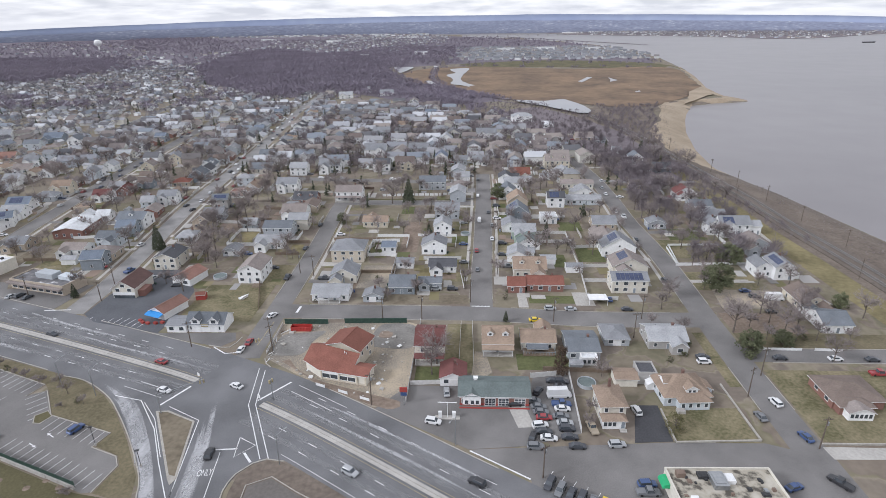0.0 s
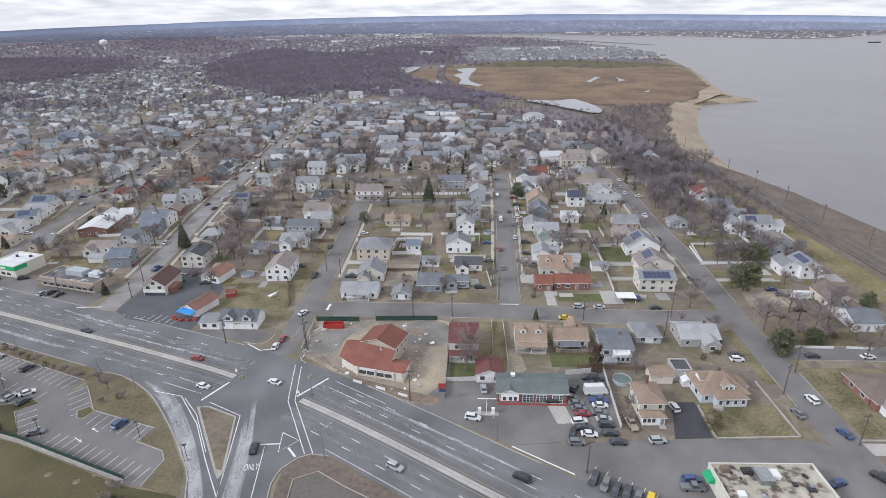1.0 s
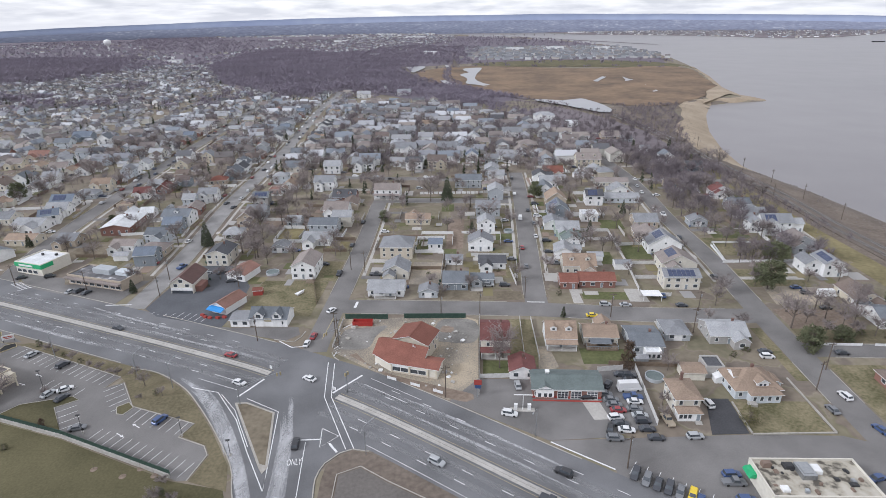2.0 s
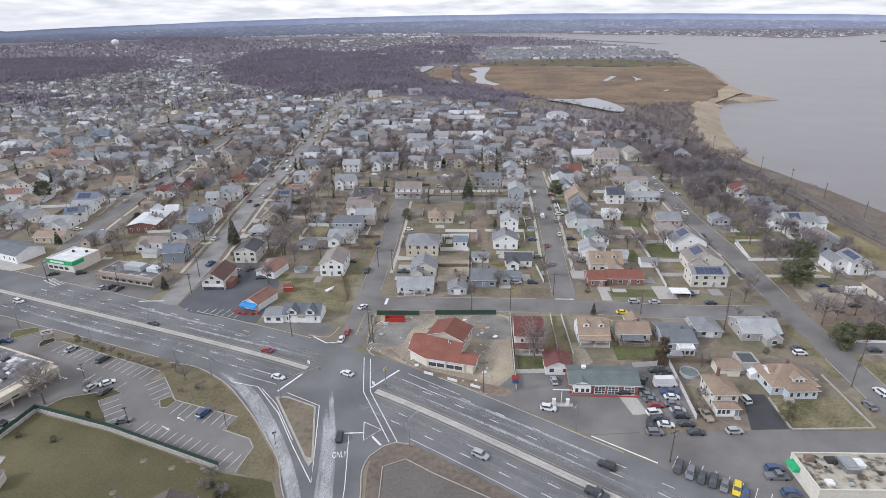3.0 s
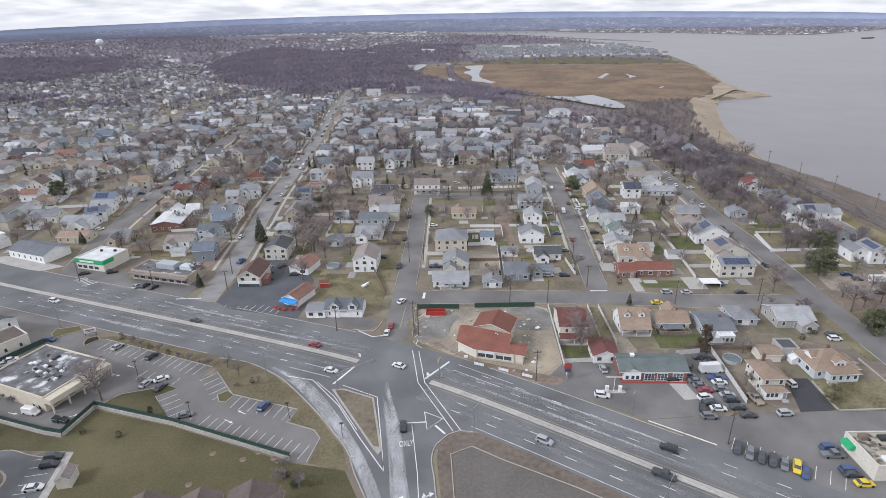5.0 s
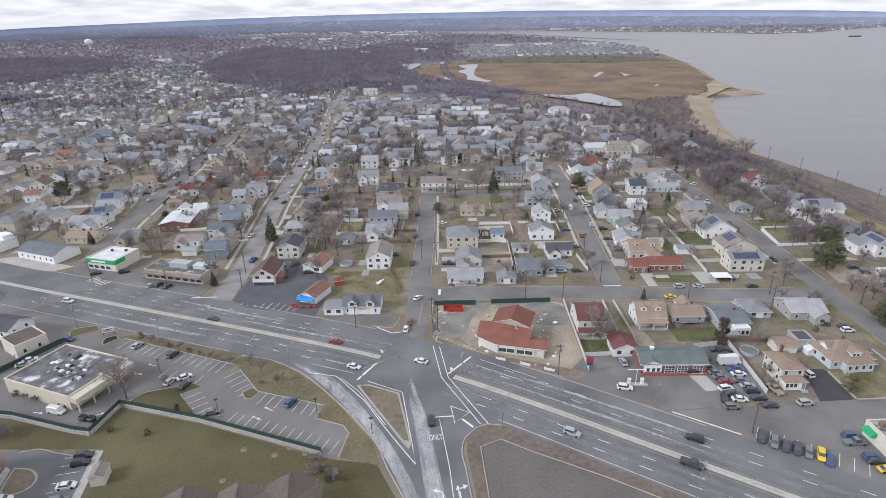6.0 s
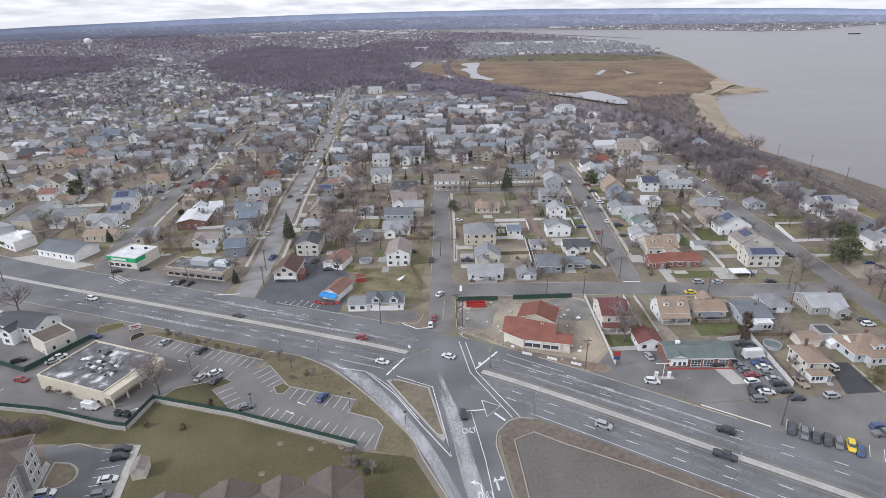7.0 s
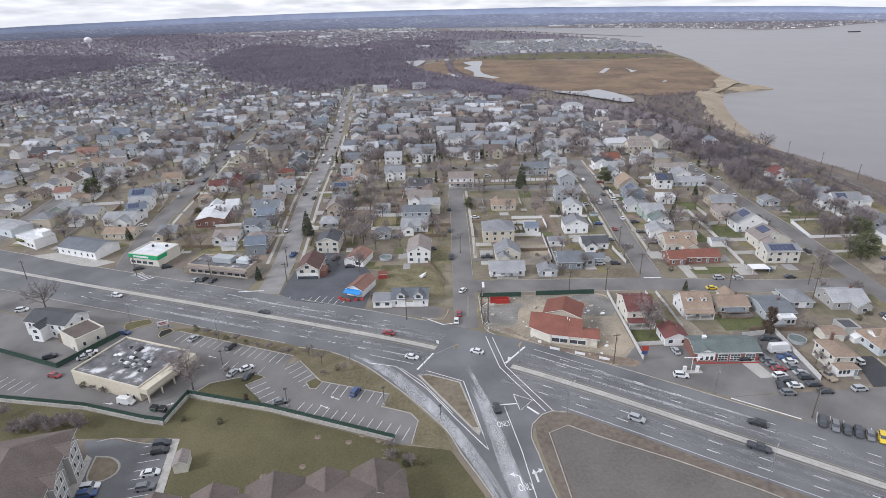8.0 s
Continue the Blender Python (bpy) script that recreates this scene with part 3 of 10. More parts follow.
    if solar and roof == "gable":
        # panels lie on the front slope, or on the left one where the ridge runs back
        half = (d if axis == "x" else w) / 2
        k = rise / half
        span = w if axis == "x" else d
        for i in range(solar):
            f = Form()
            u0 = -span * 0.38 + i * 1.75
            for s0 in (0.8, 1.95, 3.1):
                if s0 + 1.1 > half - 0.2:
                    continue
                low = [(u0, -s0 - 1.1, h + rise - k * (s0 + 1.1) + 0.25), (u0 + 1.65, -s0 - 1.1, h + rise - k * (s0 + 1.1) + 0.25), (u0 + 1.65, -s0, h + rise - k * s0 + 0.25), (u0, -s0, h + rise - k * s0 + 0.25)]
                if axis == "y":
                    low = [(v, -q, z) for q, v, z in low]
                f.hexa(low, [(p, q, c + 0.05) for p, q, c in low])
            part("solar_panel", f, "solar", top)
    for i in range(dormers):
        u = (i + 0.5) / dormers * w - w / 2
        s = d * 0.27
        z0 = h + rise - rise / (d / 2) * s
        b = gable_wall(2.0, s, 1.4, 0.7, "y")
        g = gable_roof(2.0, s, 1.4, 0.7, "y", 0.2, 0.12)
        dm = part("dormer", b, "siding_" + wall, root)
        dm.matrix_basis = pose(u, -s * 0.62, z0 - 0.35)
        part("dormer_roof", g, "roof_" + cover, dm)
        put("window", WINDOWS[(0.8, 0.8)], dm, 0, -s / 2, 0.5)
    if porch:
        pw, pd = w * (0.6 if porch != "wide" else 1.0), 2.4
        f = Form()
        f.box(-pw / 2, -d / 2 - pd, -0.3, pw / 2, -d / 2 - 0.03, 0.35)
        pf = part("porch", f, "concrete", root)
        for i in range(3):
            u = (i - 1) * (pw / 2 - 0.2)
            part("post", Form().box(u - 0.09, -d / 2 - pd + 0.05, 0.35, u + 0.09, -d / 2 - pd + 0.23, 2.7), "vinyl_white", pf)
        low = [(-pw / 2 - 0.25, -d / 2 - pd - 0.3, 2.7), (pw / 2 + 0.25, -d / 2 - pd - 0.3, 2.7), (pw / 2 + 0.25, -d / 2 - 0.03, 3.15), (-pw / 2 - 0.25, -d / 2 - 0.03, 3.15)]
        part("porch_roof", Form().hexa(low, [(a, b, c + 0.14) for a, b, c in low]), "roof_" + cover, pf)
    return root

# ---- roads ----
HWY = spline([(-620, 331), (-420, 258), (-330, 226), (-236.7, 193.1), (-187.9, 176.6), (-145.8, 162.4), (-121.4, 154), (-92, 143.3), (-75, 136), (-58.9, 128.7), (-41.2, 118.8), (-22, 107),
              (-5.6, 96.6), (15, 83.8), (60, 55), (110, 22), (200, -40)])


# crossings where kerbs give way: x, y, reach
CROSSINGS = [(-72.5, 184, 9.5), (5.3, 184, 10), (86.5, 181, 10), (87, 158.4, 9), (87.5, 105, 24), (87.5, 75, 20), (-72, 152, 14), (-74, 308, 9), (8.4, 309, 9), (-151, 182, 14), (-216, 197, 15), (-305, 228, 12)]
ROAD_LIFT = [0.034]


def road(name, line, half, label, mat="asphalt_old", kerb=True, right=None):
    ROAD_LIFT[0] += 0.0015
    lift = ROAD_LIFT[0]
    right = half if right is None else right
    r = tagged(new(name, ribbon(line, half, -right, lift).mesh(name, mat)), label, "road", kind="structure")
    if kerb:
        for a, b in ((half + 0.18, half), (-right, -right - 0.18)):
            mid, f, run = beside(line, (a + b) / 2), Form(), []
            for p, q in zip(line + [None], mid + [None]):
                if p is not None and all((q.x - x) ** 2 + (q.y - y) ** 2 > g * g for x, y, g in CROSSINGS):
                    run.append(p)
                    continue
                if len(run) > 2:
                    ribbon(run, a, b, lift + 0.12, 0.2, f)
                run = []
            tagged(new("kerb", f.mesh("kerb", "kerb_stone")), "low pale concrete kerb along the street", "kerb", kind="structure")
    return r


def south_side(f):
    return -14.0 + 1.8 * step(0.55, 0.7, f)


hw = ribbon(HWY, 15.5, south_side, 0.06)
tagged(new("road", hw.mesh("road", "asphalt")), "wide grey six-lane main road with worn lanes", "road", kind="structure")
sheet("road_junction", [(-122, 141.5), (-106.6, 131.9), (-98.9, 124.6), (-89, 113.5), (-79.2, 100.7), (-75.6, 92.4), (-68.7, 78.9), (-62, 62), (-54, 40), (-44, 40), (-50, 62), (-54.3, 80), (-55.9, 91.5), (-56.9, 97),
                        (-56, 102), (-53, 105.7), (-50, 107.3), (-43, 107.3), (-40, 118), (-90, 142)], 0.05, "asphalt", "grey asphalt of the junction and slip road", "road")
road("street_west", spline([(-150.5, 180), (-151, 190), (-151.6, 206), (-155.2, 243), (-160.3, 290), (-164.5, 342), (-169.5, 400), (-175.5, 460), (-182, 510), (-188.5, 560), (-195.5, 612), (-208, 712), (-219, 816), (-230, 894)]), 4.5, "pale straight residential street with worn asphalt", "asphalt_pale")
road("street_far_west", spline([(-213, 190), (-222, 208), (-228.5, 235), (-233, 266), (-237.5, 313), (-244.5, 362), (-255, 436), (-262.5, 505), (-268, 550), (-279.5, 626), (-291, 706), (-303, 790), (-317, 880)]), 4.8, "grey residential street running back between houses")
road("street_outer_west", spline([(-305, 225), (-312, 300), (-325, 400), (-350, 530), (-380, 700), (-410, 860)]), 4.5, "grey residential street far out among houses")
road("street_b", spline([(-72, 152), (-72.4, 165), (-72.5, 200), (-72.6, 250), (-74, 304)]), 4.2, "grey residential street running back from the main road")
road("street_c", spline([(5.3, 188), (5.5, 206), (7, 247), (8.4, 302), (9.2, 340), (9.4, 372)]), 4.4, "grey residential street with parked cars")
road("street_e", spline([(88, 55), (87, 100), (86.5, 135), (86.5, 172), (87.5, 213), (87, 240), (83.5, 280), (83, 316), (81.5, 364), (76, 420)]), 4.6, "grey residential street beside the rail line")
road("street_a", spline([(-70, 184.2), (-40, 184.0), (-15, 184), (8, 183.6), (42, 180.8), (66, 180.6), (84, 181)]), 5.4, "grey cross street with patched asphalt")
road("street_t", spline([(-78, 308.5), (-40, 308.6), (-6, 308.2), (3, 309)]), 4.0, "grey cross street between house plots")
road("street_n", spline([(-112, 447), (-93, 444), (-84, 457), (-66, 463), (-50, 467)]), 4.2, "pale curved cul-de-sac among houses", "asphalt_pale", kerb=False)
road("street_m", spline([(-120, 361), (-80, 357), (-46, 355), (-26, 352)]), 3.6, "grey cross street between house plots", kerb=False)
road("street_k", spline([(-187, 570), (-151, 577), (-118, 575)]), 3.6, "pale cross street far back among houses", "asphalt_pale", kerb=False)
road("street_h", spline([(84, 355.5), (106.5, 352), (144, 352)]), 2.6, "narrow pale lane toward the rail line", "asphalt_pale", kerb=False)
road("street_g", spline([(89, 158.4), (110, 158.2), (140, 158.5), (172, 160)]), 4.0, "grey side street toward the rail line")
sheet("car_park_east", [(1, 112.4), (15.6, 102.8), (16, 100), (21, 95.8), (40, 84), (62, 62), (90, 50), (90, 112), (77, 117), (53, 116.6), (30, 114.8)], 0.055, "asphalt_old", "cracked grey asphalt yard and side street", "road")
sheet("forecourt", [(-26, 127.6), (0.7, 112.5), (16, 114.2), (30.4, 119.3), (31.3, 146), (20.5, 145), (19, 139), (-2, 139), (-17.6, 139)], 0.058, "asphalt_old", "stained asphalt forecourt of the garage", "pavement")
sheet("forecourt_slab", [(14, 121), (18.5, 121.5), (16.5, 131), (11.5, 131)], 0.068, "concrete", "pale patch of concrete on the forecourt", "pavement")
# car park south of the main road
sheet("car_park", [(-300, 140), (-240, 121), (-182, 112), (-161.5, 106), (-156, 105), (-154.8, 116.6), (-128.8, 109.6), (-98.8, 98.2), (-90.3, 95.2), (-88, 95.5), (-86.8, 104), (-89, 107.2), (-97.3, 110.3), (-95.7, 115.6),
                   (-117, 122.2), (-126, 133.1), (-130.5, 130.5), (-129, 136), (-173, 152.2), (-181, 154), (-192, 157.5), (-208, 158), (-230, 162), (-300, 186)], 0.05, "asphalt_old", "grey asphalt car park with white stall lines", "car park")
sheet("lawn", [(-156, 103.2), (-149.5, 98.6), (-146, 80), (-140, 40), (-56, 40), (-64, 62), (-70.5, 79), (-78, 93), (-92, 95.2), (-128.8, 108.4), (-154.2, 115)], 0.03, "lawn_olive", "wide rough olive-brown winter lawn", "lawn")
sheet("lawn", [(-300, 96), (-205, 96), (-176, 98.6), (-149.5, 98.6), (-156, 103.2), (-161.5, 104.4), (-182, 110.2), (-210, 114.4), (-240, 119.8), (-300, 138.6)], 0.03, "lawn_olive", "wide rough olive-brown winter lawn", "lawn")
sheet("car_park_lawn", [(-153.6, 117), (-130.2, 110.6), (-139.4, 120.9), (-134.6, 124.6), (-137.6, 126.2), (-150.5, 121.9)], 0.16, "lawn_olive", "kerbed grass plot in the car park", "lawn", thick=0.2)
sheet("car_park_lawn", [(-121.4, 121.8), (-119.6, 118.8), (-117.6, 118.6), (-116.4, 121.8), (-119, 124)], 0.16, "lawn_olive", "small kerbed grass island", "lawn", thick=0.2)
ENTRANCE_PLOT = [(-192.8, 153.0), (-185.8, 158.4), (-188.4, 161.4), (-195.6, 159.0), (-195.1, 155.9)]
ENTRANCE_BED = [(-178.4, 148.2), (-175.4, 152.3), (-177.5, 154.4), (-180.1, 152.6), (-179.8, 150.2)]
sheet("car_park_lawn", ENTRANCE_PLOT, 0.16, "lawn_olive", "kerbed grass plot by the entrance", "lawn", thick=0.2)
sheet("planting_bed", ENTRANCE_BED, 0.18, "rubber", "dark mulch bed by the entrance", "garden bed", thick=0.22)
sheet("car_park", [(-300, 187), (-230, 163), (-208, 159), (-192, 158), (-181.5, 154.8), (-176, 155.2), (-186.4, 161.4), (-197, 164.6), (-220, 172.6), (-300, 200)], 0.045, "asphalt_old", "worn asphalt apron beside the main road", "car park")
for ring, m, lab in ((ENTRANCE_PLOT, "road_yellow", "yellow kerb round a grass plot"), (ENTRANCE_BED, "road_yellow", "yellow kerb round a mulch bed"), ([(-153.6, 117), (-130.2, 110.6), (-139.4, 120.9), (-134.6, 124.6), (-137.6, 126.2), (-150.5, 121.9)], "kerb_stone", "pale kerb round a grass plot"), ([(-121.4, 121.8), (-119.6, 118.8), (-117.6, 118.6), (-116.4, 121.8), (-119, 124)], "kerb_stone", "pale kerb round a small grass island")):
    tagged(new("kerb", ribbon([Vector(q) for q in ring + ring[:1]], 0.13, -0.13, 0.22, 0.25).mesh("kerb", m)), lab, "kerb", kind="structure")
board = thing("sign_board", -180.2, 155.0, 0, 28, "white roadside sign board on two posts", "sign")
part("panel", Form().box(-1.8, -0.1, 1.2, 1.8, 0.1, 2.9), "vinyl_white", board)
part("lettering_bar", Form().box(-1.4, -0.13, 2.1, 1.4, -0.1, 2.45).box(-1.1, -0.13, 1.6, 1.1, -0.1, 1.85), "siding_red", board)
for u in (-1.6, 1.6):
    part("post", Form().box(u - 0.08, -0.08, 0, u + 0.08, 0.08, 1.2), "dark_metal", board)
tagged(new("kerb", ribbon([Vector(p) for p in ((-88, 95.4), (-86.7, 104), (-89, 107.2), (-97.4, 110.2), (-95.6, 115.6), (-117, 122.3), (-126, 133.2), (-130.6, 130.5), (-128.9, 136.2), (-173, 152.4))], 0.14, -0.14, 0.16, 0.2).mesh("kerb", "kerb_stone")), "pale kerb round the car park", "kerb", kind="structure")
sheet("hotel_yard", [(-174.5, 97.8), (-170, 92), (-167, 84), (-165, 75), (-160, 50), (-139, 50), (-147.2, 80.7), (-151, 98), (-159, 96.4), (-167, 98.2)], 0.06, "asphalt", "smooth grey asphalt yard beside the inn", "car park")
sheet("planting_bed", [(-168, 92.2), (-163.6, 91.8), (-160.2, 89.4), (-159.4, 86.4), (-161.4, 83.8), (-164.8, 83.4), (-166.6, 86)], 0.2, "kerb_stone", "pale kerb round a planting bed", "kerb", 1.2, thick=0.25)
sheet("planting_bed", [(-167.5, 91.7), (-163.7, 91.3), (-160.7, 89.1), (-159.9, 86.5), (-161.6, 84.2), (-164.7, 83.9), (-166.2, 86.2)], 0.23, "lawn_dry", "kerbed bed of brown mulch and dry plants", "garden bed", 1.2, thick=0.1)
tagged(new("kerb", ribbon(spline([(-170.5, 97.4), (-166, 98.6), (-160, 97.0), (-155, 96.4), (-151.4, 98.4)], 1.0), 0.14, -0.14, 0.16, 0.2).mesh("kerb", "kerb_stone")), "pale kerb round the inn yard", "kerb", kind="structure")
sheet("walkway", [(-170.4, 92.6), (-168.4, 91.4), (-166.8, 85.6), (-164.6, 75), (-166.8, 75), (-169, 86)], 0.14, "concrete", "pale concrete walk beside the inn", "walkway", thick=0.18)
sheet("walkway", [(-151, 98), (-147.1, 80.7), (-140, 50), (-138, 50), (-145, 80.6), (-149, 98)], 0.12, "concrete", "pale concrete walk along the parked cars", "walkway", thick=0.14)
sheet("empty_lot", [(-51.7, 98.6), (-50.7, 85.4), (-46, 45), (15, 40), (25, 56), (-7, 78.7), (-22.6, 88), (-39.6, 96.8), (-46.8, 101.2)], 0.05, "asphalt_brown", "empty brownish asphalt lot", "car park")
sheet("verge_lot", [(-55.6, 97), (-55, 91), (-53.5, 80), (-49, 62), (-44, 42), (25, 40), (44, 62), (-2, 84), (-24, 95.2), (-46, 106.7), (-50, 106.7), (-53, 105), (-55.4, 102)], 0.02, "scrub_brown", "worn brown verge of soil round the empty lot", "verge")
sheet("verge_west", [(-176.4, 153.6), (-173, 152.6), (-129, 136.4), (-125.6, 133.4), (-117, 122.6), (-95.3, 115.8), (-96.8, 110.6), (-88.6, 107.4), (-86.2, 104), (-87.5, 95.2), (-77, 92.5), (-80, 100.7), (-89.5, 113), (-99.4, 124.2), (-107.2, 131.4), (-119, 139.0), (-150, 148.6), (-172, 154.8)], 0.035, "verge_brown", "dry grass bank between main road and car park", "verge")
tagged(new("kerb", ribbon([Vector(p) for p in ((-49.8, 62), (-51.2, 85.4), (-52.2, 98.8), (-46.8, 101.7), (-39.6, 97.3), (-22.6, 88.5), (-7, 79.2), (25, 57))], 0.12, -0.12, 0.14, 0.25).mesh("kerb", "kerb_stone")), "worn kerb round the empty lot", "kerb", kind="structure")
# building site
sheet("site_ground", [(-66, 152.5), (-50.5, 142), (-26.5, 128.5), (-17.6, 130), (-17.4, 175), (-21.7, 177.2), (-67, 175)], 0.03, "dirt", "bare churned soil of the building site", "ground", 0)
# yards with a tone of their own


def yard(x0, y0, x1, y1, mat, label="rough winter lawn of a house plot"):
    sheet("lawn", [(x0, y0), (x1, y0), (x1, y1), (x0, y1)], 0.025, mat, label, "lawn")


yard(-108, 176, -80, 206, "lawn_patchy", "dry brown grass plot")
yard(-36, 191, 0, 199, "lawn_dry", "strip of dry grass beside the street")
yard(-7, 211, 0, 236, "lawn_patchy", "dry yellow front lawn")
yard(-46, 204, -32, 226, "dirt", "bare worn back yard")
yard(-7, 146, 2, 176, "lawn_patchy")
yard(-16, 140, -3, 149, "lawn_green", "small green back lawn")
yard(16, 148, 33, 157, "lawn_green", "small green back lawn")
yard(24, 192.5, 42, 199, "lawn_green", "green front lawn beside the street")
yard(50, 231, 62, 247, "lawn_green", "fenced green back lawn")
yard(90, 236, 122, 256, "lawn_patchy")
yard(92, 205, 118, 222, "lawn_patchy")
yard(54, 117, 75.5, 131, "lawn_patchy", "worn corner lawn with dry patches")
yard(92, 118, 135, 150, "lawn_patchy")
yard(92, 163, 150, 172, "verge_brown", "dull brown grass beside the side street")
yard(92.5, 172.1, 118, 186.5, "soil_brown", "bare brown yard under trees")
yard(78, 141, 81.5, 172, "lawn_patchy")
yard(-196, 205, -180, 228, "lawn_patchy")
yard(-212, 226, -196, 247, "lawn_dry")
yard(-60, 312, -4, 316, "lawn_olive", "grass strip behind the pale fence")
yard(-100, 396, -60, 440, "lawn_dry", "open dry grass plot")
yard(-88, 238, -79.5, 248.6, "grass_yellow", "fenced yellow back lawn")
yard(-88, 206.4, -77.6, 226, "lawn_patchy", "yellow-green side lawn")
for y0, y1 in ((251.4, 259.6), (263.6, 269.6), (273.8, 279.2), (226.5, 234)):
    yard(-8, y0, 1.2, y1, "lawn_green" if y0 < 255 else "lawn_patchy", "short front lawn between driveways")
for y0, y1 in ((261, 268.4), (282.2, 289), (243, 251), (300, 307)):
    yard(13.2, y0, 21, y1, "lawn_patchy" if y0 < 262 else "lawn_green", "short front lawn between driveways")
yard(-21, 214.6, -6.5, 223.8, "grass_yellow", "yellow winter lawn")
yard(-32.4, 240.8, -24, 278.6, "soil_brown", "bare reddish soil behind the houses")
yard(-130, 287.2, -108, 313.6, "scrub_brown", "dark overgrown back yard")
yard(-128, 266, -104, 285, "soil_brown", "reddish bare back yard")
yard(38, 318, 58, 372, "lawn_dry", "open tan ground under trees")
yard(46, 266.8, 58, 278.6, "lawn_green", "green back lawn")
yard(36, 225.4, 44, 238.8, "lawn_green", "green back lawn")
yard(-37, 290.4, -30.2, 302, "lawn_green", "dark green side lawn")
yard(98, 256, 116, 270, "lawn_green", "green side lawn")
yard(-70, 262, -58, 300, "lawn_patchy", "worn front lawns")

# ---- road markings ----
def stripe(form, pts, half=0.07, lift=0.078):
    return ribbon([Vector(p) for p in pts], half, -half, lift, 0, form)


def marking(form, label, mat="road_white", name="road_marking"):
    return tagged(new(name, form.mesh(name, mat)), label, "road marking", kind="structure")


def between(line, a, b):
    return [p for p in line if a <= p.x <= b]


WEST, EAST = between(HWY, -330, -79), between(HWY, -59, 160)
lanes = Form()
for off in (7.1, 10.5, -4.6, -8.2):
    for part_line in (between(HWY, -330, -100), between(HWY, -50, 150)):
        seg = [p for p in beside(part_line, off)]
        acc, last = 0.0, seg[0]
        for a, b in zip(seg, seg[1:]):
            u = (b - a).normalized()
            run = (b - a).length
            pos = (-acc) % 11.3
            while pos < run - 0.01:
                q = a + u * pos
                stripe(lanes, [q, q + u * 3.0], 0.09)
                pos += 11.3
            acc += run
marking(lanes, "broken white lane lines on the main road")
edge = Form()
ribbon(between(HWY, -44, 160), -11.13, -11.27, 0.078, 0, edge)
marking(edge, "white edge line of the main road")
for part_line, off in ((between(HWY, -330, -160), 15.3), (between(HWY, -142, -90), 15.3), (between(HWY, -52, 2), 15.3), (between(HWY, -330, -128), -13.6)):
    tagged(new("kerb", ribbon(part_line, off + 0.13, off - 0.13, 0.15, 0.2).mesh("kerb", "kerb_stone")), "pale low kerb along the main road", "kerb", kind="structure")
yel = Form()
for part_line in (WEST, EAST):
    for off in (1.75, -1.75):
        ribbon(part_line, off + 0.07, off - 0.07, 0.078, 0, yel)
stripe(yel, [(-70.8, 176), (-71.4, 160)], 0.12)
marking(yel, "yellow lines beside the median and at the side street", "road_yellow")
for part_line in (WEST, EAST):
    md = ribbon(part_line, 0.95, -0.95, 0.24, 0.2)
    tagged(new("median", md.mesh("median", "concrete")), "low pale concrete median of the main road", "median", kind="structure")
    tagged(new("median_joint", ribbon(part_line, 0.05, -0.05, 0.248, 0).mesh("median_joint", "gravel_grey")), "dark filled joint along the median", "median", kind="structure")
jm = Form()
for pts, half in (([(-88.2, 127.6), (-83.4, 136.6)], 0.3), ([(-60.6, 130.4), (-53.4, 139.6)], 0.3), ([(-65.8, 146.4), (-62.6, 128.4), (-51.8, 107.4)], 0.12), ([(-63.6, 145.6), (-60.6, 128.6), (-49.6, 107.4)], 0.12),
                  ([(-59.8, 115), (-58.7, 107.8), (-54.7, 112.2), (-59.8, 115)], 0.12), ([(-56.6, 109.4), (-53.8, 106.2)], 0.3), ([(-66.4, 110.1), (-58.9, 110.8)], 0.22), ([(-62.9, 109.6), (-60.1, 92.1), (-58.0, 72), (-54, 55)], 0.1),
                  ([(-104, 131.6), (-94.9, 129.5), (-84.6, 117.6), (-76.8, 105.2), (-68.4, 92.8), (-69.6, 99.2), (-74.0, 121.4), (-85.2, 127.0)], 0.12), ([(-93.4, 128.6), (-86.6, 121.6), (-77.4, 107.2)], 0.1),
                  ([(-86, 158.6), (-80.4, 154.6), (-76.2, 155.4)], 0.22), ([(1, 112), (15.5, 102.9)], 0.22), ([(-64.5, 183), (-64.3, 188)], 0.5), ([(1.6, 189.6), (8.6, 189.6)], 0.3), ([(-163, 182.5), (-153, 183.2)], 0.3),
                  ([(-100, 138.6), (-89, 134.4)], 0.08), ([(-104, 136.2), (-89.6, 130.9)], 0.08), ([(-52, 135), (-38, 126.5)], 0.08), ([(-50.5, 138), (-34, 128)], 0.08)):
    stripe(jm, pts, half)
for i in range(6):
    stripe(jm, [(-215.5 + i * 1.6, 199.5 - i * 0.9), (-211 + i * 1.6, 203.5 - i * 0.9)], 0.25)
for i in range(9):     # stalls before the shops
    stripe(jm, [(-141 + 2.7 * i, 176.2 - 0.69 * i), (-139.6 + 2.7 * i, 180.8 - 0.69 * i)], 0.09)
marking(jm, "white stop bars, crossing and junction lines")
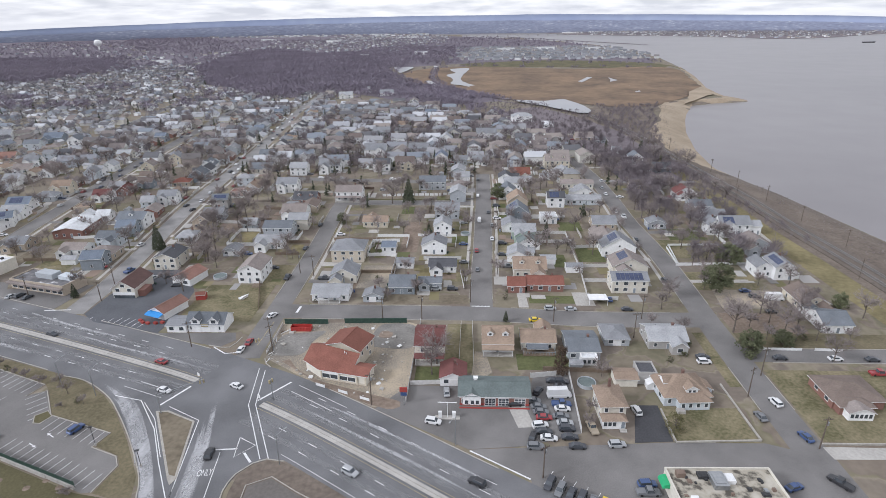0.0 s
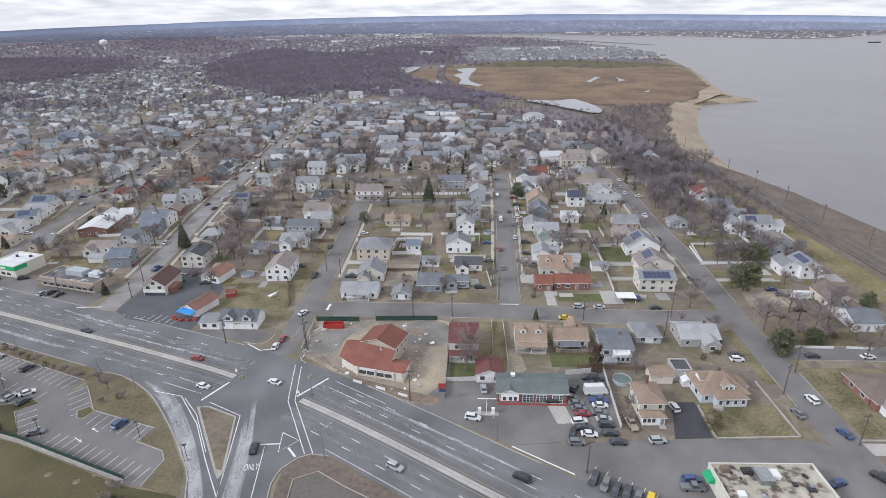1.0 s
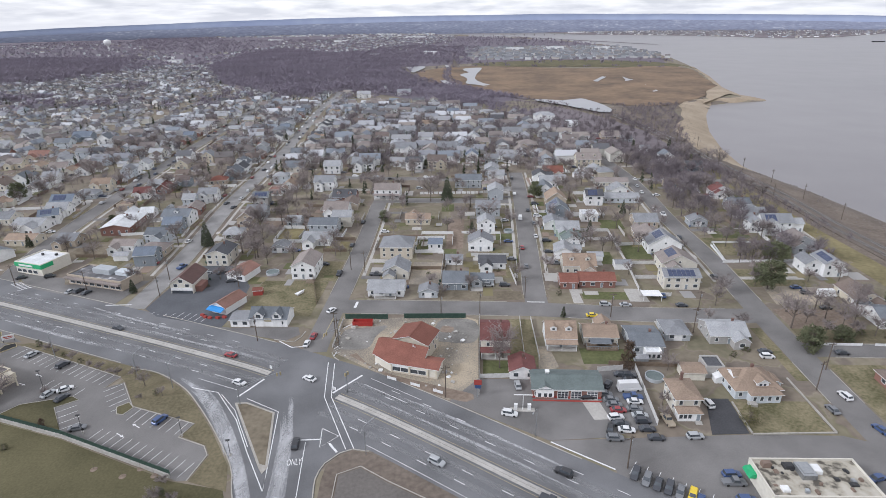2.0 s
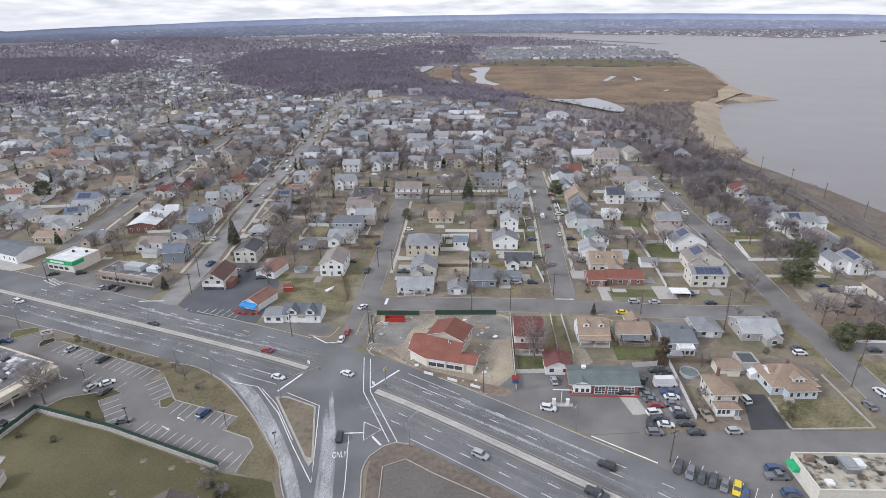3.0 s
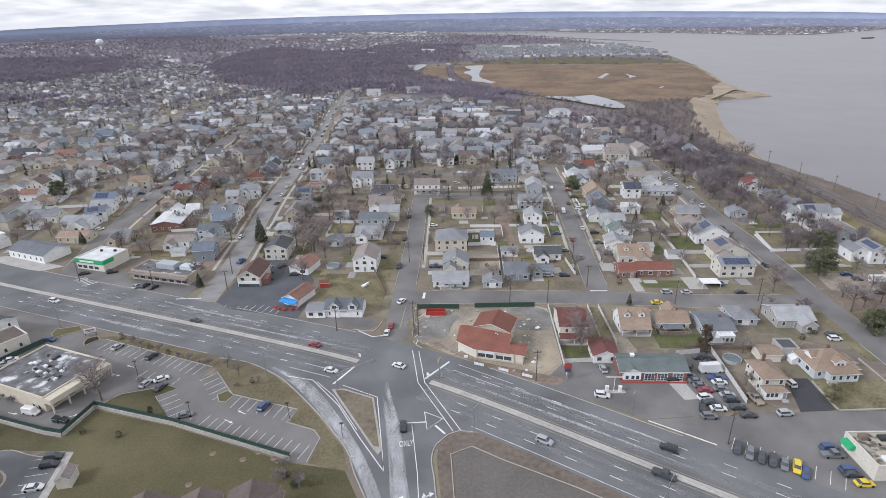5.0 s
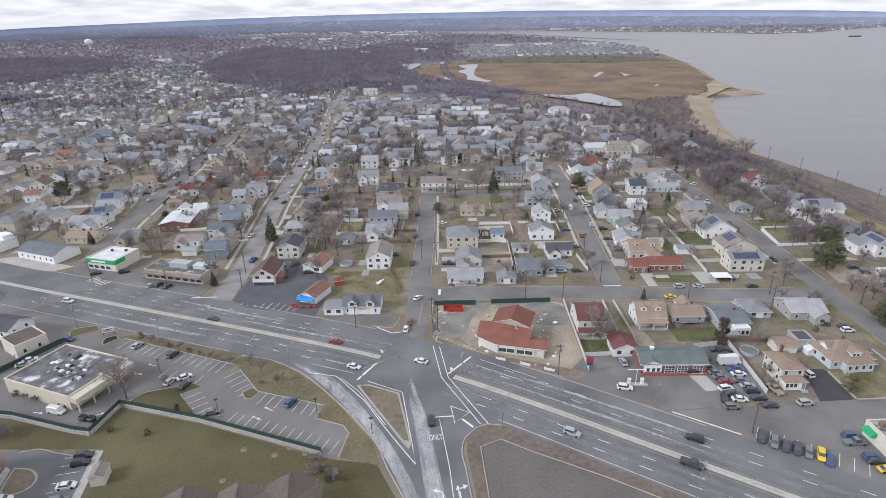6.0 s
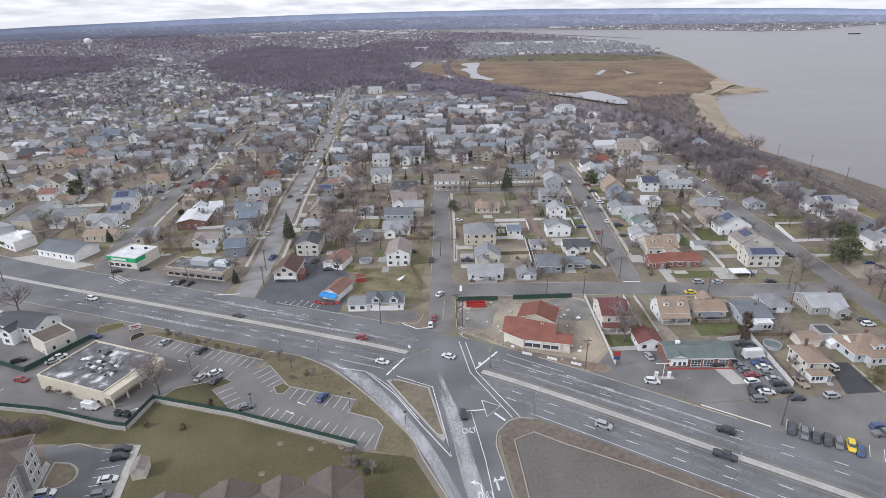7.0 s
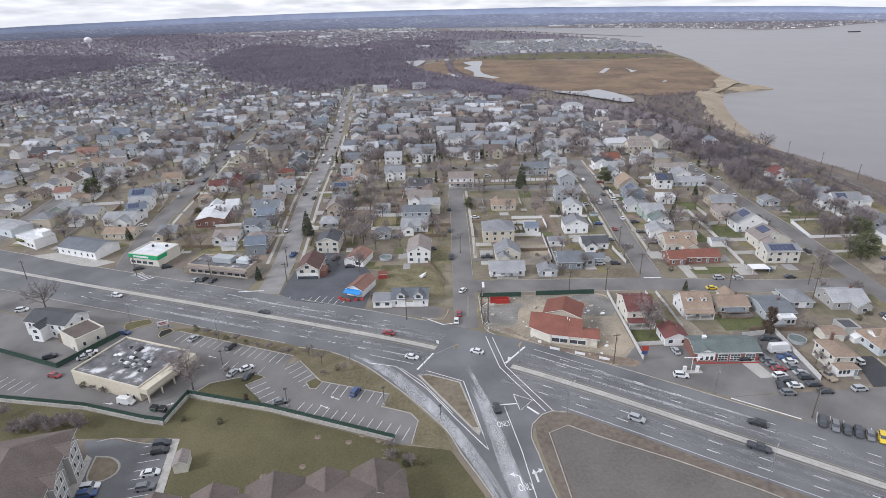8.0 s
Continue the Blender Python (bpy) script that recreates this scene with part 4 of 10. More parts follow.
# pale worn streaks where wheels leave salt
streak = Form()
rt, lift = random.Random(61), 0.0695
for pts, half in (([(-73.5, 129), (-71, 120), (-68.6, 111), (-66.0, 98), (-63.2, 84), (-58, 66), (-50, 45)], 2.3), ([(-71.6, 118), (-68.9, 109), (-65.6, 95), (-62.6, 82), (-57, 64)], 0.7), ([(-112, 138), (-98, 128), (-86, 113), (-76, 97), (-69, 82), (-63, 66), (-56, 48)], 2.0), ([(-72, 122), (-69.4, 112), (-66.4, 98), (-63.4, 84), (-58.4, 66), (-51, 45)], 0.7), ([(-104, 132.5), (-92, 119), (-80, 101)], 1.0),
                  ([(-47, 127.5), (-30, 117.5), (-12, 106.5), (20, 86.5)], 0.55), ([(-44, 131), (-25, 120.5), (-5, 108.5), (20, 92.5)], 0.5), ([(-140, 166), (-120, 158.5), (-95, 150), (-70, 141)], 0.6), ([(-180, 186), (-140, 170), (-100, 157)], 0.5), ([(-200, 172), (-160, 158), (-128, 147)], 0.5)):
    track = spline(pts, 1.5)
    for _ in range(int(5 + 9 * half)):
        a, n = rt.uniform(0, 0.45), len(track)
        seg = track[int(a * n):int((a + rt.uniform(0.3, 0.6)) * n)]
        o, w = rt.gauss(0, 0.42) * half, rt.uniform(0.12, 0.2 + 0.22 * half)
        if len(seg) > 4:
            lift += 0.00012
            ribbon(seg, (lambda t, o=o, w=w: o + w * math.sin(3.1416 * min(0.995, max(0.005, t))) ** 0.6), (lambda t, o=o, w=w: o - w * math.sin(3.1416 * min(0.995, max(0.005, t))) ** 0.6), lift, 0, streak)
lanes = Form()
for part_line in (WEST, EAST):     # faint worn lanes along the main road
    for off in (4.3, 7.9, -4.3, -7.7):
        for half in (1.25, 0.9, 0.5):
            ribbon(part_line, off + half, off - half, 0.0688 + 0.0003 * (1.25 - half), 0, lanes)
marking(lanes, "faintly worn lanes of the main road", "lane_wear", "road_wear")
marking(streak, "pale salt-worn wheel tracks on asphalt", "salt_track", "road_wear")


def letters(text, x, y, size, turn, stretch=2.3):
    cu = bpy.data.curves.new("lettering", "FONT")
    cu.body, cu.size, cu.align_x, cu.extrude = text, size, "CENTER", 0.004
    cu.materials.append(MATS["road_white"])
    ob = new("road_lettering", cu)
    ob.matrix_basis = pose(x, y, 0.085, 0, 0, turn) @ Matrix.Diagonal((1, stretch, 1, 1))
    return tagged(ob, "painted white word on the asphalt", "road marking", kind="structure")


letters("ONLY", -63.6, 101.4, 1.35, 9)
letters("ONLY", -60.4, 79.8, 1.35, 9)


def road_arrow(x, y, turn, bent=0, size=1.0):
    f = Form()
    f.add([(-0.12, -1.6, 0), (0.12, -1.6, 0), (0.12, 0.5, 0), (-0.12, 0.5, 0)], [(0, 1, 2, 3)])
    if bent:
        s = bent
        f.add([(0, 0.3, 0), (0, 0.6, 0), (s * 0.9, 1.1, 0), (s * 0.9, 0.8, 0)], [(0, 1, 2, 3) if s < 0 else (3, 2, 1, 0)])
        f.add([(s * 0.8, 0.35, 0), (s * 1.7, 1.1, 0), (s * 0.8, 1.5, 0)], [(0, 1, 2) if s > 0 else (2, 1, 0)])
    else:
        f.add([(-0.5, 0.5, 0), (0.5, 0.5, 0), (0, 1.6, 0)], [(0, 1, 2)])
    ob = thing("road_arrow", x, y, 0.085, turn, "painted white arrow on the asphalt", "road marking", "road arrows", "structure", f.mesh("road_arrow", "road_white"))
    ob.scale = (size, size, 1)
    return ob


road_arrow(-61.6, 83.6, 9, -1, 1.3)
road_arrow(-57.9, 84.2, 9, 0, 1.3)
road_arrow(-57.7, 84.4, 9, 1, 1.3)
for x, y, turn in ((-111.3, 114.2, 62), (-113.5, 110.4, -118), (-155.5, 136.2, 70), (-157.5, 131.6, -110), (-176.5, 113.0, -100), (-158.5, 112.2, -60)):
    road_arrow(x, y, turn)
# grass island between slip road and junction
sheet("traffic_island", [(-88, 124.8), (-71.9, 99.9), (-70.5, 98.2), (-69.8, 100.2), (-74.9, 121.0), (-84.4, 125.2)], 0.17, "kerb_stone", "kerbed traffic island", "traffic island", thick=0.2)
sheet("traffic_island", [(-87.0, 124.4), (-72.2, 101.4), (-70.6, 101), (-75.4, 120.6), (-84.4, 124.5)], 0.20, "lawn_dry", "dry grass on the traffic island", "traffic island", thick=0.05)
for pts in ([(-128.5, 141.2), (-118, 138.6), (-106.6, 131.6), (-98.9, 124.3), (-89, 113.2), (-79.2, 100.4), (-75.5, 92.1), (-68.7, 78.6), (-62, 62), (-55, 42)], [(-45, 42), (-50.4, 62), (-54.5, 80), (-56.1, 91.5), (-57, 97), (-56, 102.2), (-53, 105.9), (-50, 107.4), (-45.6, 106.8)],
            [(-66, 152), (-64.6, 149.2), (-62.6, 147.4)], [(-78.5, 165), (-80.5, 158.5), (-88, 159.6)]):
    tagged(new("kerb", ribbon(spline(pts, 2.5), 0.18, -0.12, 0.17, 0.2).mesh("kerb", "kerb_stone")), "pale stone kerb round the junction", "kerb", kind="structure")


def stalls(x0, y0, x1, y1, n, length, lean, label="row of white parking stall lines"):
    """n + 1 painted lines from one end of a row to the other."""
    f = Form()
    u = (Vector((x1, y1)) - Vector((x0, y0))) / n
    w = Vector((-u.y, u.x)).normalized() * length
    w.rotate(Matrix.Rotation(radians(lean), 2))
    for i in range(n + 1):
        a = Vector((x0, y0)) + u * i
        stripe(f, [a, a + w], 0.07, 0.075)
    return marking(f, label, name="stall_lines")


stalls(-121.4, 107.8, -90.6, 96.4, 12, 5.2, 0)
stalls(-113.8, 121.2, -97.4, 116.2, 6, -5.2, 0)
stalls(-170.5, 151.0, -131.5, 137.0, 15, -5.4, 0)
stalls(-118.5, 123.6, -126.2, 132.6, 4, 5.2, 8)
stalls(-139.6, 121.0, -131.5, 111.8, 4, 5.2, 0)
stalls(-150.2, 129.4, -137.8, 125.6, 4, -4.8, -180)
stalls(-152.2, 96.4, -147.6, 77, 7, 5.2, 180)
stalls(18.5, 101.5, 38.5, 88.5, 8, 5.0, 0)
stalls(-232, 126, -205, 118, 9, 5.0, 0)
stalls(-137, 180, -121, 195, 7, 4.5, 0)

# ---- plants ----
def twig_crown(rng, height, spread, limbs, twigs, thick):
    """Limbs and twigs of a bare tree: a branching spray of tapered sticks."""
    trunk, crown = Form(), Form()
    base = 0.024 * height
    fork = height * rng.uniform(0.24, 0.36)
    top = Vector((rng.uniform(-0.4, 0.4), rng.uniform(-0.4, 0.4), height * 0.72))
    mid = Vector((rng.uniform(-0.15, 0.15), rng.uniform(-0.15, 0.15), fork))
    trunk.rod((0, 0, -0.3), mid, base, base * 0.72, 6, caps=False)
    trunk.rod(mid, top, base * 0.72, base * 0.2, 5, caps=False)
    for i in range(limbs):
        a = i * 2.4 + rng.uniform(-0.5, 0.5)
        k = rng.uniform(0.0, 0.75)
        s = mid.lerp(top, k)
        r = spread * rng.uniform(0.55, 1.0) * (1 - 0.35 * k)
        e = s + Vector((math.cos(a) * r, math.sin(a) * r, height * rng.uniform(0.16, 0.42) * (1 - 0.5 * k)))
        e.z = min(e.z, height)
        trunk.rod(s, e, base * 0.36, base * 0.1, 4, caps=False)
        for j in range(twigs):
            q = s.lerp(e, rng.uniform(0.3, 1.0))
            d = Vector((rng.gauss(0, 1), rng.gauss(0, 1), rng.gauss(0.55, 0.8))).normalized() * spread * rng.uniform(0.22, 0.5)
            d += (e - s).normalized() * spread * 0.18
            m = q + d
            crown.spike(q, m, thick)
            for _ in range(5):
                p = q.lerp(m, rng.uniform(0.3, 0.95))
                crown.blade(p, p + Vector((rng.gauss(0, 1), rng.gauss(0, 1), rng.gauss(0.4, 0.7))).normalized() * spread * rng.uniform(0.14, 0.34), thick * 0.6, rng.uniform(0, 3.14))
    return trunk, crown


def needle_crown(rng, height, spread, tiers, round_top=False):
    """Drooping sprays in tiers round a stem."""
    trunk, crown = Form(), Form()
    trunk.rod((0, 0, -0.3), (0, 0, height * 0.95), 0.018 * height, 0.02, 6)
    for t in range(tiers):
        k = (t + rng.uniform(0, 0.6)) / tiers
        z = height * (0.08 + 0.9 * k)
        r = spread * ((1 - k) ** 0.8 if not round_top else math.sqrt(max(0.05, 1 - (2 * k - 0.9) ** 2)))
        for i in range(64 if height > 4 else 14):
            a = rng.uniform(0, 6.283)
            k2 = rng.uniform(0.45, 1.08)
            e = Vector((math.cos(a), math.sin(a), 0)) * r * k2
            fine = 0.36 if height > 4 else 0.9
            w = Vector((-math.sin(a), math.cos(a), 0)) * r * rng.uniform(0.16, 0.3) * fine + Vector((0, 0, 0.02))
            h = r * rng.uniform(0.06, 0.26) + rng.uniform(-0.1, 0.1) * r
            s = e * (1 - 0.75 * fine) + Vector((0, 0, z + h * 0.6))
            p = e + Vector((0, 0, z - h))
            m = e * (1 - 0.4 * fine) + Vector((0, 0, z + h * 0.25))
            up = Vector((0, 0, 0.16 + 0.05 * r))
            crown.add([tuple(v) for v in (s, m - w, p, m + w, m + up, m - up)], [(0, 1, 4), (1, 2, 4), (2, 3, 4), (3, 0, 4), (1, 0, 5), (2, 1, 5), (3, 2, 5), (0, 3, 5)])
    return trunk, crown


def leafy_crown(rng, height, spread, lobes, leaves, leaf, low=0.18, flat=0.7):
    """Uneven clumps of small leaf sprays on short limbs, with gaps between them."""
    trunk, crown = Form(), Form()
    trunk.rod((0, 0, -0.3), (0, 0, height * 0.7), 0.02 * height + 0.03, 0.03, 6)
    for i in range(lobes):
        k = rng.uniform(low, 0.97)
        a = rng.uniform(0, 6.283)
        r = spread * math.sqrt(max(0.04, 1 - ((k - 0.42) / 0.62) ** 2)) * rng.uniform(0.35, 0.95)
        c = Vector((math.cos(a) * r, math.sin(a) * r, height * k))
        trunk.rod((0, 0, height * k * 0.7), c, 0.03 + 0.004 * height, 0.015, 4, caps=False)
        s = spread * rng.uniform(0.16, 0.34)
        for _ in range(leaves):
            d = Vector((rng.gauss(0, 1), rng.gauss(0, 1), rng.gauss(0, 1))).normalized()
            p = c + Vector((d.x, d.y, d.z * flat)) * s * rng.uniform(0.5, 1.1)
            u = Vector((rng.gauss(0, 1), rng.gauss(0, 1), rng.gauss(0, 0.5))).normalized() * leaf * rng.uniform(0.6, 1.3)
            w = u.cross(d).normalized() * leaf * rng.uniform(0.3, 0.6)
            crown.add([tuple(p - u), tuple(p + w), tuple(p + u), tuple(p - w)], [(0, 1, 2), (0, 2, 3)])
    return trunk, crown


def tree_proto(name, maker, label, mats, *args):
    tr, cr = maker(*args)
    ob = thing(name, 0, 0, 0, 0, label, "tree", data=tr.mesh("trunk", mats[0]))
    part("crown", cr, mats[1], ob)
    return ob


BARE = [tree_proto("bare_tree", twig_crown, "bare grey-brown deciduous tree in a yard", ("bark", "twigs"), random.Random(40 + i), h, s, 14, 8, 0.085)
        for i, (h, s) in enumerate(((9, 4.2), (11, 5.0), (8, 3.6), (12, 5.4), (10, 3.8), (7, 3.4)))]
PINES = [tree_proto("conifer", needle_crown, "dark green conifer beside a house", ("bark", "needles"), random.Random(60 + i), h, s, n)
         for i, (h, s, n) in enumerate(((12, 3.0, 16), (9, 2.2, 13), (6, 1.5, 10)))]
BROADS = [tree_proto("evergreen", leafy_crown, "broad olive-green evergreen tree", ("bark", "needles_olive"), random.Random(70 + i), h, s, n, q, e, lo) for i, (h, s, n, q, e, lo) in enumerate(((10, 4.6, 95, 42, 0.36, 0.2), (4.4, 2.6, 70, 40, 0.22, 0.06)))]
OLIVE = tree_proto("shrub", leafy_crown, "tall loose olive-yellow shrub on the lawn", ("bark", "leaf_olive"), random.Random(75), 5.2, 3.0, 46, 30, 0.2, 0.12)
RUSTY = tree_proto("conifer", leafy_crown, "tall rust-brown cypress beside a shed", ("bark", "needles_rust"), random.Random(76), 9.5, 2.2, 70, 32, 0.24, 0.05, 1.4)
SHRUBS = [tree_proto("shrub", leafy_crown, "rounded olive-green shrub beside a house", ("bark", "shrub_leaf"), random.Random(80 + i), h, s, n, 26, 0.13, 0.1) for i, (h, s, n) in enumerate(((1.5, 1.0, 18), (2.2, 1.3, 22)))]
SHRUBS += [tree_proto("shrub", twig_crown, "low bare brown shrub on the verge", ("bark", "twigs"), random.Random(90 + i), h, s, 12, 9, 0.06) for i, (h, s) in enumerate(((1.8, 1.3), (2.4, 1.6)))]
TREES = []


def plant(protos, x, y, size=1.0, turn=None):
    rng = random.Random(int(x * 53 + y * 97))
    p = protos[rng.randrange(len(protos))] if isinstance(protos, list) else protos
    m = pose(x, y, land(x, y), 0, 0, rng.uniform(0, 360) if turn is None else turn)
    ob = copy_thing(p, m @ Matrix.Diagonal((size, size, size * rng.uniform(0.9, 1.1), 1)))
    TREES.append((x, y))
    return ob

# houses along the streets, from the main road back
house(10.1, 162.4, 9.9, 10.0, 3.6, 'gable', 'x', 0.75, 'white', 'tan', dormers=2, porch='wide')
house(23.6, 163.9, 11.2, 9.0, 3.0, 'gable', 'x', 0.45, 'ivory', 'tan')
house(37.5, 160.6, 10.3, 13.0, 3.0, 'gable', 'x', 0.20, 'grey', 'slate')
house(50.1, 167.8, 8.1, 10.0, 2.5, 'hip', 'y', 0.40, 'grey', 'grey', garage=True, door=False)
house(66.3, 166.6, 12.5, 11.0, 3.2, 'gable', 'x', 0.42, 'stone', 'pale', ell='front')
house(-37.2, 243.6, 6.4, 8.0, 2.7, 'gable', 'x', 0.35, 'white', 'blue', garage=True, door=False, ell=False)
house(-12.0, 158.4, 9.2, 13.0, 5.8, 'gable', 'x', 0.40, 'ivory', 'maroon', porch='wide')
house(-4.1, 143.1, 7.7, 8.0, 2.8, 'gable', 'y', 0.45, 'white', 'maroon', garage=True, door=False)
house(-53.9, 197.3, 14.4, 9.0, 3.0, 'gable', 'x', 0.50, 'white', 'pale', porch='p')
house(-52.0, 213.5, 10.9, 10.0, 3.6, 'gable', 'y', 0.55, 'ivory', 'grey')
house(-54.4, 235.8, 14.7, 13.0, 5.6, 'hip', 'x', 0.50, 'beige', 'grey')
house(-48.3, 274.5, 12.9, 8.0, 3.0, 'gable', 'x', 0.50, 'cream', 'tan')
house(-37.0, 195.1, 7.5, 6.0, 2.6, 'gable', 'y', 0.40, 'grey', 'grey', garage=True, door=False)
house(-27.7, 226.3, 7.4, 6.0, 2.6, 'gable', 'x', 0.40, 'white', 'grey', garage=True, door=False)
house(-26.4, 204.6, 10.1, 11.0, 3.2, 'gable', 'x', 0.50, 'slate', 'slate')
house(-15.5, 207.2, 9.4, 6.0, 2.6, 'gable', 'x', 0.30, 'grey', 'slate')
house(-10.9, 223.3, 11.7, 8.0, 2.9, 'gable', 'x', 0.50, 'white', 'dark')
house(-15.8, 242.7, 11.4, 9.0, 4.4, 'gable', 'y', 0.50, 'white', 'grey')
house(-12.8, 263.8, 8.7, 9.0, 5.4, 'gable', 'y', 0.60, 'white', 'pale')
house(-11.4, 287.7, 12.8, 10.0, 5.0, 'gable', 'x', 0.50, 'grey', 'grey')
house(-91.4, 214.7, 10.0, 14.0, 5.8, 'gable', 'y', 0.50, 'white', 'taupe')
house(-95.2, 248.1, 13.2, 10.0, 3.4, 'gable', 'x', 0.40, 'white', 'pale')
house(-95.0, 260.7, 14.1, 10.0, 5.4, 'gable', 'x', 0.45, 'grey', 'slate')
house(-110.6, 238.2, 7.5, 7.0, 2.7, 'gable', 'y', 0.40, 'grey', 'grey', garage=True, door=False)
house(-134.2, 226.2, 10.0, 12.0, 5.4, 'gable', 'y', 0.40, 'ivory', 'dark')
house(-170.1, 233.7, 12.4, 10.0, 3.2, 'hip', 'x', 0.50, 'tan', 'taupe')
house(-175.3, 248.0, 10.5, 9.0, 4.8, 'gable', 'x', 0.50, 'pale_blue', 'slate')
house(-176.8, 272.1, 14.6, 11.0, 5.2, 'gable', 'x', 0.50, 'white', 'slate', dormers=1)
house(-187.0, 238.8, 11.5, 9.0, 3.0, 'gable', 'x', 0.40, 'white', 'taupe')
house(-218.4, 244.0, 9.5, 9.0, 3.4, 'gable', 'x', 0.50, 'tan', 'grey')
house(-243.0, 244.7, 15.0, 9.0, 3.0, 'gable', 'x', 0.40, 'cream', 'tan')
house(-252.4, 263.6, 16.1, 11.0, 3.6, 'gable', 'x', 0.40, 'white', 'pale')
house(-249.3, 272.3, 9.5, 11.0, 5.2, 'gable', 'x', 0.40, 'white', 'blue', turn=27, solar=3)
house(-276.4, 271.9, 15.5, 10.0, 3.4, 'gable', 'x', 0.50, 'ivory', 'grey')
house(-203.5, 264.5, 14.5, 21.0, 3.8, 'gable', 'y', 0.22, 'brick', 'white', turn=8, label='low brick workshop with a broad white roof')
house(19.6, 205.7, 6.8, 9.0, 3.0, 'gable', 'x', 0.40, 'brick', 'rust')
house(31.1, 207.1, 14.5, 9.0, 3.0, 'gable', 'x', 0.40, 'brick', 'rust')
house(26.2, 220.4, 13.6, 11.0, 4.0, 'gable', 'x', 0.60, 'ivory', 'tan', dormers=2)
house(27.2, 260.8, 11.3, 10.0, 4.0, 'gable', 'x', 0.50, 'green', 'pale')
house(28.4, 248.0, 10.3, 8.0, 3.0, 'gable', 'y', 0.60, 'white', 'green')
house(41.9, 280.1, 8.6, 8.0, 3.6, 'flat', 'x', 0.10, 'white', 'white')
house(49.0, 305.5, 9.4, 9.0, 5.4, 'gable', 'x', 0.60, 'white', 'dark', solar=3)
house(64.9, 309.2, 20.2, 8.0, 3.0, 'gable', 'x', 0.45, 'pale_blue', 'pale')
house(66.9, 341.2, 19.9, 9.0, 3.0, 'gable', 'x', 0.40, 'ivory', 'taupe')
house(68.9, 273.7, 11.8, 11.0, 3.0, 'gable', 'x', 0.50, 'tan', 'grey')
house(65.6, 253.6, 12.6, 11.0, 3.2, 'gable', 'y', 0.50, 'tan', 'taupe')
house(68.5, 241.9, 15.0, 10.0, 4.4, 'gable', 'y', 0.60, 'white', 'grey', solar=4)
house(68.4, 222.6, 14.6, 11.0, 4.4, 'gable', 'y', 0.50, 'ivory', 'taupe', solar=4)
house(64.4, 206.3, 14.1, 9.0, 5.4, 'gable', 'x', 0.40, 'ivory', 'grey', solar=6)
house(130.5, 266.6, 14.5, 9.5, 5.4, 'gable', 'x', 0.66, 'white', 'grey', solar=3, ell='front')
house(120.6, 266.4, 6.0, 8.0, 5.2, 'gable', 'y', 0.8, 'white', 'grey', ell=False)
house(140.6, 266.2, 5.4, 7.0, 4.6, 'gable', 'x', 0.5, 'white', 'pale', ell=False, chimney=False)
house(132.0, 247.0, 13.3, 10.0, 3.6, 'gable', 'y', 0.50, 'grey', 'taupe')
house(126.5, 299.0, 11.5, 9.0, 3.2, 'gable', 'x', 0.50, 'grey', 'slate')
house(128.5, 284.6, 10.5, 8.0, 3.2, 'gable', 'x', 0.50, 'white', 'grey')
house(125.0, 320.2, 10.8, 8.5, 3.6, 'gable', 'y', 0.6, 'white', 'maroon')
house(95.5, 273.4, 9.0, 7.0, 3.0, 'gable', 'y', 0.40, 'grey', 'grey', garage=True, door=False)
house(-70.4, 316.7, 15.0, 11.0, 5.4, 'gable', 'x', 0.50, 'white', 'taupe', porch='wide')
house(-112.3, 332.7, 12.5, 10.0, 5.4, 'gable', 'x', 0.60, 'white', 'grey', ell='front')
house(-22.5, 339.9, 16.3, 12.0, 5.0, 'gable', 'x', 0.40, 'grey', 'slate')
house(127.4, 178.6, 9.7, 12.0, 3.2, 'gable', 'x', 0.40, 'white', 'slate')
house(128.4, 195.0, 10.5, 13.0, 3.2, 'gable', 'y', 0.50, 'cream', 'brown')

# houses further back, street by street
house(-345.7, 728.7, 13.0, 10.1, 5.5, 'gable', 'x', 0.62, 'white', 'dark', ell="front", turn=8)
house(-314.8, 728.0, 11.0, 12.0, 5.5, 'gable', 'y', 0.72, 'tan', 'brown', turn=8)
house(-304.4, 623.4, 12.3, 9.6, 3.0, 'gable', 'x', 0.62, 'white', 'pale', ell="front", turn=8)
house(-289.7, 567.2, 10.3, 8.0, 4.2, 'hip', 'x', 0.50, 'tan', 'taupe', turn=8)
house(-251.5, 534.2, 6.8, 7.5, 3.0, 'gable', 'x', 0.62, 'grey', 'grey', turn=8)
house(-260.4, 594.3, 9.5, 7.5, 3.0, 'gable', 'x', 0.62, 'grey', 'grey', turn=8)
house(-239.9, 547.0, 11.6, 9.0, 3.0, 'gable', 'x', 0.62, 'tan', 'taupe', turn=8)
house(-213.5, 462.3, 9.9, 7.7, 5.5, 'gable', 'x', 0.62, 'pale_blue', 'grey', ell="front", turn=8)
house(-193.5, 450.7, 9.6, 7.5, 3.0, 'gable', 'x', 0.62, 'tan', 'clay', turn=8)
house(-220.3, 405.6, 8.2, 9.8, 5.5, 'gable', 'y', 0.72, 'cream', 'grey', turn=8)
house(-186.0, 404.7, 10.1, 7.9, 4.2, 'gable', 'x', 0.62, 'pale_blue', 'brown', ell="front", turn=8)
house(-186.4, 385.6, 9.7, 11.6, 4.2, 'gable', 'y', 0.72, 'white', 'slate', ell=False, dormers=2, turn=8)
house(-199.2, 512.0, 14.3, 11.2, 5.5, 'hip', 'x', 0.50, 'grey', 'slate', ell="front", turn=8)
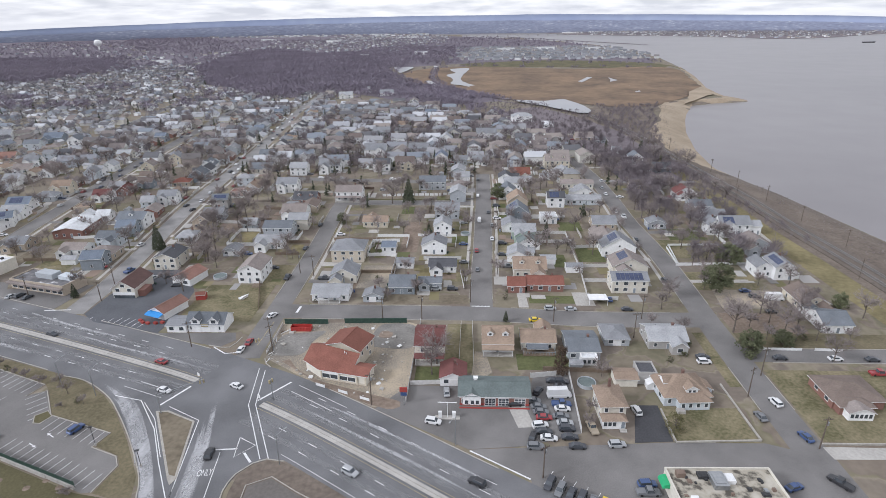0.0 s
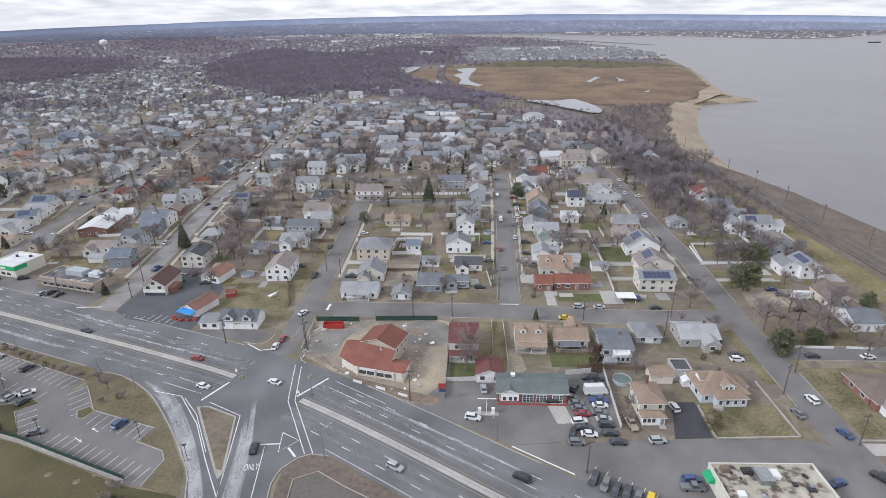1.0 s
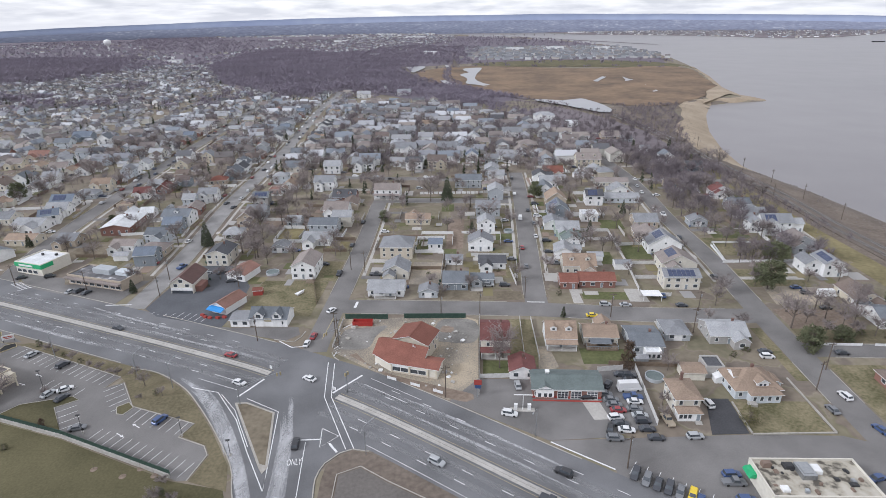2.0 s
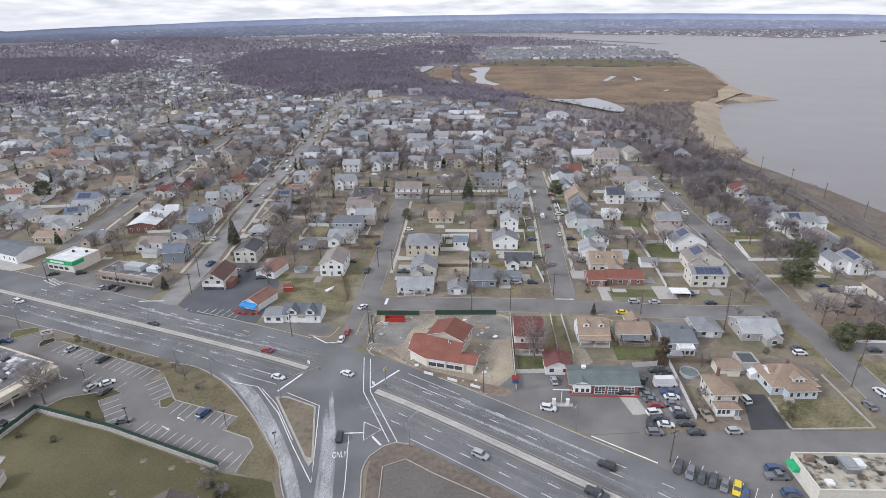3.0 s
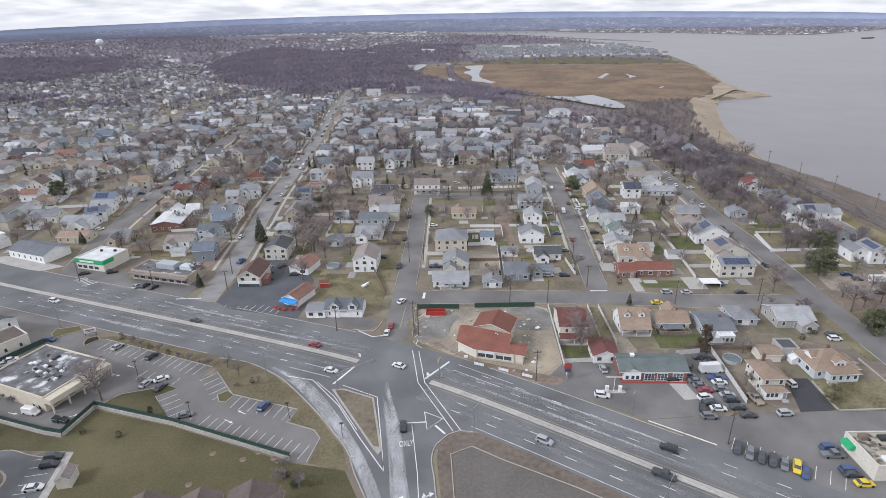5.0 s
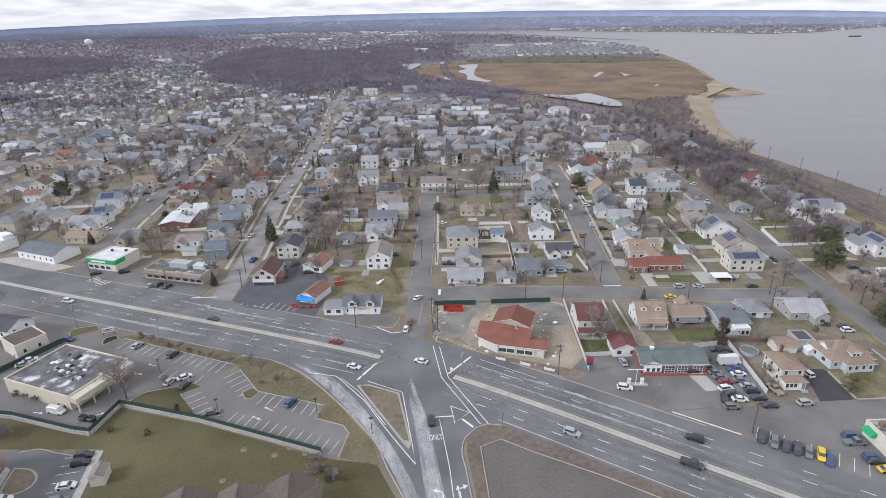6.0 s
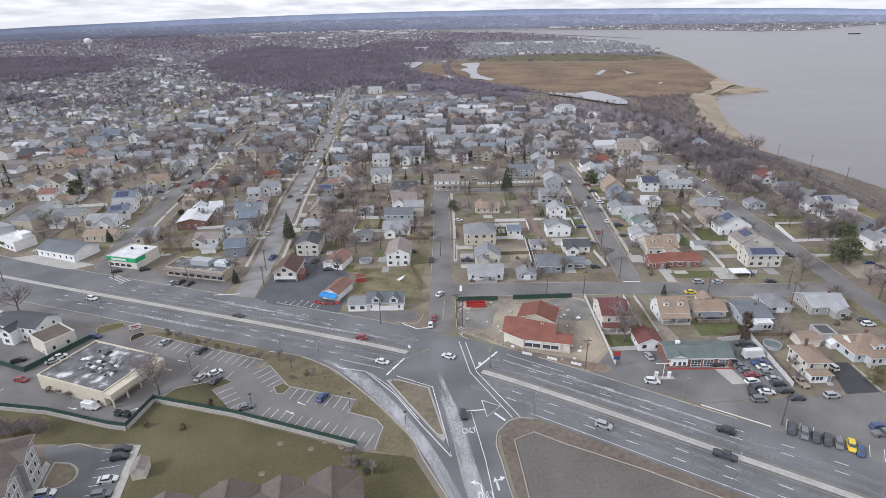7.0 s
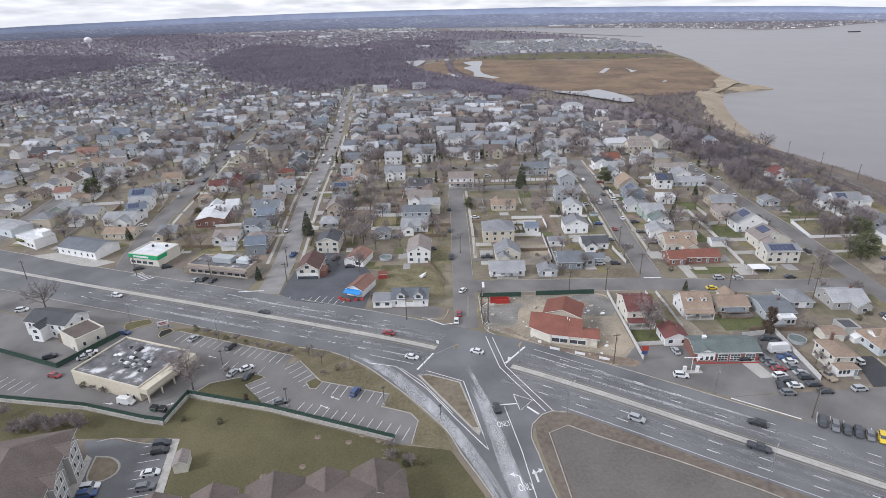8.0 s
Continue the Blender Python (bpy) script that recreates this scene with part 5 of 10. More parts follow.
house(-258.4, 641.4, 9.0, 7.5, 3.0, 'gable', 'x', 0.62, 'white', 'pale', turn=8)
house(-251.0, 662.9, 9.2, 7.5, 3.0, 'hip', 'x', 0.50, 'white', 'clay', turn=8)
house(-225.3, 608.6, 6.8, 8.2, 3.0, 'gable', 'y', 0.72, 'white', 'grey', turn=8)
house(-207.3, 583.7, 9.0, 10.8, 5.5, 'gable', 'y', 0.72, 'pale_blue', 'grey', turn=8)
house(-213.6, 648.6, 10.5, 8.2, 5.5, 'gable', 'x', 0.62, 'pale_blue', 'slate', turn=8)
house(-170.5, 588.6, 10.7, 8.3, 3.0, 'gable', 'x', 0.62, 'white', 'pale', ell="front", turn=8)
house(-156.0, 591.9, 7.1, 8.5, 3.0, 'gable', 'y', 0.72, 'white', 'pale', turn=4)
house(-162.1, 498.8, 8.1, 7.5, 3.0, 'gable', 'x', 0.62, 'white', 'dark', ell="front", turn=4)
house(-134.9, 565.2, 14.6, 11.4, 3.0, 'gable', 'x', 0.62, 'white', 'plum', turn=4)
house(-108.9, 452.4, 15.4, 12.0, 3.0, 'hip', 'x', 0.50, 'cream', 'taupe')
house(-152.6, 414.7, 12.0, 9.4, 5.5, 'gable', 'x', 0.62, 'white', 'slate', ell="front", turn=4)
house(-145.6, 380.6, 14.2, 11.1, 3.0, 'gable', 'x', 0.62, 'ivory', 'slate', ell="front", turn=4)
house(-175.2, 806.7, 19.1, 12.0, 5.5, 'gable', 'x', 0.62, 'white', 'pale', ell="front", turn=8)
house(-156.7, 886.7, 11.0, 12.0, 5.5, 'gable', 'y', 0.72, 'white', 'grey', turn=4)
house(-120.7, 835.4, 19.6, 12.0, 5.5, 'gable', 'x', 0.62, 'white', 'grey', turn=4)
house(-139.4, 652.2, 18.1, 12.0, 5.5, 'gable', 'x', 0.62, 'white', 'slate', ell=False, dormers=2, turn=4)
house(-110.8, 638.4, 15.1, 11.8, 5.5, 'gable', 'x', 0.62, 'white', 'grey', ell="front")
house(-98.2, 478.5, 11.5, 9.0, 5.5, 'gable', 'x', 0.62, 'white', 'plum', ell="front")
house(-79.1, 505.0, 15.0, 11.7, 5.5, 'gable', 'x', 0.62, 'grey', 'grey', ell="front")
house(-72.9, 431.3, 17.2, 12.0, 5.5, 'gable', 'x', 0.62, 'white', 'grey', ell="front")
house(-96.9, 380.9, 14.7, 11.5, 5.5, 'gable', 'x', 0.62, 'white', 'grey', ell="front")
house(-61.1, 384.6, 11.6, 9.0, 5.5, 'gable', 'x', 0.62, 'white', 'dark', ell="front")
house(-45.1, 388.6, 13.2, 10.3, 5.5, 'gable', 'x', 0.62, 'cream', 'plum', ell="front")
house(-66.5, 681.6, 11.0, 12.0, 5.5, 'gable', 'y', 0.72, 'white', 'grey')
house(-68.5, 628.7, 14.8, 11.5, 5.5, 'gable', 'x', 0.62, 'slate', 'slate')
house(-41.9, 615.1, 12.1, 9.4, 5.5, 'gable', 'x', 0.62, 'grey', 'blue')
house(-66.5, 555.8, 11.0, 8.6, 3.0, 'gable', 'x', 0.62, 'white', 'tan', ell="front")
house(-46.5, 543.9, 13.9, 10.8, 4.2, 'hip', 'x', 0.50, 'tan', 'taupe')
house(-26.5, 517.6, 14.3, 11.2, 5.5, 'hip', 'x', 0.50, 'stone', 'grey', ell="front")
house(-15.6, 571.8, 13.5, 10.5, 4.2, 'gable', 'x', 0.62, 'white', 'plum')
house(-47.8, 490.7, 12.6, 9.8, 3.0, 'gable', 'x', 0.62, 'tan', 'taupe')
house(-19.5, 472.0, 11.0, 12.0, 5.5, 'gable', 'y', 0.72, 'white', 'pale')
house(-39.7, 439.2, 15.7, 12.0, 4.2, 'gable', 'x', 0.62, 'white', 'grey', ell="front")
house(-12.0, 454.3, 10.8, 8.4, 5.5, 'gable', 'x', 0.62, 'cream', 'taupe', ell="front")
house(-5.1, 615.2, 19.3, 12.0, 4.2, 'hip', 'x', 0.50, 'cream', 'pale', ell="front")
house(4.2, 568.0, 13.4, 10.5, 5.5, 'gable', 'x', 0.62, 'white', 'dark')
house(24.2, 603.1, 10.7, 12.0, 5.5, 'gable', 'y', 0.72, 'white', 'grey')
house(15.3, 503.8, 17.9, 12.0, 4.2, 'gable', 'x', 0.62, 'white', 'grey', ell="front")
house(-4.2, 515.9, 11.2, 8.7, 5.5, 'hip', 'x', 0.50, 'stone', 'grey')
house(-20.4, 406.0, 8.9, 10.7, 5.5, 'gable', 'y', 0.72, 'white', 'blue', ell=False, solar=4)
house(-6.1, 400.9, 9.7, 7.6, 4.2, 'gable', 'x', 0.62, 'grey', 'grey')
house(8.5, 403.3, 11.3, 8.8, 3.0, 'gable', 'x', 0.62, 'white', 'grey')
house(31.3, 421.2, 15.2, 11.9, 3.0, 'hip', 'x', 0.50, 'white', 'pale')
house(4.4, 460.3, 17.4, 12.0, 3.0, 'gable', 'x', 0.62, 'tan', 'taupe')
house(24.2, 451.4, 15.3, 11.9, 4.2, 'hip', 'x', 0.50, 'tan', 'taupe', ell="front")
house(53.6, 587.9, 21.0, 12.0, 5.5, 'hip', 'x', 0.50, 'white', 'pale', ell="front")
house(76.1, 552.6, 11.1, 8.7, 3.0, 'gable', 'x', 0.62, 'white', 'white')
house(61.9, 393.0, 16.9, 12.0, 5.5, 'gable', 'x', 0.62, 'cream', 'taupe', ell=False, dormers=2)
house(99.0, 489.7, 15.0, 11.7, 3.0, 'gable', 'x', 0.62, 'tan', 'taupe')
house(110.1, 475.4, 7.9, 7.5, 3.0, 'gable', 'x', 0.62, 'grey', 'grey')
house(114.3, 436.2, 6.8, 7.5, 3.0, 'gable', 'x', 0.62, 'white', 'grey')
house(119.4, 402.3, 8.6, 10.3, 5.5, 'gable', 'y', 0.72, 'white', 'slate')
house(130.9, 380.8, 12.4, 9.7, 3.0, 'gable', 'x', 0.62, 'slate', 'dark', ell="front")
house(102.7, 337.6, 8.1, 7.5, 3.0, 'gable', 'x', 0.62, 'tan', 'brown')
house(-256.7, 360.4, 7.7, 9.2, 5.5, 'gable', 'y', 0.72, 'pale_blue', 'grey', turn=8)
house(-258.7, 384.4, 8.0, 9.6, 4.2, 'gable', 'y', 0.72, 'white', 'pale', turn=8)
house(-264.5, 408.6, 7.0, 8.4, 4.2, 'gable', 'y', 0.72, 'white', 'brown', turn=8)
house(-268.9, 428.9, 8.1, 9.7, 4.2, 'gable', 'y', 0.72, 'white', 'taupe', turn=8)
house(-273.5, 447.0, 10.1, 7.9, 5.5, 'gable', 'x', 0.62, 'white', 'pale', turn=8)
house(-253.8, 327.3, 11.3, 8.8, 5.5, 'gable', 'x', 0.62, 'cream', 'tan', ell="front", turn=8)
house(-255.4, 313.8, 12.2, 9.5, 3.0, 'hip', 'x', 0.50, 'grey', 'grey', turn=8)
house(-258.5, 297.4, 12.4, 9.7, 4.2, 'gable', 'x', 0.62, 'white', 'blue', ell=False, solar=4, turn=8)
house(-252.4, 284.2, 11.5, 9.0, 4.2, 'gable', 'x', 0.62, 'white', 'pale', ell="front", turn=8)
house(-310.2, 305.7, 9.3, 7.5, 4.2, 'gable', 'x', 0.62, 'white', 'clay', turn=8)
house(-317.4, 323.2, 9.7, 11.6, 5.5, 'gable', 'y', 0.72, 'ivory', 'brown', turn=8)
house(-320.4, 344.8, 9.1, 10.9, 4.2, 'gable', 'y', 0.72, 'white', 'slate', turn=8)
house(-319.5, 379.4, 12.8, 10.0, 3.0, 'gable', 'x', 0.62, 'white', 'taupe', ell="front", turn=8)
house(-294.0, 368.7, 9.1, 10.9, 3.0, 'gable', 'y', 0.72, 'white', 'taupe', turn=8)
house(-329.0, 401.4, 11.2, 8.7, 4.2, 'gable', 'x', 0.62, 'white', 'grey', ell="front", turn=8)
house(-327.2, 417.9, 9.2, 7.5, 5.5, 'gable', 'x', 0.62, 'pale_blue', 'grey', turn=8)
house(-318.1, 424.6, 11.5, 9.0, 4.2, 'gable', 'x', 0.62, 'white', 'dark', ell="front", turn=8)
house(-304.4, 424.1, 10.2, 8.0, 4.2, 'gable', 'x', 0.62, 'cream', 'brown', ell="front", turn=8)
house(-292.0, 428.4, 11.2, 8.7, 5.5, 'hip', 'x', 0.50, 'pale_blue', 'grey', turn=8)
house(-343.9, 472.8, 10.1, 12.0, 5.5, 'gable', 'y', 0.72, 'white', 'slate', turn=8)
house(-369.5, 455.4, 12.6, 9.8, 5.5, 'gable', 'x', 0.62, 'pale_blue', 'slate', turn=8)
house(-375.8, 490.7, 16.0, 12.0, 4.2, 'gable', 'x', 0.62, 'slate', 'blue', turn=8)
house(-361.6, 416.1, 15.0, 11.7, 3.0, 'gable', 'x', 0.62, 'tan', 'clay', ell="front", turn=8)
house(-358.7, 387.2, 11.3, 8.8, 4.2, 'gable', 'x', 0.62, 'cream', 'taupe', turn=8)
house(-398.8, 420.3, 18.2, 12.0, 3.0, 'gable', 'x', 0.62, 'brick', 'dark', turn=8)
house(-425.9, 454.6, 16.9, 12.0, 3.0, 'gable', 'x', 0.62, 'white', 'pale', ell="front", turn=8)
house(-405.8, 461.2, 14.9, 11.6, 3.0, 'hip', 'x', 0.50, 'tan', 'taupe', turn=8)
house(-430.5, 499.4, 16.0, 12.0, 5.5, 'gable', 'x', 0.62, 'white', 'grey', ell="front", turn=8)
house(-230.2, 384.9, 8.7, 10.4, 4.2, 'gable', 'y', 0.72, 'cream', 'taupe', turn=8)
house(-218.1, 359.8, 8.2, 7.5, 3.0, 'gable', 'x', 0.62, 'tan', 'brown', turn=8)
house(-219.3, 313.4, 10.0, 7.8, 4.2, 'gable', 'x', 0.62, 'white', 'maroon', ell="front", turn=8)
house(-213.1, 325.8, 8.2, 9.8, 3.0, 'gable', 'y', 0.72, 'brick', 'maroon', turn=8)
house(-223.1, 334.5, 9.1, 7.5, 3.0, 'gable', 'x', 0.62, 'grey', 'pale', turn=8)
house(-207.5, 339.9, 9.0, 7.5, 4.2, 'gable', 'x', 0.62, 'slate', 'plum', turn=8)
house(-219.3, 294.0, 8.5, 7.5, 3.0, 'flat', 'x', 0.10, 'tan', 'tan', turn=8)
house(-199.3, 281.6, 6.8, 7.5, 3.0, 'gable', 'x', 0.62, 'white', 'white', turn=8)
house(-182.7, 297.4, 6.8, 7.5, 5.5, 'gable', 'x', 0.62, 'pale_blue', 'pale', turn=8)
house(-176.2, 307.7, 10.4, 8.1, 5.5, 'gable', 'x', 0.62, 'white', 'grey', ell="front", turn=8)
house(-186.4, 344.6, 10.8, 8.4, 3.0, 'hip', 'x', 0.50, 'tan', 'rust', turn=8)
house(-182.2, 360.6, 9.8, 11.8, 4.2, 'gable', 'y', 0.72, 'slate', 'slate', turn=8)
house(-144.8, 345.9, 9.2, 7.5, 5.5, 'hip', 'x', 0.50, 'pale_blue', 'pale', turn=4)
house(-134.6, 332.0, 9.1, 10.9, 3.0, 'gable', 'y', 0.72, 'white', 'tan', turn=4)
house(-141.2, 323.1, 7.0, 7.5, 3.0, 'flat', 'x', 0.10, 'pink', 'clay', turn=4)
house(-141.8, 300.9, 8.8, 7.5, 5.5, 'gable', 'x', 0.62, 'stone', 'slate', ell=False, solar=4, turn=4)
house(-137.5, 282.1, 10.4, 8.1, 4.2, 'gable', 'x', 0.62, 'grey', 'grey', ell=False, porch="wide", turn=4)
house(-139.4, 272.7, 9.1, 10.9, 4.2, 'gable', 'y', 0.72, 'tan', 'taupe', turn=4)
house(-139.7, 255.0, 8.7, 7.5, 3.0, 'hip', 'x', 0.50, 'white', 'pale', porch="wide", turn=4)
house(-113.3, 269.9, 7.0, 7.5, 3.0, 'gable', 'x', 0.62, 'grey', 'pale')
house(-94.1, 285.6, 13.2, 10.3, 4.2, 'gable', 'x', 0.62, 'white', 'taupe', ell="front")
house(-94.8, 310.0, 13.5, 10.5, 3.0, 'gable', 'x', 0.62, 'brick', 'dark', ell=False, dormers=2)
house(-117.0, 373.3, 11.5, 9.0, 5.5, 'gable', 'x', 0.62, 'white', 'pale')
house(22.9, 320.5, 10.5, 12.0, 4.2, 'gable', 'y', 0.72, 'white', 'slate')
house(27.2, 339.8, 10.5, 8.2, 4.2, 'gable', 'x', 0.62, 'white', 'pale')
house(27.4, 304.5, 11.0, 12.0, 4.2, 'gable', 'y', 0.72, 'tan', 'tan')
house(26.3, 285.9, 11.0, 12.0, 4.2, 'gable', 'y', 0.72, 'slate', 'slate', ell=False, solar=4)
house(34.0, 366.9, 12.7, 9.9, 3.0, 'gable', 'x', 0.62, 'ivory', 'rust')

# ---- rows of houses further back ----
PROTO_HOUSES = []
for w, d, h, roof, axis, pitch, wall, cover in ((10, 8.5, 3.2, "gable", "x", 0.5, "white", "grey"), (9, 10, 5.4, "gable", "y", 0.5, "ivory", "pale"), (11, 9, 3.2, "gable", "x", 0.45, "pale_blue", "grey"),
                                                (12, 9, 5.2, "gable", "x", 0.5, "grey", "pale"), (9, 9, 3.4, "hip", "x", 0.5, "cream", "taupe"), (10, 9, 4.4, "gable", "x", 0.6, "white", "dark"), (8.5, 10, 4.6, "gable", "y", 0.6, "white", "pale"),
                                                (12, 8.5, 3.0, "gable", "x", 0.45, "tan", "brown"), (10, 10, 5.4, "hip", "x", 0.5, "beige", "grey"), (11, 8.5, 3.2, "gable", "x", 0.5, "brick", "taupe"), (10, 8, 3.2, "gable", "x", 0.5, "ivory", "tan"), (9.5, 9, 5.2, "gable", "y", 0.5, "slate", "blue"),
                                                (11, 9, 3.4, "gable", "x", 0.5, "green", "pale"), (10, 8.5, 3.2, "gable", "x", 0.5, "white", "pale")):
    p = house(0, -1500, w, d, h, roof, axis, pitch, wall, cover, wins=False, chimney=False, ell=axis == "x" and h < 5)
    TAKEN.pop()
    for u in (-w * 0.28, w * 0.28):
        for z in ((1.0, 3.5) if h > 4.7 else (1.0,)):
            put("window", WINDOWS[(1.6, 1.3)], p, u, -d / 2, z)
    put("window", WINDOWS[(0.9, 1.3)], p, w / 2, 0, 1.2, 90)
    put("window", WINDOWS[(0.9, 1.3)], p, -w / 2, 0, 1.2, -90)
    PROTO_HOUSES.append((p, max(w, d) / 2))
_sh = thing("shed", 0, -1500, 0, 0, "small pale garden shed behind a house", "shed")
part("wall", gable_wall(3.4, 3.0, 2.2, 0.8, "x"), "siding_grey", _sh)
part("roof", gable_roof(3.4, 3.0, 2.2, 0.8, "x", 0.2, 0.1), "roof_pale", _sh)
_gr = thing("garage", 0, -1500, 0, 0, "small white detached garage with pale roof", "garage")
part("wall", gable_wall(5, 6.5, 2.5, 1.1, "y"), "siding_white", _gr)
part("roof", gable_roof(5, 6.5, 2.5, 1.1, "y", 0.3, 0.12), "roof_pale", _gr)
put("garage_door", GARAGE, _gr, 0, -3.25, 0.05)


def free(x, y, r):
    return all((x - a) ** 2 + (y - b) ** 2 > (r + c) ** 2 for a, b, c in TAKEN)


STREETS = {
    "w1": [(-151, 190), (-151.6, 206), (-155.2, 243), (-160.3, 290), (-164.5, 342), (-169.5, 400), (-175.5, 460), (-182, 510), (-188.5, 560), (-195.5, 612), (-208, 712), (-219, 816), (-230, 894)],
    "w2": [(-222, 208), (-228.5, 235), (-233, 266), (-237.5, 313), (-244.5, 362), (-255, 436), (-262.5, 505), (-268, 550), (-279.5, 626), (-291, 706), (-303, 790), (-317, 880)],
    "w3": [(-305, 240), (-312, 300), (-325, 400), (-350, 530), (-380, 700), (-410, 860)],
    "b": [(-72.5, 190), (-72.6, 250), (-74, 304)], "c": [(5.5, 206), (7, 247), (8.4, 302), (9.4, 372)],
    "e": [(86.5, 135), (87.5, 213), (87, 240), (83.5, 280), (83, 316), (81.5, 364), (76, 420)],
    "a": [(-70, 184.2), (-15, 184), (42, 180.8), (84, 181)], "n": [(-112, 447), (-93, 444), (-84, 457), (-66, 463), (-50, 467)], "m": [(-120, 361), (-80, 357), (-46, 355), (-26, 352)], "k": [(-187, 570), (-151, 577), (-118, 575)],
    "t": [(-78, 308.5), (3, 309)], "h": [(84, 355.5), (106.5, 352), (144, 352)], "g": [(89, 158.4), (172, 160)],
}
LINES = {k: spline(v, 5.0) for k, v in STREETS.items()}
HWY_NEAR = [p for p in HWY if -500 < p.x < 120]


def on_road(x, y, gap):
    q = Vector((x, y))
    return any((p - q).length_squared < (gap + 2) ** 2 for line in LINES.values() for p in line) or any((p - q).length_squared < (gap + 18) ** 2 for p in HWY_NEAR)


def verge(x, y, wide=13.0):
    """Open strip on the east side of the two long western streets."""
    return any(-4 < x - float(np.interp(y, [p[1] for p in STREETS[k]], [p[0] for p in STREETS[k]])) < wide for k in ("w1", "w2") if 200 < y < 850)


rng = random.Random(5)


def row(line, off, lo, hi, gap=15.5, limit=999):
    """Houses facing a street, set back from it on one side, with sheds and garages behind."""
    pts = beside(line, off)
    acc = rng.uniform(0, 8)
    for i in range(1, len(pts) - 1):
        acc += (pts[i] - pts[i - 1]).length
        if acc < gap or not lo < pts[i].y < hi:
            continue
        d = line[min(i + 1, len(line) - 1)] - line[i - 1]
        away = 90 if off < 0 else -90
        turn = math.degrees(math.atan2(d.y, d.x)) + (0 if off > 0 else 180)
        p, r = PROTO_HOUSES[rng.randrange(len(PROTO_HOUSES))]
        x, y = pts[i].x + rng.uniform(-1.5, 1.5), pts[i].y
        if not free(x, y, r * 0.82) or on_road(x, y, r * 0.7):
            continue
        acc = rng.uniform(-1.5, 1.5)
        copy_thing(p, pose(x, y, land(x, y), 0, 0, turn + rng.uniform(-3, 3)))
        TAKEN.append((x, y, r))
        u = Vector((-d.y, d.x)).normalized() * (1 if off > 0 else -1)
        if rng.random() < 0.45:
            q = Vector((x, y)) + u * rng.uniform(11, 17) + d.normalized() * rng.uniform(-5, 5)
            if free(q.x, q.y, 2.4) and not on_road(q.x, q.y, 3):
                copy_thing(_sh if rng.random() < 0.55 else _gr, pose(q.x, q.y, land(q.x, q.y), 0, 0, turn))
                TAKEN.append((q.x, q.y, 2.4))



# ---- single buildings ----
def building(name, x, y, label, category):
    root = thing(name, x, y, land(x, y), 0, label, category)
    return root


def wing(root, x, y, turn, w, d, h, roof, axis, pitch, wall, cover, over=0.4):
    """A walled and roofed body of a larger building; x, y in the world. Returns the walls, on which windows are set."""
    lx, ly = x - root.location.x, y - root.location.y
    rise = pitch * (d if axis == "x" else w) / 2
    if roof == "gable":
        f, g, m = gable_wall(w, d, h, rise, axis), gable_roof(w, d, h, rise, axis, over), "roof_" + cover
    elif roof == "hip":
        f, g, m = Form().box(-w / 2, -d / 2, -0.4, w / 2, d / 2, h), hip_roof(w, d, h, pitch * min(w, d) / 2, over), "roof_" + cover
    else:
        f, g, m = Form().box(-w / 2, -d / 2, -0.4, w / 2, d / 2, h - 0.2), flat_roof(w, d, h), ["roof_" + cover, "siding_" + wall]
    a = part("wall", f, "siding_" + wall, root)
    b = part("roof", g, m, root)
    for ob in (a, b):
        ob.matrix_basis = pose(lx, ly, 0, 0, 0, turn)
    TAKEN.append((x, y, max(w, d) * 0.5))
    return a


def panes(wall, pts, size=(0.9, 1.3)):
    for x, y, z, turn in pts:
        put("window", WINDOWS[size], wall, x, y, z, turn)


def block(name, parent, x0, y0, z0, x1, y1, z1, mat, label=""):
    return part(name, Form().box(x0, y0, z0, x1, y1, z1), mat, parent, label)


# the half-finished building with the orange roof
b = building("site_building", -37, 148, "cream building with orange-red roofs on a building site", "building")
w3 = wing(b, -38.1, 154.8, -18, 12.2, 9.6, 5.7, "gable", "y", 0.34, "beige", "rust", 0.5)
panes(w3, [(6.1, -3.2, 3.4, 90), (6.1, 0.2, 3.4, 90), (6.1, 3.4, 3.4, 90), (6.1, 1.8, 0.8, 90)])
wall = Form().prism([(0.5, 0.6), (15.6, 0.6), (15.6, 3.5), (10.3, 3.5), (10.3, 8.2), (-1.6, 9.2)], [3.35, 3.35, 4.15, 4.15, 5.45, 5.75])
wall.prism([(0.5, 0.6), (-1.6, 9.2), (-6.3, 9.0), (-6.3, 4.0)], [3.35, 5.7, 5.6, 3.3]).prism([(10.3, 3.5), (15.6, 3.5), (15.6, 6.6), (10.3, 6.6)], [4.15, 4.15, 3.2, 3.2]).prism([(-1.6, 9.2), (-1.6, 12.4), (-6.3, 12.2), (-6.3, 9.0)], [5.7, 4.4, 4.3, 5.6])
w1 = part("wall", wall, "siding_ivory", b)
cover = Form().slab([(0, 0, 3.5), (16.3, 0, 3.5), (16.3, 3.6, 4.5), (10.7, 3.6, 4.5), (10.7, 8.2, 5.8), (-1.8, 9.5, 6.15)], 0.2)
cover.slab([(0, 0, 3.5), (-1.8, 9.5, 6.15), (-6.9, 9.3, 6.05), (-6.9, 3.5, 3.6)], 0.2).slab([(10.7, 3.6, 4.5), (16.3, 3.6, 4.5), (16.3, 7.2, 3.4), (10.7, 7.2, 3.4)], 0.2).slab([(-1.8, 9.5, 6.15), (-1.8, 12.9, 4.5), (-6.9, 12.7, 4.4), (-6.9, 9.3, 6.05)], 0.2)
w2 = part("roof", cover, "roof_rust", b)
for ob in (w1, w2):
    ob.matrix_basis = pose(-45.4 + 37, 141.4 - 148, 0, 0, 0, -13.2)
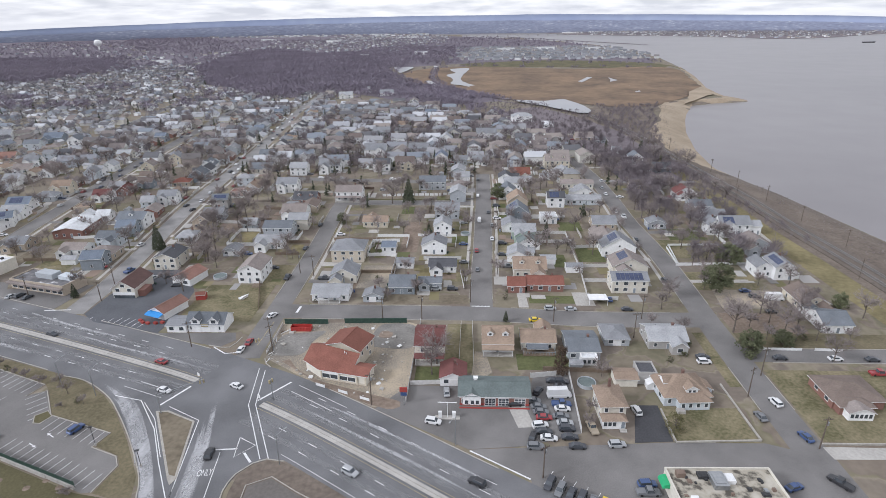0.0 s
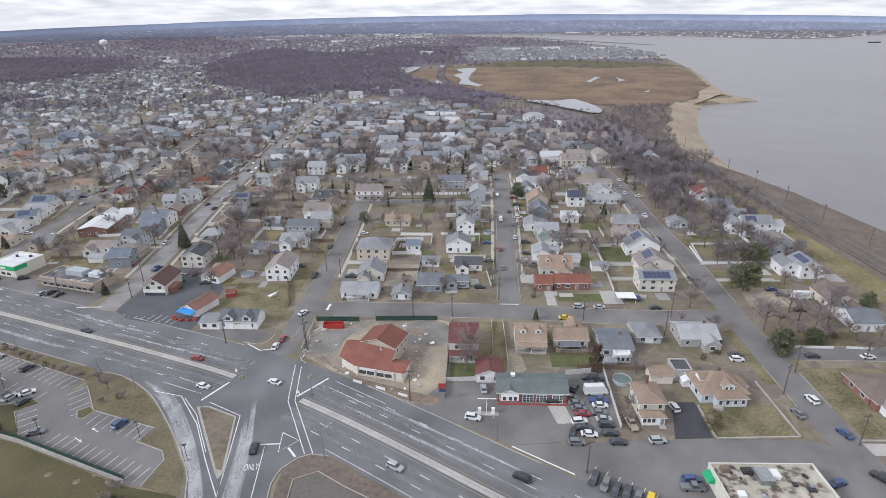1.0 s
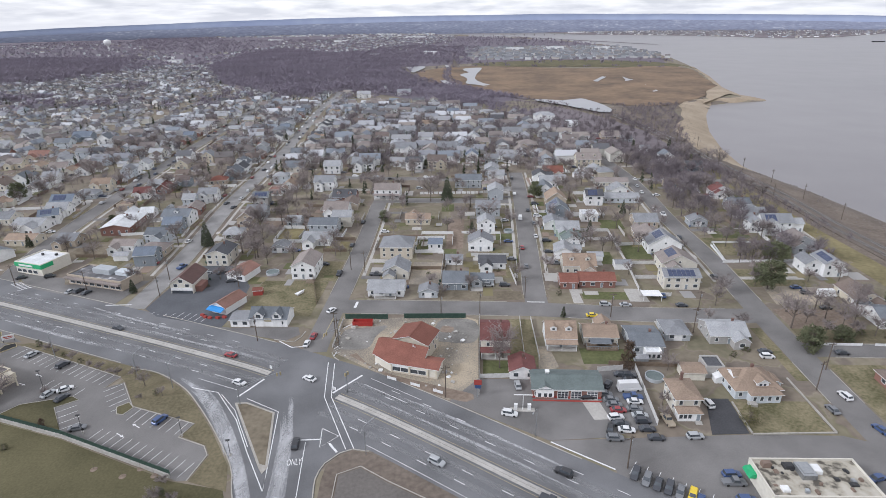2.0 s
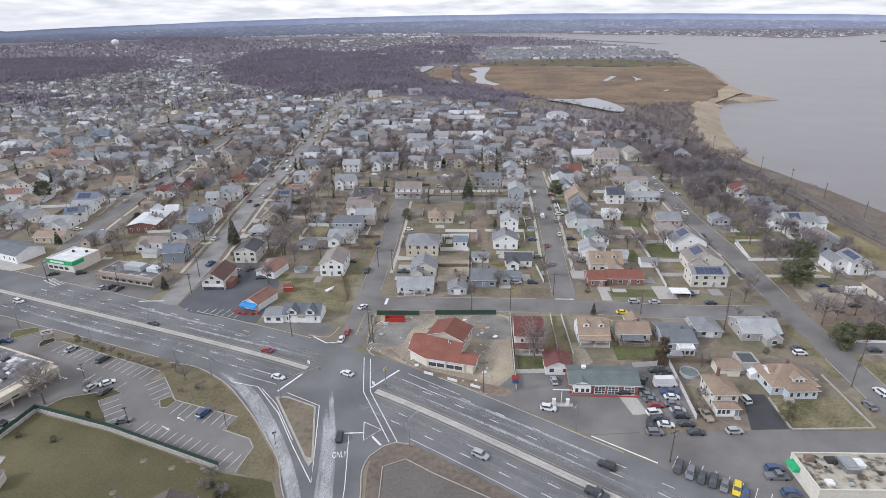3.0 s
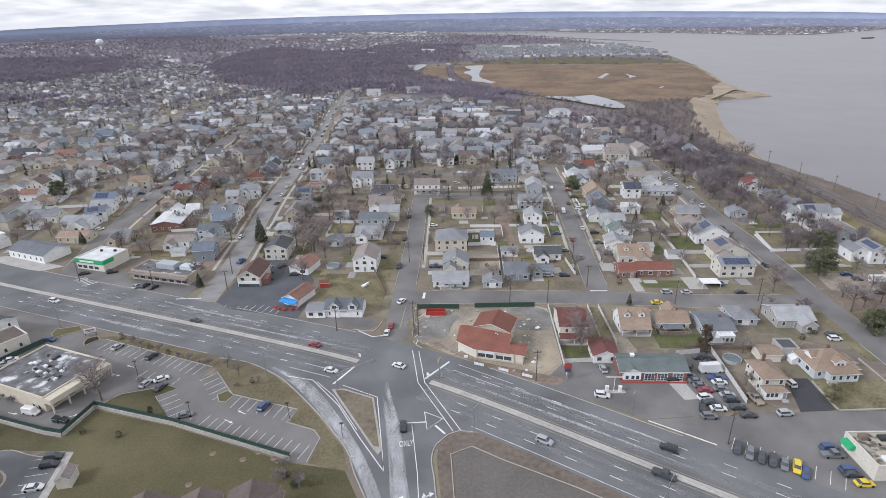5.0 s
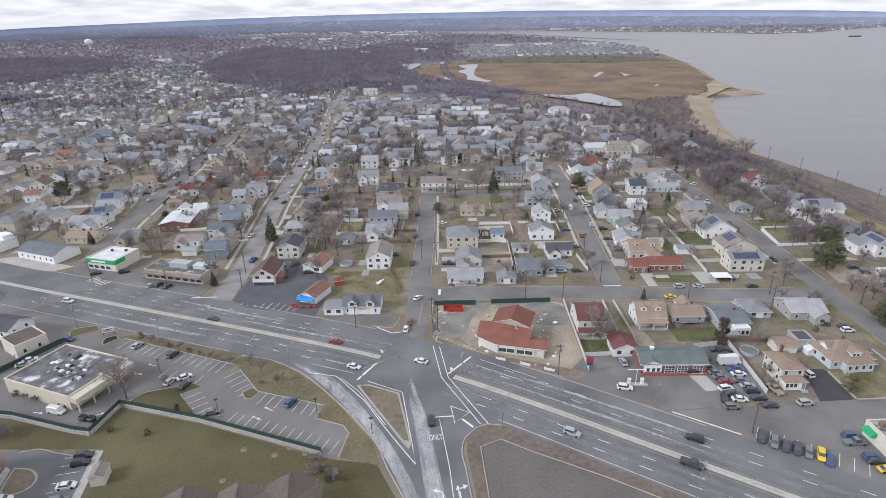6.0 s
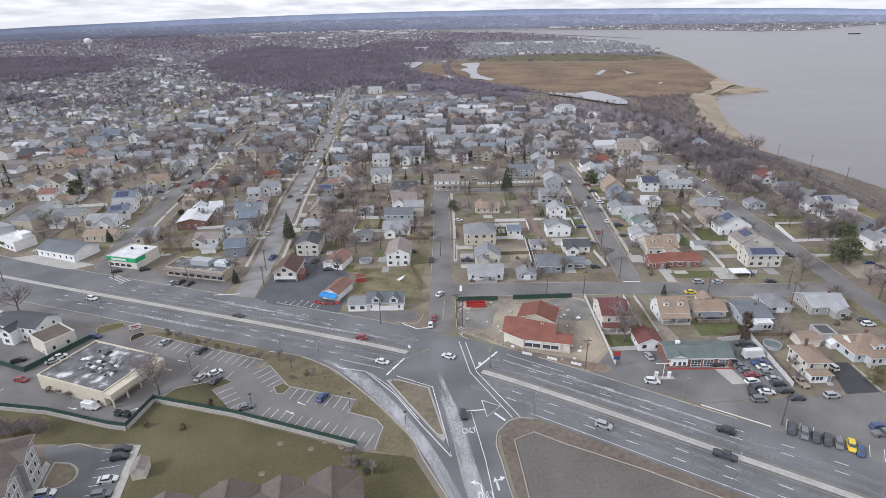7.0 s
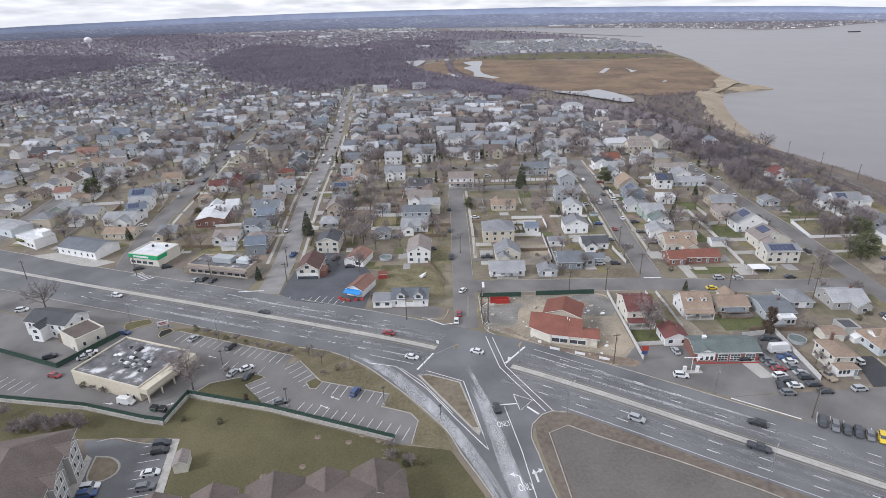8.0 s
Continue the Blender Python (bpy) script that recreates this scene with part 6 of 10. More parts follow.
TAKEN.append((-38, 145, 9))
panes(w1, [(2.3, 0.6, 0.7, 0), (4.9, 0.6, 0.7, 0), (8.1, 0.6, 0.7, 0), (10.7, 0.6, 0.7, 0)], (2.4, 1.4))
block("sign_board", w1, 1.0, 0.42, 2.3, 6.8, 0.56, 2.95, "vinyl_white", "long white sign board over windows")
block("plinth", w1, 0.6, 0.45, -0.2, 15.5, 0.57, 0.55, "siding_beige", "pale plastered base of the wall")
for u in (0.7, 6.6, 12.6, 15.3):
    block("pillar", w1, u - 0.2, 0.3, -0.1, u + 0.2, 0.58, 3.2, "siding_cream")
part("vent", Form().rod((5.6, 7.6, 5.4), (5.6, 7.6, 6.3), 0.16).rod((6.3, 7.2, 5.3), (6.3, 7.2, 6.1), 0.12), "vinyl_white", w1, "white roof vents")
for i, (x, y) in enumerate(((-44, 137.6), (-36.5, 134.6), (-29.5, 131.6))):
    f = Form()
    for k in range(5):
        f.box(-1.6, -0.04, 0.1 + 0.19 * k, 1.6, 0.04, 0.24 + 0.19 * k)
    for u in (-1.5, 1.5):
        f.box(u - 0.05, -0.06, 0, u + 0.05, 0.06, 1.15)
    thing("low_fence", x, y, 0.03, -22, "low white slatted fence panel on bare soil", "fence", data=f.mesh("low_fence", "vinyl_white"))

# the garage with a car lot
b = building("repair_garage", 7.9, 134.7, "low red-and-white repair garage with green-grey roof", "garage")
w1 = wing(b, 7.9, 134.7, 0, 19.6, 9, 3.4, "gable", "x", 0.36, "brick", "green", 0.6)
block("fascia", w1, -9.9, -4.62, 2.7, 9.9, -4.52, 3.35, "vinyl_white", "white painted fascia")
block("plinth", w1, -9.85, -4.56, -0.2, 9.85, -4.5, 0.75, "siding_red", "red painted base of the wall")
for u in (-1.2, 2.6, 7.2):
    bay = part("garage_door", Form().box(u - 1.55, -4.62, 0, u + 1.55, -4.5, 2.65), "vinyl_white", w1, "white-framed glazed garage door")
    for k in range(3):
        for q in (-1, 0, 1):
            part("pane", Form().box(u + q * 0.98 - 0.42, -4.66, 0.2 + k * 0.8, u + q * 0.98 + 0.42, -4.6, 0.85 + k * 0.8), "pane", bay)
block("red_kerb", w1, -9.9, -6.0, -0.1, 9.9, -5.4, 0.16, "siding_red", "red painted kerb before the bays")
panes(w1, [(-8, -4.57, 0.9, 0), (-5.2, -4.57, 0.9, 0)], (2.4, 1.4))
gf = gable_wall(5.2, 3.4, 3.2, 1.2, "y")
g2 = part("front_gable", gf, "siding_white", b, "small white front gable")
for u in (-1.5, 0.2, 1.6):
    put("window", WINDOWS[(0.9, 1.3)], g2, u, -1.7, 0.7)
block("brick_base", g2, -2.62, -1.78, -0.2, 2.62, -1.7, 0.6, "siding_brick", "red brick base")
g2.matrix_basis = pose(-6.4, -3.2, 0)
g3 = part("front_gable_roof", gable_roof(5.2, 3.4, 3.2, 1.2, "y", 0.25, 0.12), "roof_green", b)
g3.matrix_basis = pose(-6.4, -3.2, 0)
part("roof_vent", Form().box(-5.8, 0.4, 4.8, -4.8, 1.4, 5.7).box(-5.95, 0.25, 5.7, -4.65, 1.55, 5.85), "vinyl_white", b, "white boxy roof vent")
b = building("pump_island", -5.2, 124.6, "fuel pumps with a white lamp on a concrete island", "fuel pump")
part("island", Form().box(-3.4, -0.8, 0, 3.4, 0.8, 0.2), "concrete", b)
for u in (-2.0, 1.8):
    part("pump", Form().box(u - 0.45, -0.3, 0.2, u + 0.45, 0.3, 1.9).box(u - 0.5, -0.35, 1.9, u + 0.5, 0.35, 2.1), "vinyl_white", b, "white fuel pump")
part("lamp_post", Form().rod((0, 0, 0.2), (0, 0, 5.2), 0.09).box(-2.6, -0.12, 5.1, 2.6, 0.12, 5.25), "vinyl_white", b, "white post with two lamp arms")

# white house on the main road with two front gables
b = building("house", -96.2, 172, "white house with dark roof and two front gables", "house")
w1 = wing(b, -92.9, 172.4, 0, 13.6, 8.4, 3.1, "gable", "x", 0.62, "white", "slate")
panes(w1, [(-5, -4.2, 1, 0), (-2.6, -4.2, 1, 0), (2.4, -4.2, 1, 0), (5, -4.2, 1, 0)])
w2 = wing(b, -103.2, 171.2, 0, 7, 7, 2.7, "gable", "x", 0.25, "white", "grey")
panes(w2, [(-1.8, -3.5, 0.9, 0), (1.8, -3.5, 0.9, 0)], (1.6, 1.3))
for x in (-96.2, -89.6):
    w3 = wing(b, x, 170.2, 0, 3.2, 4.2, 4.5, "gable", "y", 0.95, "white", "slate", 0.25)
    panes(w3, [(0, -2.1, 3.6, 0)], (1.6, 1.3))
block("sign", w1, -1.3, -4.45, 2.2, 1.2, -4.25, 3.3, "road_yellow", "yellow sign board on the wall")
b = building("shop", -137.2, 200, "white-fronted shop with steep dark brown roof", "shop")
w1 = wing(b, -137.2, 200, 0, 9.2, 13.6, 4.6, "gable", "y", 0.62, "ivory", "umber", 0.5)
panes(w1, [(-2.4, -6.8, 3.0, 0), (2.4, -6.8, 3.0, 0)], (1.6, 1.3))
panes(w1, [(0, -6.8, 4.9, 0)], (1.6, 1.3))
block("sign_board", w1, -4.5, -7.0, 1.5, 4.5, -6.82, 2.7, "vinyl_white", "white sign board across the shop front")
block("shop_front", w1, -4.3, -6.9, 0, 4.3, -6.82, 1.5, "pane", "dark glazed shop front")
block("side_room", w1, 4.62, -5, -0.3, 7.2, 1, 2.8, "siding_brick", "low brick side room")
b = building("shop", -113.2, 183.2, "small white shop with red-brown roof and blue awning", "shop")
w1 = wing(b, -113.2, 182.6, -20, 6.8, 11.4, 3.0, "gable", "y", 0.5, "white", "clay", 0.5)
part("awning", Form().hexa([(-3.6, -8.4, 2.3), (3.6, -8.4, 2.3), (3.6, -5.75, 2.9), (-3.6, -5.75, 2.9)], [(-3.6, -8.4, 2.5), (3.6, -8.4, 2.5), (3.6, -5.75, 3.1), (-3.6, -5.75, 3.1)]), "awning_blue", w1, "bright blue awning")
for u, v in ((-4.6, -9.4), (-2.6, -10.2), (-0.4, -10.0), (2.2, -8.9), (4.2, -7.6)):
    c = block("crate", w1, u - 0.7, v - 0.5, 0.03, u + 0.7, v + 0.5, 0.8, "siding_red", "red goods crate before the shop")
b = building("shop", -118.4, 210.4, "white shed-like building with brown-red roof", "shop")
w1 = wing(b, -118.4, 210.6, -15, 9, 11, 3.1, "gable", "y", 0.42, "white", "clay")
panes(w1, [(2, -5.5, 0.9, 0)], (2.4, 1.4))
b = building("store", -212.6, 217, "convenience store with green fascia and white roof", "shop")
w1 = wing(b, -212.8, 216.8, -15, 15.4, 14, 4.9, "flat", "x", 0, "ivory", "white")
block("fascia", w1, -7.8, -7.35, 3.2, 7.8, -7.06, 5.0, "fascia_green", "broad green fascia")
block("fascia", w1, 7.75, -7.35, 3.2, 8.0, -1.5, 5.0, "fascia_green", "green fascia return")
block("sign", w1, -5, -7.5, 3.7, 3, -7.37, 4.5, "vinyl_white", "pale lettering bar on the fascia")
panes(w1, [(-6, -7.02, 0.6, 0), (-3, -7.02, 0.6, 0), (0.2, -7.02, 0.6, 0), (3.4, -7.02, 0.6, 0)], (2.4, 1.4))
block("stack", w1, -3, 2, 4.9, -2.2, 2.8, 5.9, "dark_metal")
block("stack", w1, 3, 3.6, 4.9, 4.0, 4.6, 5.7, "dark_metal")
b = building("store", -250, 228, "long low white building with dark slate roof", "shop")
w1 = wing(b, -249.4, 226.6, -20, 24, 13, 3.6, "gable", "x", 0.36, "white", "slate", 0.5)
panes(w1, [(-9, -6.5, 1, 0), (-5, -6.5, 1, 0), (-1, -6.5, 1, 0), (3, -6.5, 1, 0), (7, -6.5, 1, 0), (10, -6.5, 1, 0)])
b = building("shop_row", -176, 204, "long low shop row with brownish flat roof", "shop")
w1 = wing(b, -175.8, 203.4, -14.2, 28.6, 11, 4.0, "flat", "x", 0, "tan", "patchy")
block("canopy", w1, -14.6, -7.4, 2.9, 14.6, -5.56, 3.6, "roof_taupe", "shop-front canopy")
panes(w1, [(u, -5.52, 0.7, 0) for u in (-12, -8.6, -5, -1.5, 2.2, 6, 9.5, 12.4)], (2.4, 1.4))
block("roof_shed", w1, -5, -1, 4.0, 4, 3.5, 6.2, "siding_grey", "pale box on the roof")
block("roof_shed", w1, 6, 0, 4.0, 12, 4, 5.6, "siding_pale_blue", "pale box on the roof")
b = building("store", -283, 238, "small white flat-roofed store with yellow-green awning", "shop")
w1 = wing(b, -282, 237.6, -28, 16, 10, 4.4, "flat", "x", 0, "white", "white")
block("upper_room", w1, 0, 0, 4.4, 6.5, 4.5, 6.6, "siding_white")
block("awning", w1, -6.5, -6.2, 2.4, -1, -5.06, 3.2, "lawn_green", "yellow-green awning")
panes(w1, [(2, -5.02, 0.8, 0), (5.5, -5.02, 0.8, 0)], (1.6, 1.3))
b = building("store", -304, 252, "pale blue low building with grey roof", "shop")
w1 = wing(b, -306, 253, -24, 20, 11, 4.0, "gable", "x", 0.2, "pale_blue", "pale")
panes(w1, [(-6, -5.5, 1, 0), (-1, -5.5, 1, 0), (5, -5.5, 1, 0)], (1.6, 1.3))

# flat-roofed block by the yard
b = building("commercial_block", 58.5, 97.8, "low cream block with stained flat roof", "building")
w1 = wing(b, 58.5, 97.6, 1.5, 24, 11.6, 4.2, "flat", "x", 0, "ivory", "stained")
for u, v, a, c, hh, m in ((-1.5, 1.5, 1.6, 2.2, 1.3, "steel"), (1.2, 2.2, 1.1, 1.2, 1.0, "vinyl_white"), (-4.2, 3.4, 1.2, 0.9, 0.7, "dark_metal"), (4.6, -0.5, 0.5, 0.5, 0.4, "dark_metal"), (7.5, -2, 0.9, 0.6, 0.35, "dark_metal"), (-8.5, -3.5, 0.8, 0.8, 0.6, "vinyl_white"), (-9.2, 3.6, 1.0, 0.7, 1.2, "siding_brown")):
    part("roof_unit", Form().box(u - a, v - c, 4.2, u + a, v + c, 4.2 + hh).box(u - a * 0.7, v - c * 0.7, 4.2 + hh, u + a * 0.7, v + c * 0.7, 4.3 + hh), m, w1)
part("awning", Form().hexa([(-13.7, 1.4, 2.5), (-12.05, 1.4, 2.5), (-12.05, 4.9, 2.5), (-13.7, 4.9, 2.5)], [(-13.3, 1.5, 3.3), (-12.05, 1.5, 3.6), (-12.05, 4.8, 3.6), (-13.3, 4.8, 3.3)]), "fascia_green", w1, "bright green awning")
r = random.Random(14)
for i in range(22):
    u, v, a, c, hh = r.uniform(-10, 11), r.uniform(-4.6, 4.6), r.uniform(0.2, 0.6), r.uniform(0.2, 0.6), r.uniform(0.15, 0.6)
    part("roof_unit", Form().box(u - a, v - c, 4.2, u + a, v + c, 4.2 + hh).box(u - a * 0.6, v - c * 0.6, 4.2 + hh, u + a * 0.6, v + c * 0.6, 4.27 + hh), r.choice(("steel", "dark_metal", "siding_brown", "siding_grey")), w1)
# flat-roofed block by the car park
b = building("commercial_block", -176, 128, "low cream block with cluttered flat roof", "building")
w1 = wing(b, -176.2, 127.6, -19.5, 26.5, 20, 4.6, "flat", "x", 0, "cream", "patchy")
block("overhang", w1, 13.3, -10, 3.0, 16.2, 9.5, 4.7, "siding_cream", "roofed overhang along the side")
for v in (-9.6, -4.9, -0.2, 4.5, 9.1):
    block("pillar", w1, 15.7, v - 0.2, 0, 16.1, v + 0.2, 3.0, "siding_cream")
r = random.Random(3)
for i in range(34):
    u, v = r.uniform(-8, 9), r.gauss(0, 3.2)
    a, c, hh = r.uniform(0.25, 0.9), r.uniform(0.25, 0.7), r.uniform(0.15, 0.6)
    part("roof_unit", Form().box(u - a, v - c, 4.6, u + a, v + c, 4.6 + hh).box(u - a * 0.6, v - c * 0.6, 4.6 + hh, u + a * 0.6, v + c * 0.6, 4.7 + hh), r.choice(("steel", "siding_grey", "vinyl_white", "dark_metal")), w1)
panes(w1, [(8.2, -10, 0.4, 0), (10.6, -10, 0.4, 0)], (0.9, 1.3))
panes(w1, [(13.25, v, 0.8, 90) for v in (-7, -2.5, 2, 6.5)], (2.4, 1.4))
# office villa beside it
b = building("office_house", -213, 152, "pale two-storey office house with dark roof", "building")
w1 = wing(b, -217.5, 155, -12, 17, 10, 5.4, "gable", "x", 0.42, "white", "dark")
panes(w1, [(u, -5, z, 0) for u in (-6.5, -3.5, 3, 6) for z in (1, 3.6)] + [(8.5, v, z, 90) for v in (-2.5, 2) for z in (1, 3.6)])
w2 = wing(b, -219.6, 149.6, -12, 4.4, 5, 5.2, "gable", "y", 0.6, "white", "dark")
panes(w2, [(0, -2.5, 3.4, 0), (0, -2.5, 1, 0)], (1.6, 1.3))
w3 = wing(b, -203.4, 146.6, -32, 10.5, 9.5, 4.8, "flat", "x", 0, "ivory", "plum")
panes(w3, [(5.25, -2.4, 1.6, 90), (5.25, 2, 1.6, 90), (2.6, -4.75, 0.2, 0)], (0.9, 1.3))
part("stair", Form().hexa([(-1, -0.6, 0), (5, -0.6, 0), (5, 0.6, 0), (-1, 0.6, 0)], [(-1, -0.6, 3.2), (4.9, -0.6, 0.1), (4.9, 0.6, 0.1), (-1, 0.6, 3.2)]), "timber", b, "outside wooden stair").matrix_basis = pose(2.0, -5.5, 0, 0, 0, -20)
# the inn with gabled storeys
b = building("inn", -178, 76, "three-storey grey inn with brown hipped roof", "inn")
w1 = wing(b, -175, 73, 16, 18, 34, 8.6, "hip", "y", 0.5, "stone", "plum", 0.7)
for v in (-12, -7, -2, 3, 8, 13):
    panes(w1, [(9, v, z, 90) for z in (0.9, 3.7, 6.5)])
for v in (-9.5, 0.5, 10.5):
    lx, ly = (pose(0, 0, 0, 0, 0, 16) @ Vector((8.4, v, 0))).xy
    w2 = wing(b, -175 + lx, 73 + ly, 16, 4.2, 5.6, 8.3, "gable", "x", 0.55, "stone", "plum", 0.35)
    panes(w2, [(2.1, v2, z, 90) for z in (0.9, 3.7, 6.3) for v2 in (-1.3, 1.3)])
    for z in (3.0, 5.8, 8.2):
        block("trim", w2, 2.1, -2.85, z, 2.18, 2.85, z + 0.2, "vinyl_white", "white trim board")
    for v2 in (-2.8, 2.7):
        block("trim", w2, 2.1, v2, 0, 2.17, v2 + 0.12, 8.2, "vinyl_white", "white corner board")
b = building("inn", -112, 62, "long building with wide brown multi-gabled roof", "inn")
w1 = wing(b, -116.5, 64.5, 11, 60, 20, 6.0, "hip", "x", 0.40, "stone", "plum", 0.7)
for u, s in ((-23, 9), (-11, 9), (2, 12), (13, 8), (24, 10)):
    lx, ly = (pose(0, 0, 0, 0, 0, 11) @ Vector((u, 7.5, 0))).xy
    w2 = wing(b, -116.5 + lx, 64.5 + ly, 11, s, 9, 6.1, "gable", "y", 0.5, "stone", "plum", 0.6)
    panes(w2, [(-1.5, 4.5, 3.6, 180), (1.5, 4.5, 3.6, 180)])
# brown-roofed house with a sun room
b = building("house", 108, 137, "brick house with brown roof and white sun room", "house")
w1 = wing(b, 108.6, 137.4, 0, 14, 11.5, 2.8, "hip", "x", 0.36, "brick", "brown", 0.6)
w3 = wing(b, 106.6, 131.6, 0, 9, 5, 2.7, "hip", "x", 0.36, "brick", "brown", 0.5)
panes(w1, [(-7, -3, 1, -90), (-7, 2, 1, -90), (-5.4, -5.75, 1, 0)], (1.6, 1.3))
w2 = wing(b, 106.4, 128.4, 0, 6.6, 3.4, 2.5, "gable", "y", 0.4, "white", "taupe", 0.4)
panes(w2, [(-2.4, -1.7, 0.8, 0), (-1.2, -1.7, 0.8, 0), (0.0, -1.7, 0.8, 0), (1.2, -1.7, 0.8, 0), (2.4, -1.7, 0.8, 0)])
# bungalow with hipped tan roofs and dormers
b = building("house", 62, 136.6, "pale blue bungalow with tan hipped roof and dormers", "house")
w1 = wing(b, 61.8, 137.2, 4, 13, 10.5, 3.1, "hip", "x", 0.72, "pale_blue", "tan", 0.6)
panes(w1, [(-5, -5.25, 1, 0), (5.4, -5.25, 1, 0)])
panes(w1, [(-6.5, -2, 1, -90), (-6.5, 2, 1, -90), (6.5, 0, 1, 90)], (1.6, 1.3))
w2 = wing(b, 63.4, 131.6, 4, 8.6, 3.4, 2.9, "hip", "x", 0.6, "pale_blue", "tan", 0.5)
panes(w2, [(-3.2, -1.7, 0.9, 0), (-1.2, -1.7, 0.9, 0), (1.0, -1.7, 0.9, 0), (3.2, -1.7, 0.9, 0)])
w3 = wing(b, 63.2, 134.4, 4, 3.4, 3.6, 5.0, "gable", "y", 0.6, "white", "tan", 0.35)
panes(w3, [(-0.6, -1.8, 3.9, 0), (0.6, -1.8, 3.9, 0)], (0.8, 0.8))
wing(b, 58.6, 137.4, 4, 4.5, 3.2, 5.0, "gable", "x", 0.6, "white", "tan", 0.35)
wing(b, 68.6, 137.8, 4, 3.2, 4.2, 2.8, "gable", "y", 0.5, "pale_blue", "tan", 0.35)
block("chimney", b, -0.1, 1.2, 4, 0.6, 1.9, 7.7, "chimney_brick")
block("front_steps", b, -3.6, -8.6, 0, -1.4, -6.9, 0.9, "concrete")
b = building("tarpaulin_shed", 54.9, 141.4, "white tarpaulin shelter beside the house", "shed")
part("cover", gable_roof(3.6, 5.0, 1.6, 1.0, "y", 0.1, 0.1), "vinyl_white", b)
part("frame", gable_wall(3.5, 4.9, 1.6, 0.95, "y"), "vinyl_white", b)
# two-storey house with an enclosed porch
b = building("house", 39.2, 129, "ivory two-storey house with tan hipped roof", "house")
w1 = wing(b, 39.5, 128.6, 2, 6.6, 9.0, 5.3, "hip", "y", 0.42, "ivory", "tan", 0.6)
panes(w1, [(-2.0, -4.5, 3.4, 0), (2.0, -4.5, 3.4, 0)] + [(s * 3.3, v, z, s * 90) for s in (-1, 1) for v in (-3, 0.5, 3.4) for z in (1.1, 3.6)])
w2 = wing(b, 39.4, 122.75, 2, 6.0, 2.7, 2.7, "hip", "x", 0.7, "white", "tan", 0.45)
panes(w2, [(-2.4, -1.35, 0.95, 0), (-1.2, -1.35, 0.95, 0), (0.0, -1.35, 0.95, 0)])
put("door", DOOR, w2, 2.3, -1.35, 0.3)
block("chimney", b, 0.4, 2.6, 5, 1.1, 3.3, 8.6, "chimney_brick")
part("front_steps", Form().box(1.6, -9.0, -0.1, 3.4, -7.95, 0.2).box(1.6, -8.6, -0.1, 3.4, -7.95, 0.4), "concrete", b)
# white double-gabled house with solar panels
b = house(130.6, 220.2, 8.2, 11.0, 5.6, "gable", "y", 0.55, "white", "grey", solar=5, ell=False, label="white double-gabled house with dark solar panels")
w2 = wing(b, 123.4, 221.6, 0, 6.8, 9.0, 4.6, "gable", "y", 0.6, "white", "grey")
panes(w2, [(-1.6, -4.5, 1.0, 0), (1.6, -4.5, 1.0, 0), (0, -4.5, 3.4, 0), (-3.4, 0, 1, -90)])
part("solar_panel", Form().slab([(-3.0, -3.6, 4.98), (-0.4, -3.6, 6.52), (-0.4, 0.6, 6.52), (-3.0, 0.6, 4.98)], 0.06), "solar", w2)
block("side_porch", b, 4.12, -4.4, -0.2, 6.6, 1.6, 2.5, "siding_white", "low white side porch")
# outbuildings
b = building("garage", 47.4, 143, "low garage with tan roof behind the house", "garage")
w1 = wing(b, 47.4, 143, 0, 6.5, 5.5, 2.6, "gable", "x", 0.25, "ivory", "tan")
b = building("annexe", 53.6, 145, "grey annexe with flat black roof", "building")
w1 = wing(b, 53.8, 144.6, 0, 5.4, 6.0, 3.8, "flat", "x", 0, "stone", "dark")
panes(w1, [(1, -3.0, 1.9, 0)])
b = building("porch_room", 38.6, 152.6, "white glazed porch room behind the house", "porch")
w1 = wing(b, 38.6, 152.6, 0, 5, 3.2, 2.5, "flat", "x", 0, "white", "white")
panes(w1, [(-1.5, -1.6, 0.7, 0), (0, -1.6, 0.7, 0), (1.5, -1.6, 0.7, 0)])
b = building("carport", 50, 193.6, "white flat-roofed carport beside the street", "carport")
part("roof", Form().box(-3.6, -2.4, 2.3, 3.6, 2.6, 2.48), "vinyl_white", b)
for u, v in ((-3.4, -2.2), (3.4, -2.2), (-3.4, 2.4), (3.4, 2.4)):
    part("post", Form().box(u - 0.07, v - 0.07, 0, u + 0.07, v + 0.07, 2.3), "vinyl_white", b)
part("back_wall", Form().box(-3.5, 2.42, 0, 3.5, 2.52, 2.3), "fence_pale", b)
b = building("shed", 34.2, 149.6, "small pale metal garden shed", "shed")
wing(b, 34.2, 149.6, 0, 4, 2.6, 2.0, "gable", "x", 0.3, "grey", "pale", 0.15)
b = building("shed", -106, 193.8, "small red garden shed on dry grass", "shed")
wing(b, -106, 193.8, 10, 3.6, 3, 2.1, "gable", "x", 0.5, "red", "rust", 0.2)
b = building("shed", -143.9, 88.2, "small shed with brown roof beside the walk", "shed")
wing(b, -143.9, 88.4, 12, 3.2, 4.4, 2.6, "gable", "y", 0.6, "ivory", "taupe", 0.2)
b = building("shed", 45.8, 222.6, "white garden shed with grey roof", "shed")
wing(b, 45.8, 222.6, 0, 7, 5, 2.5, "gable", "x", 0.4, "white", "grey", 0.2)


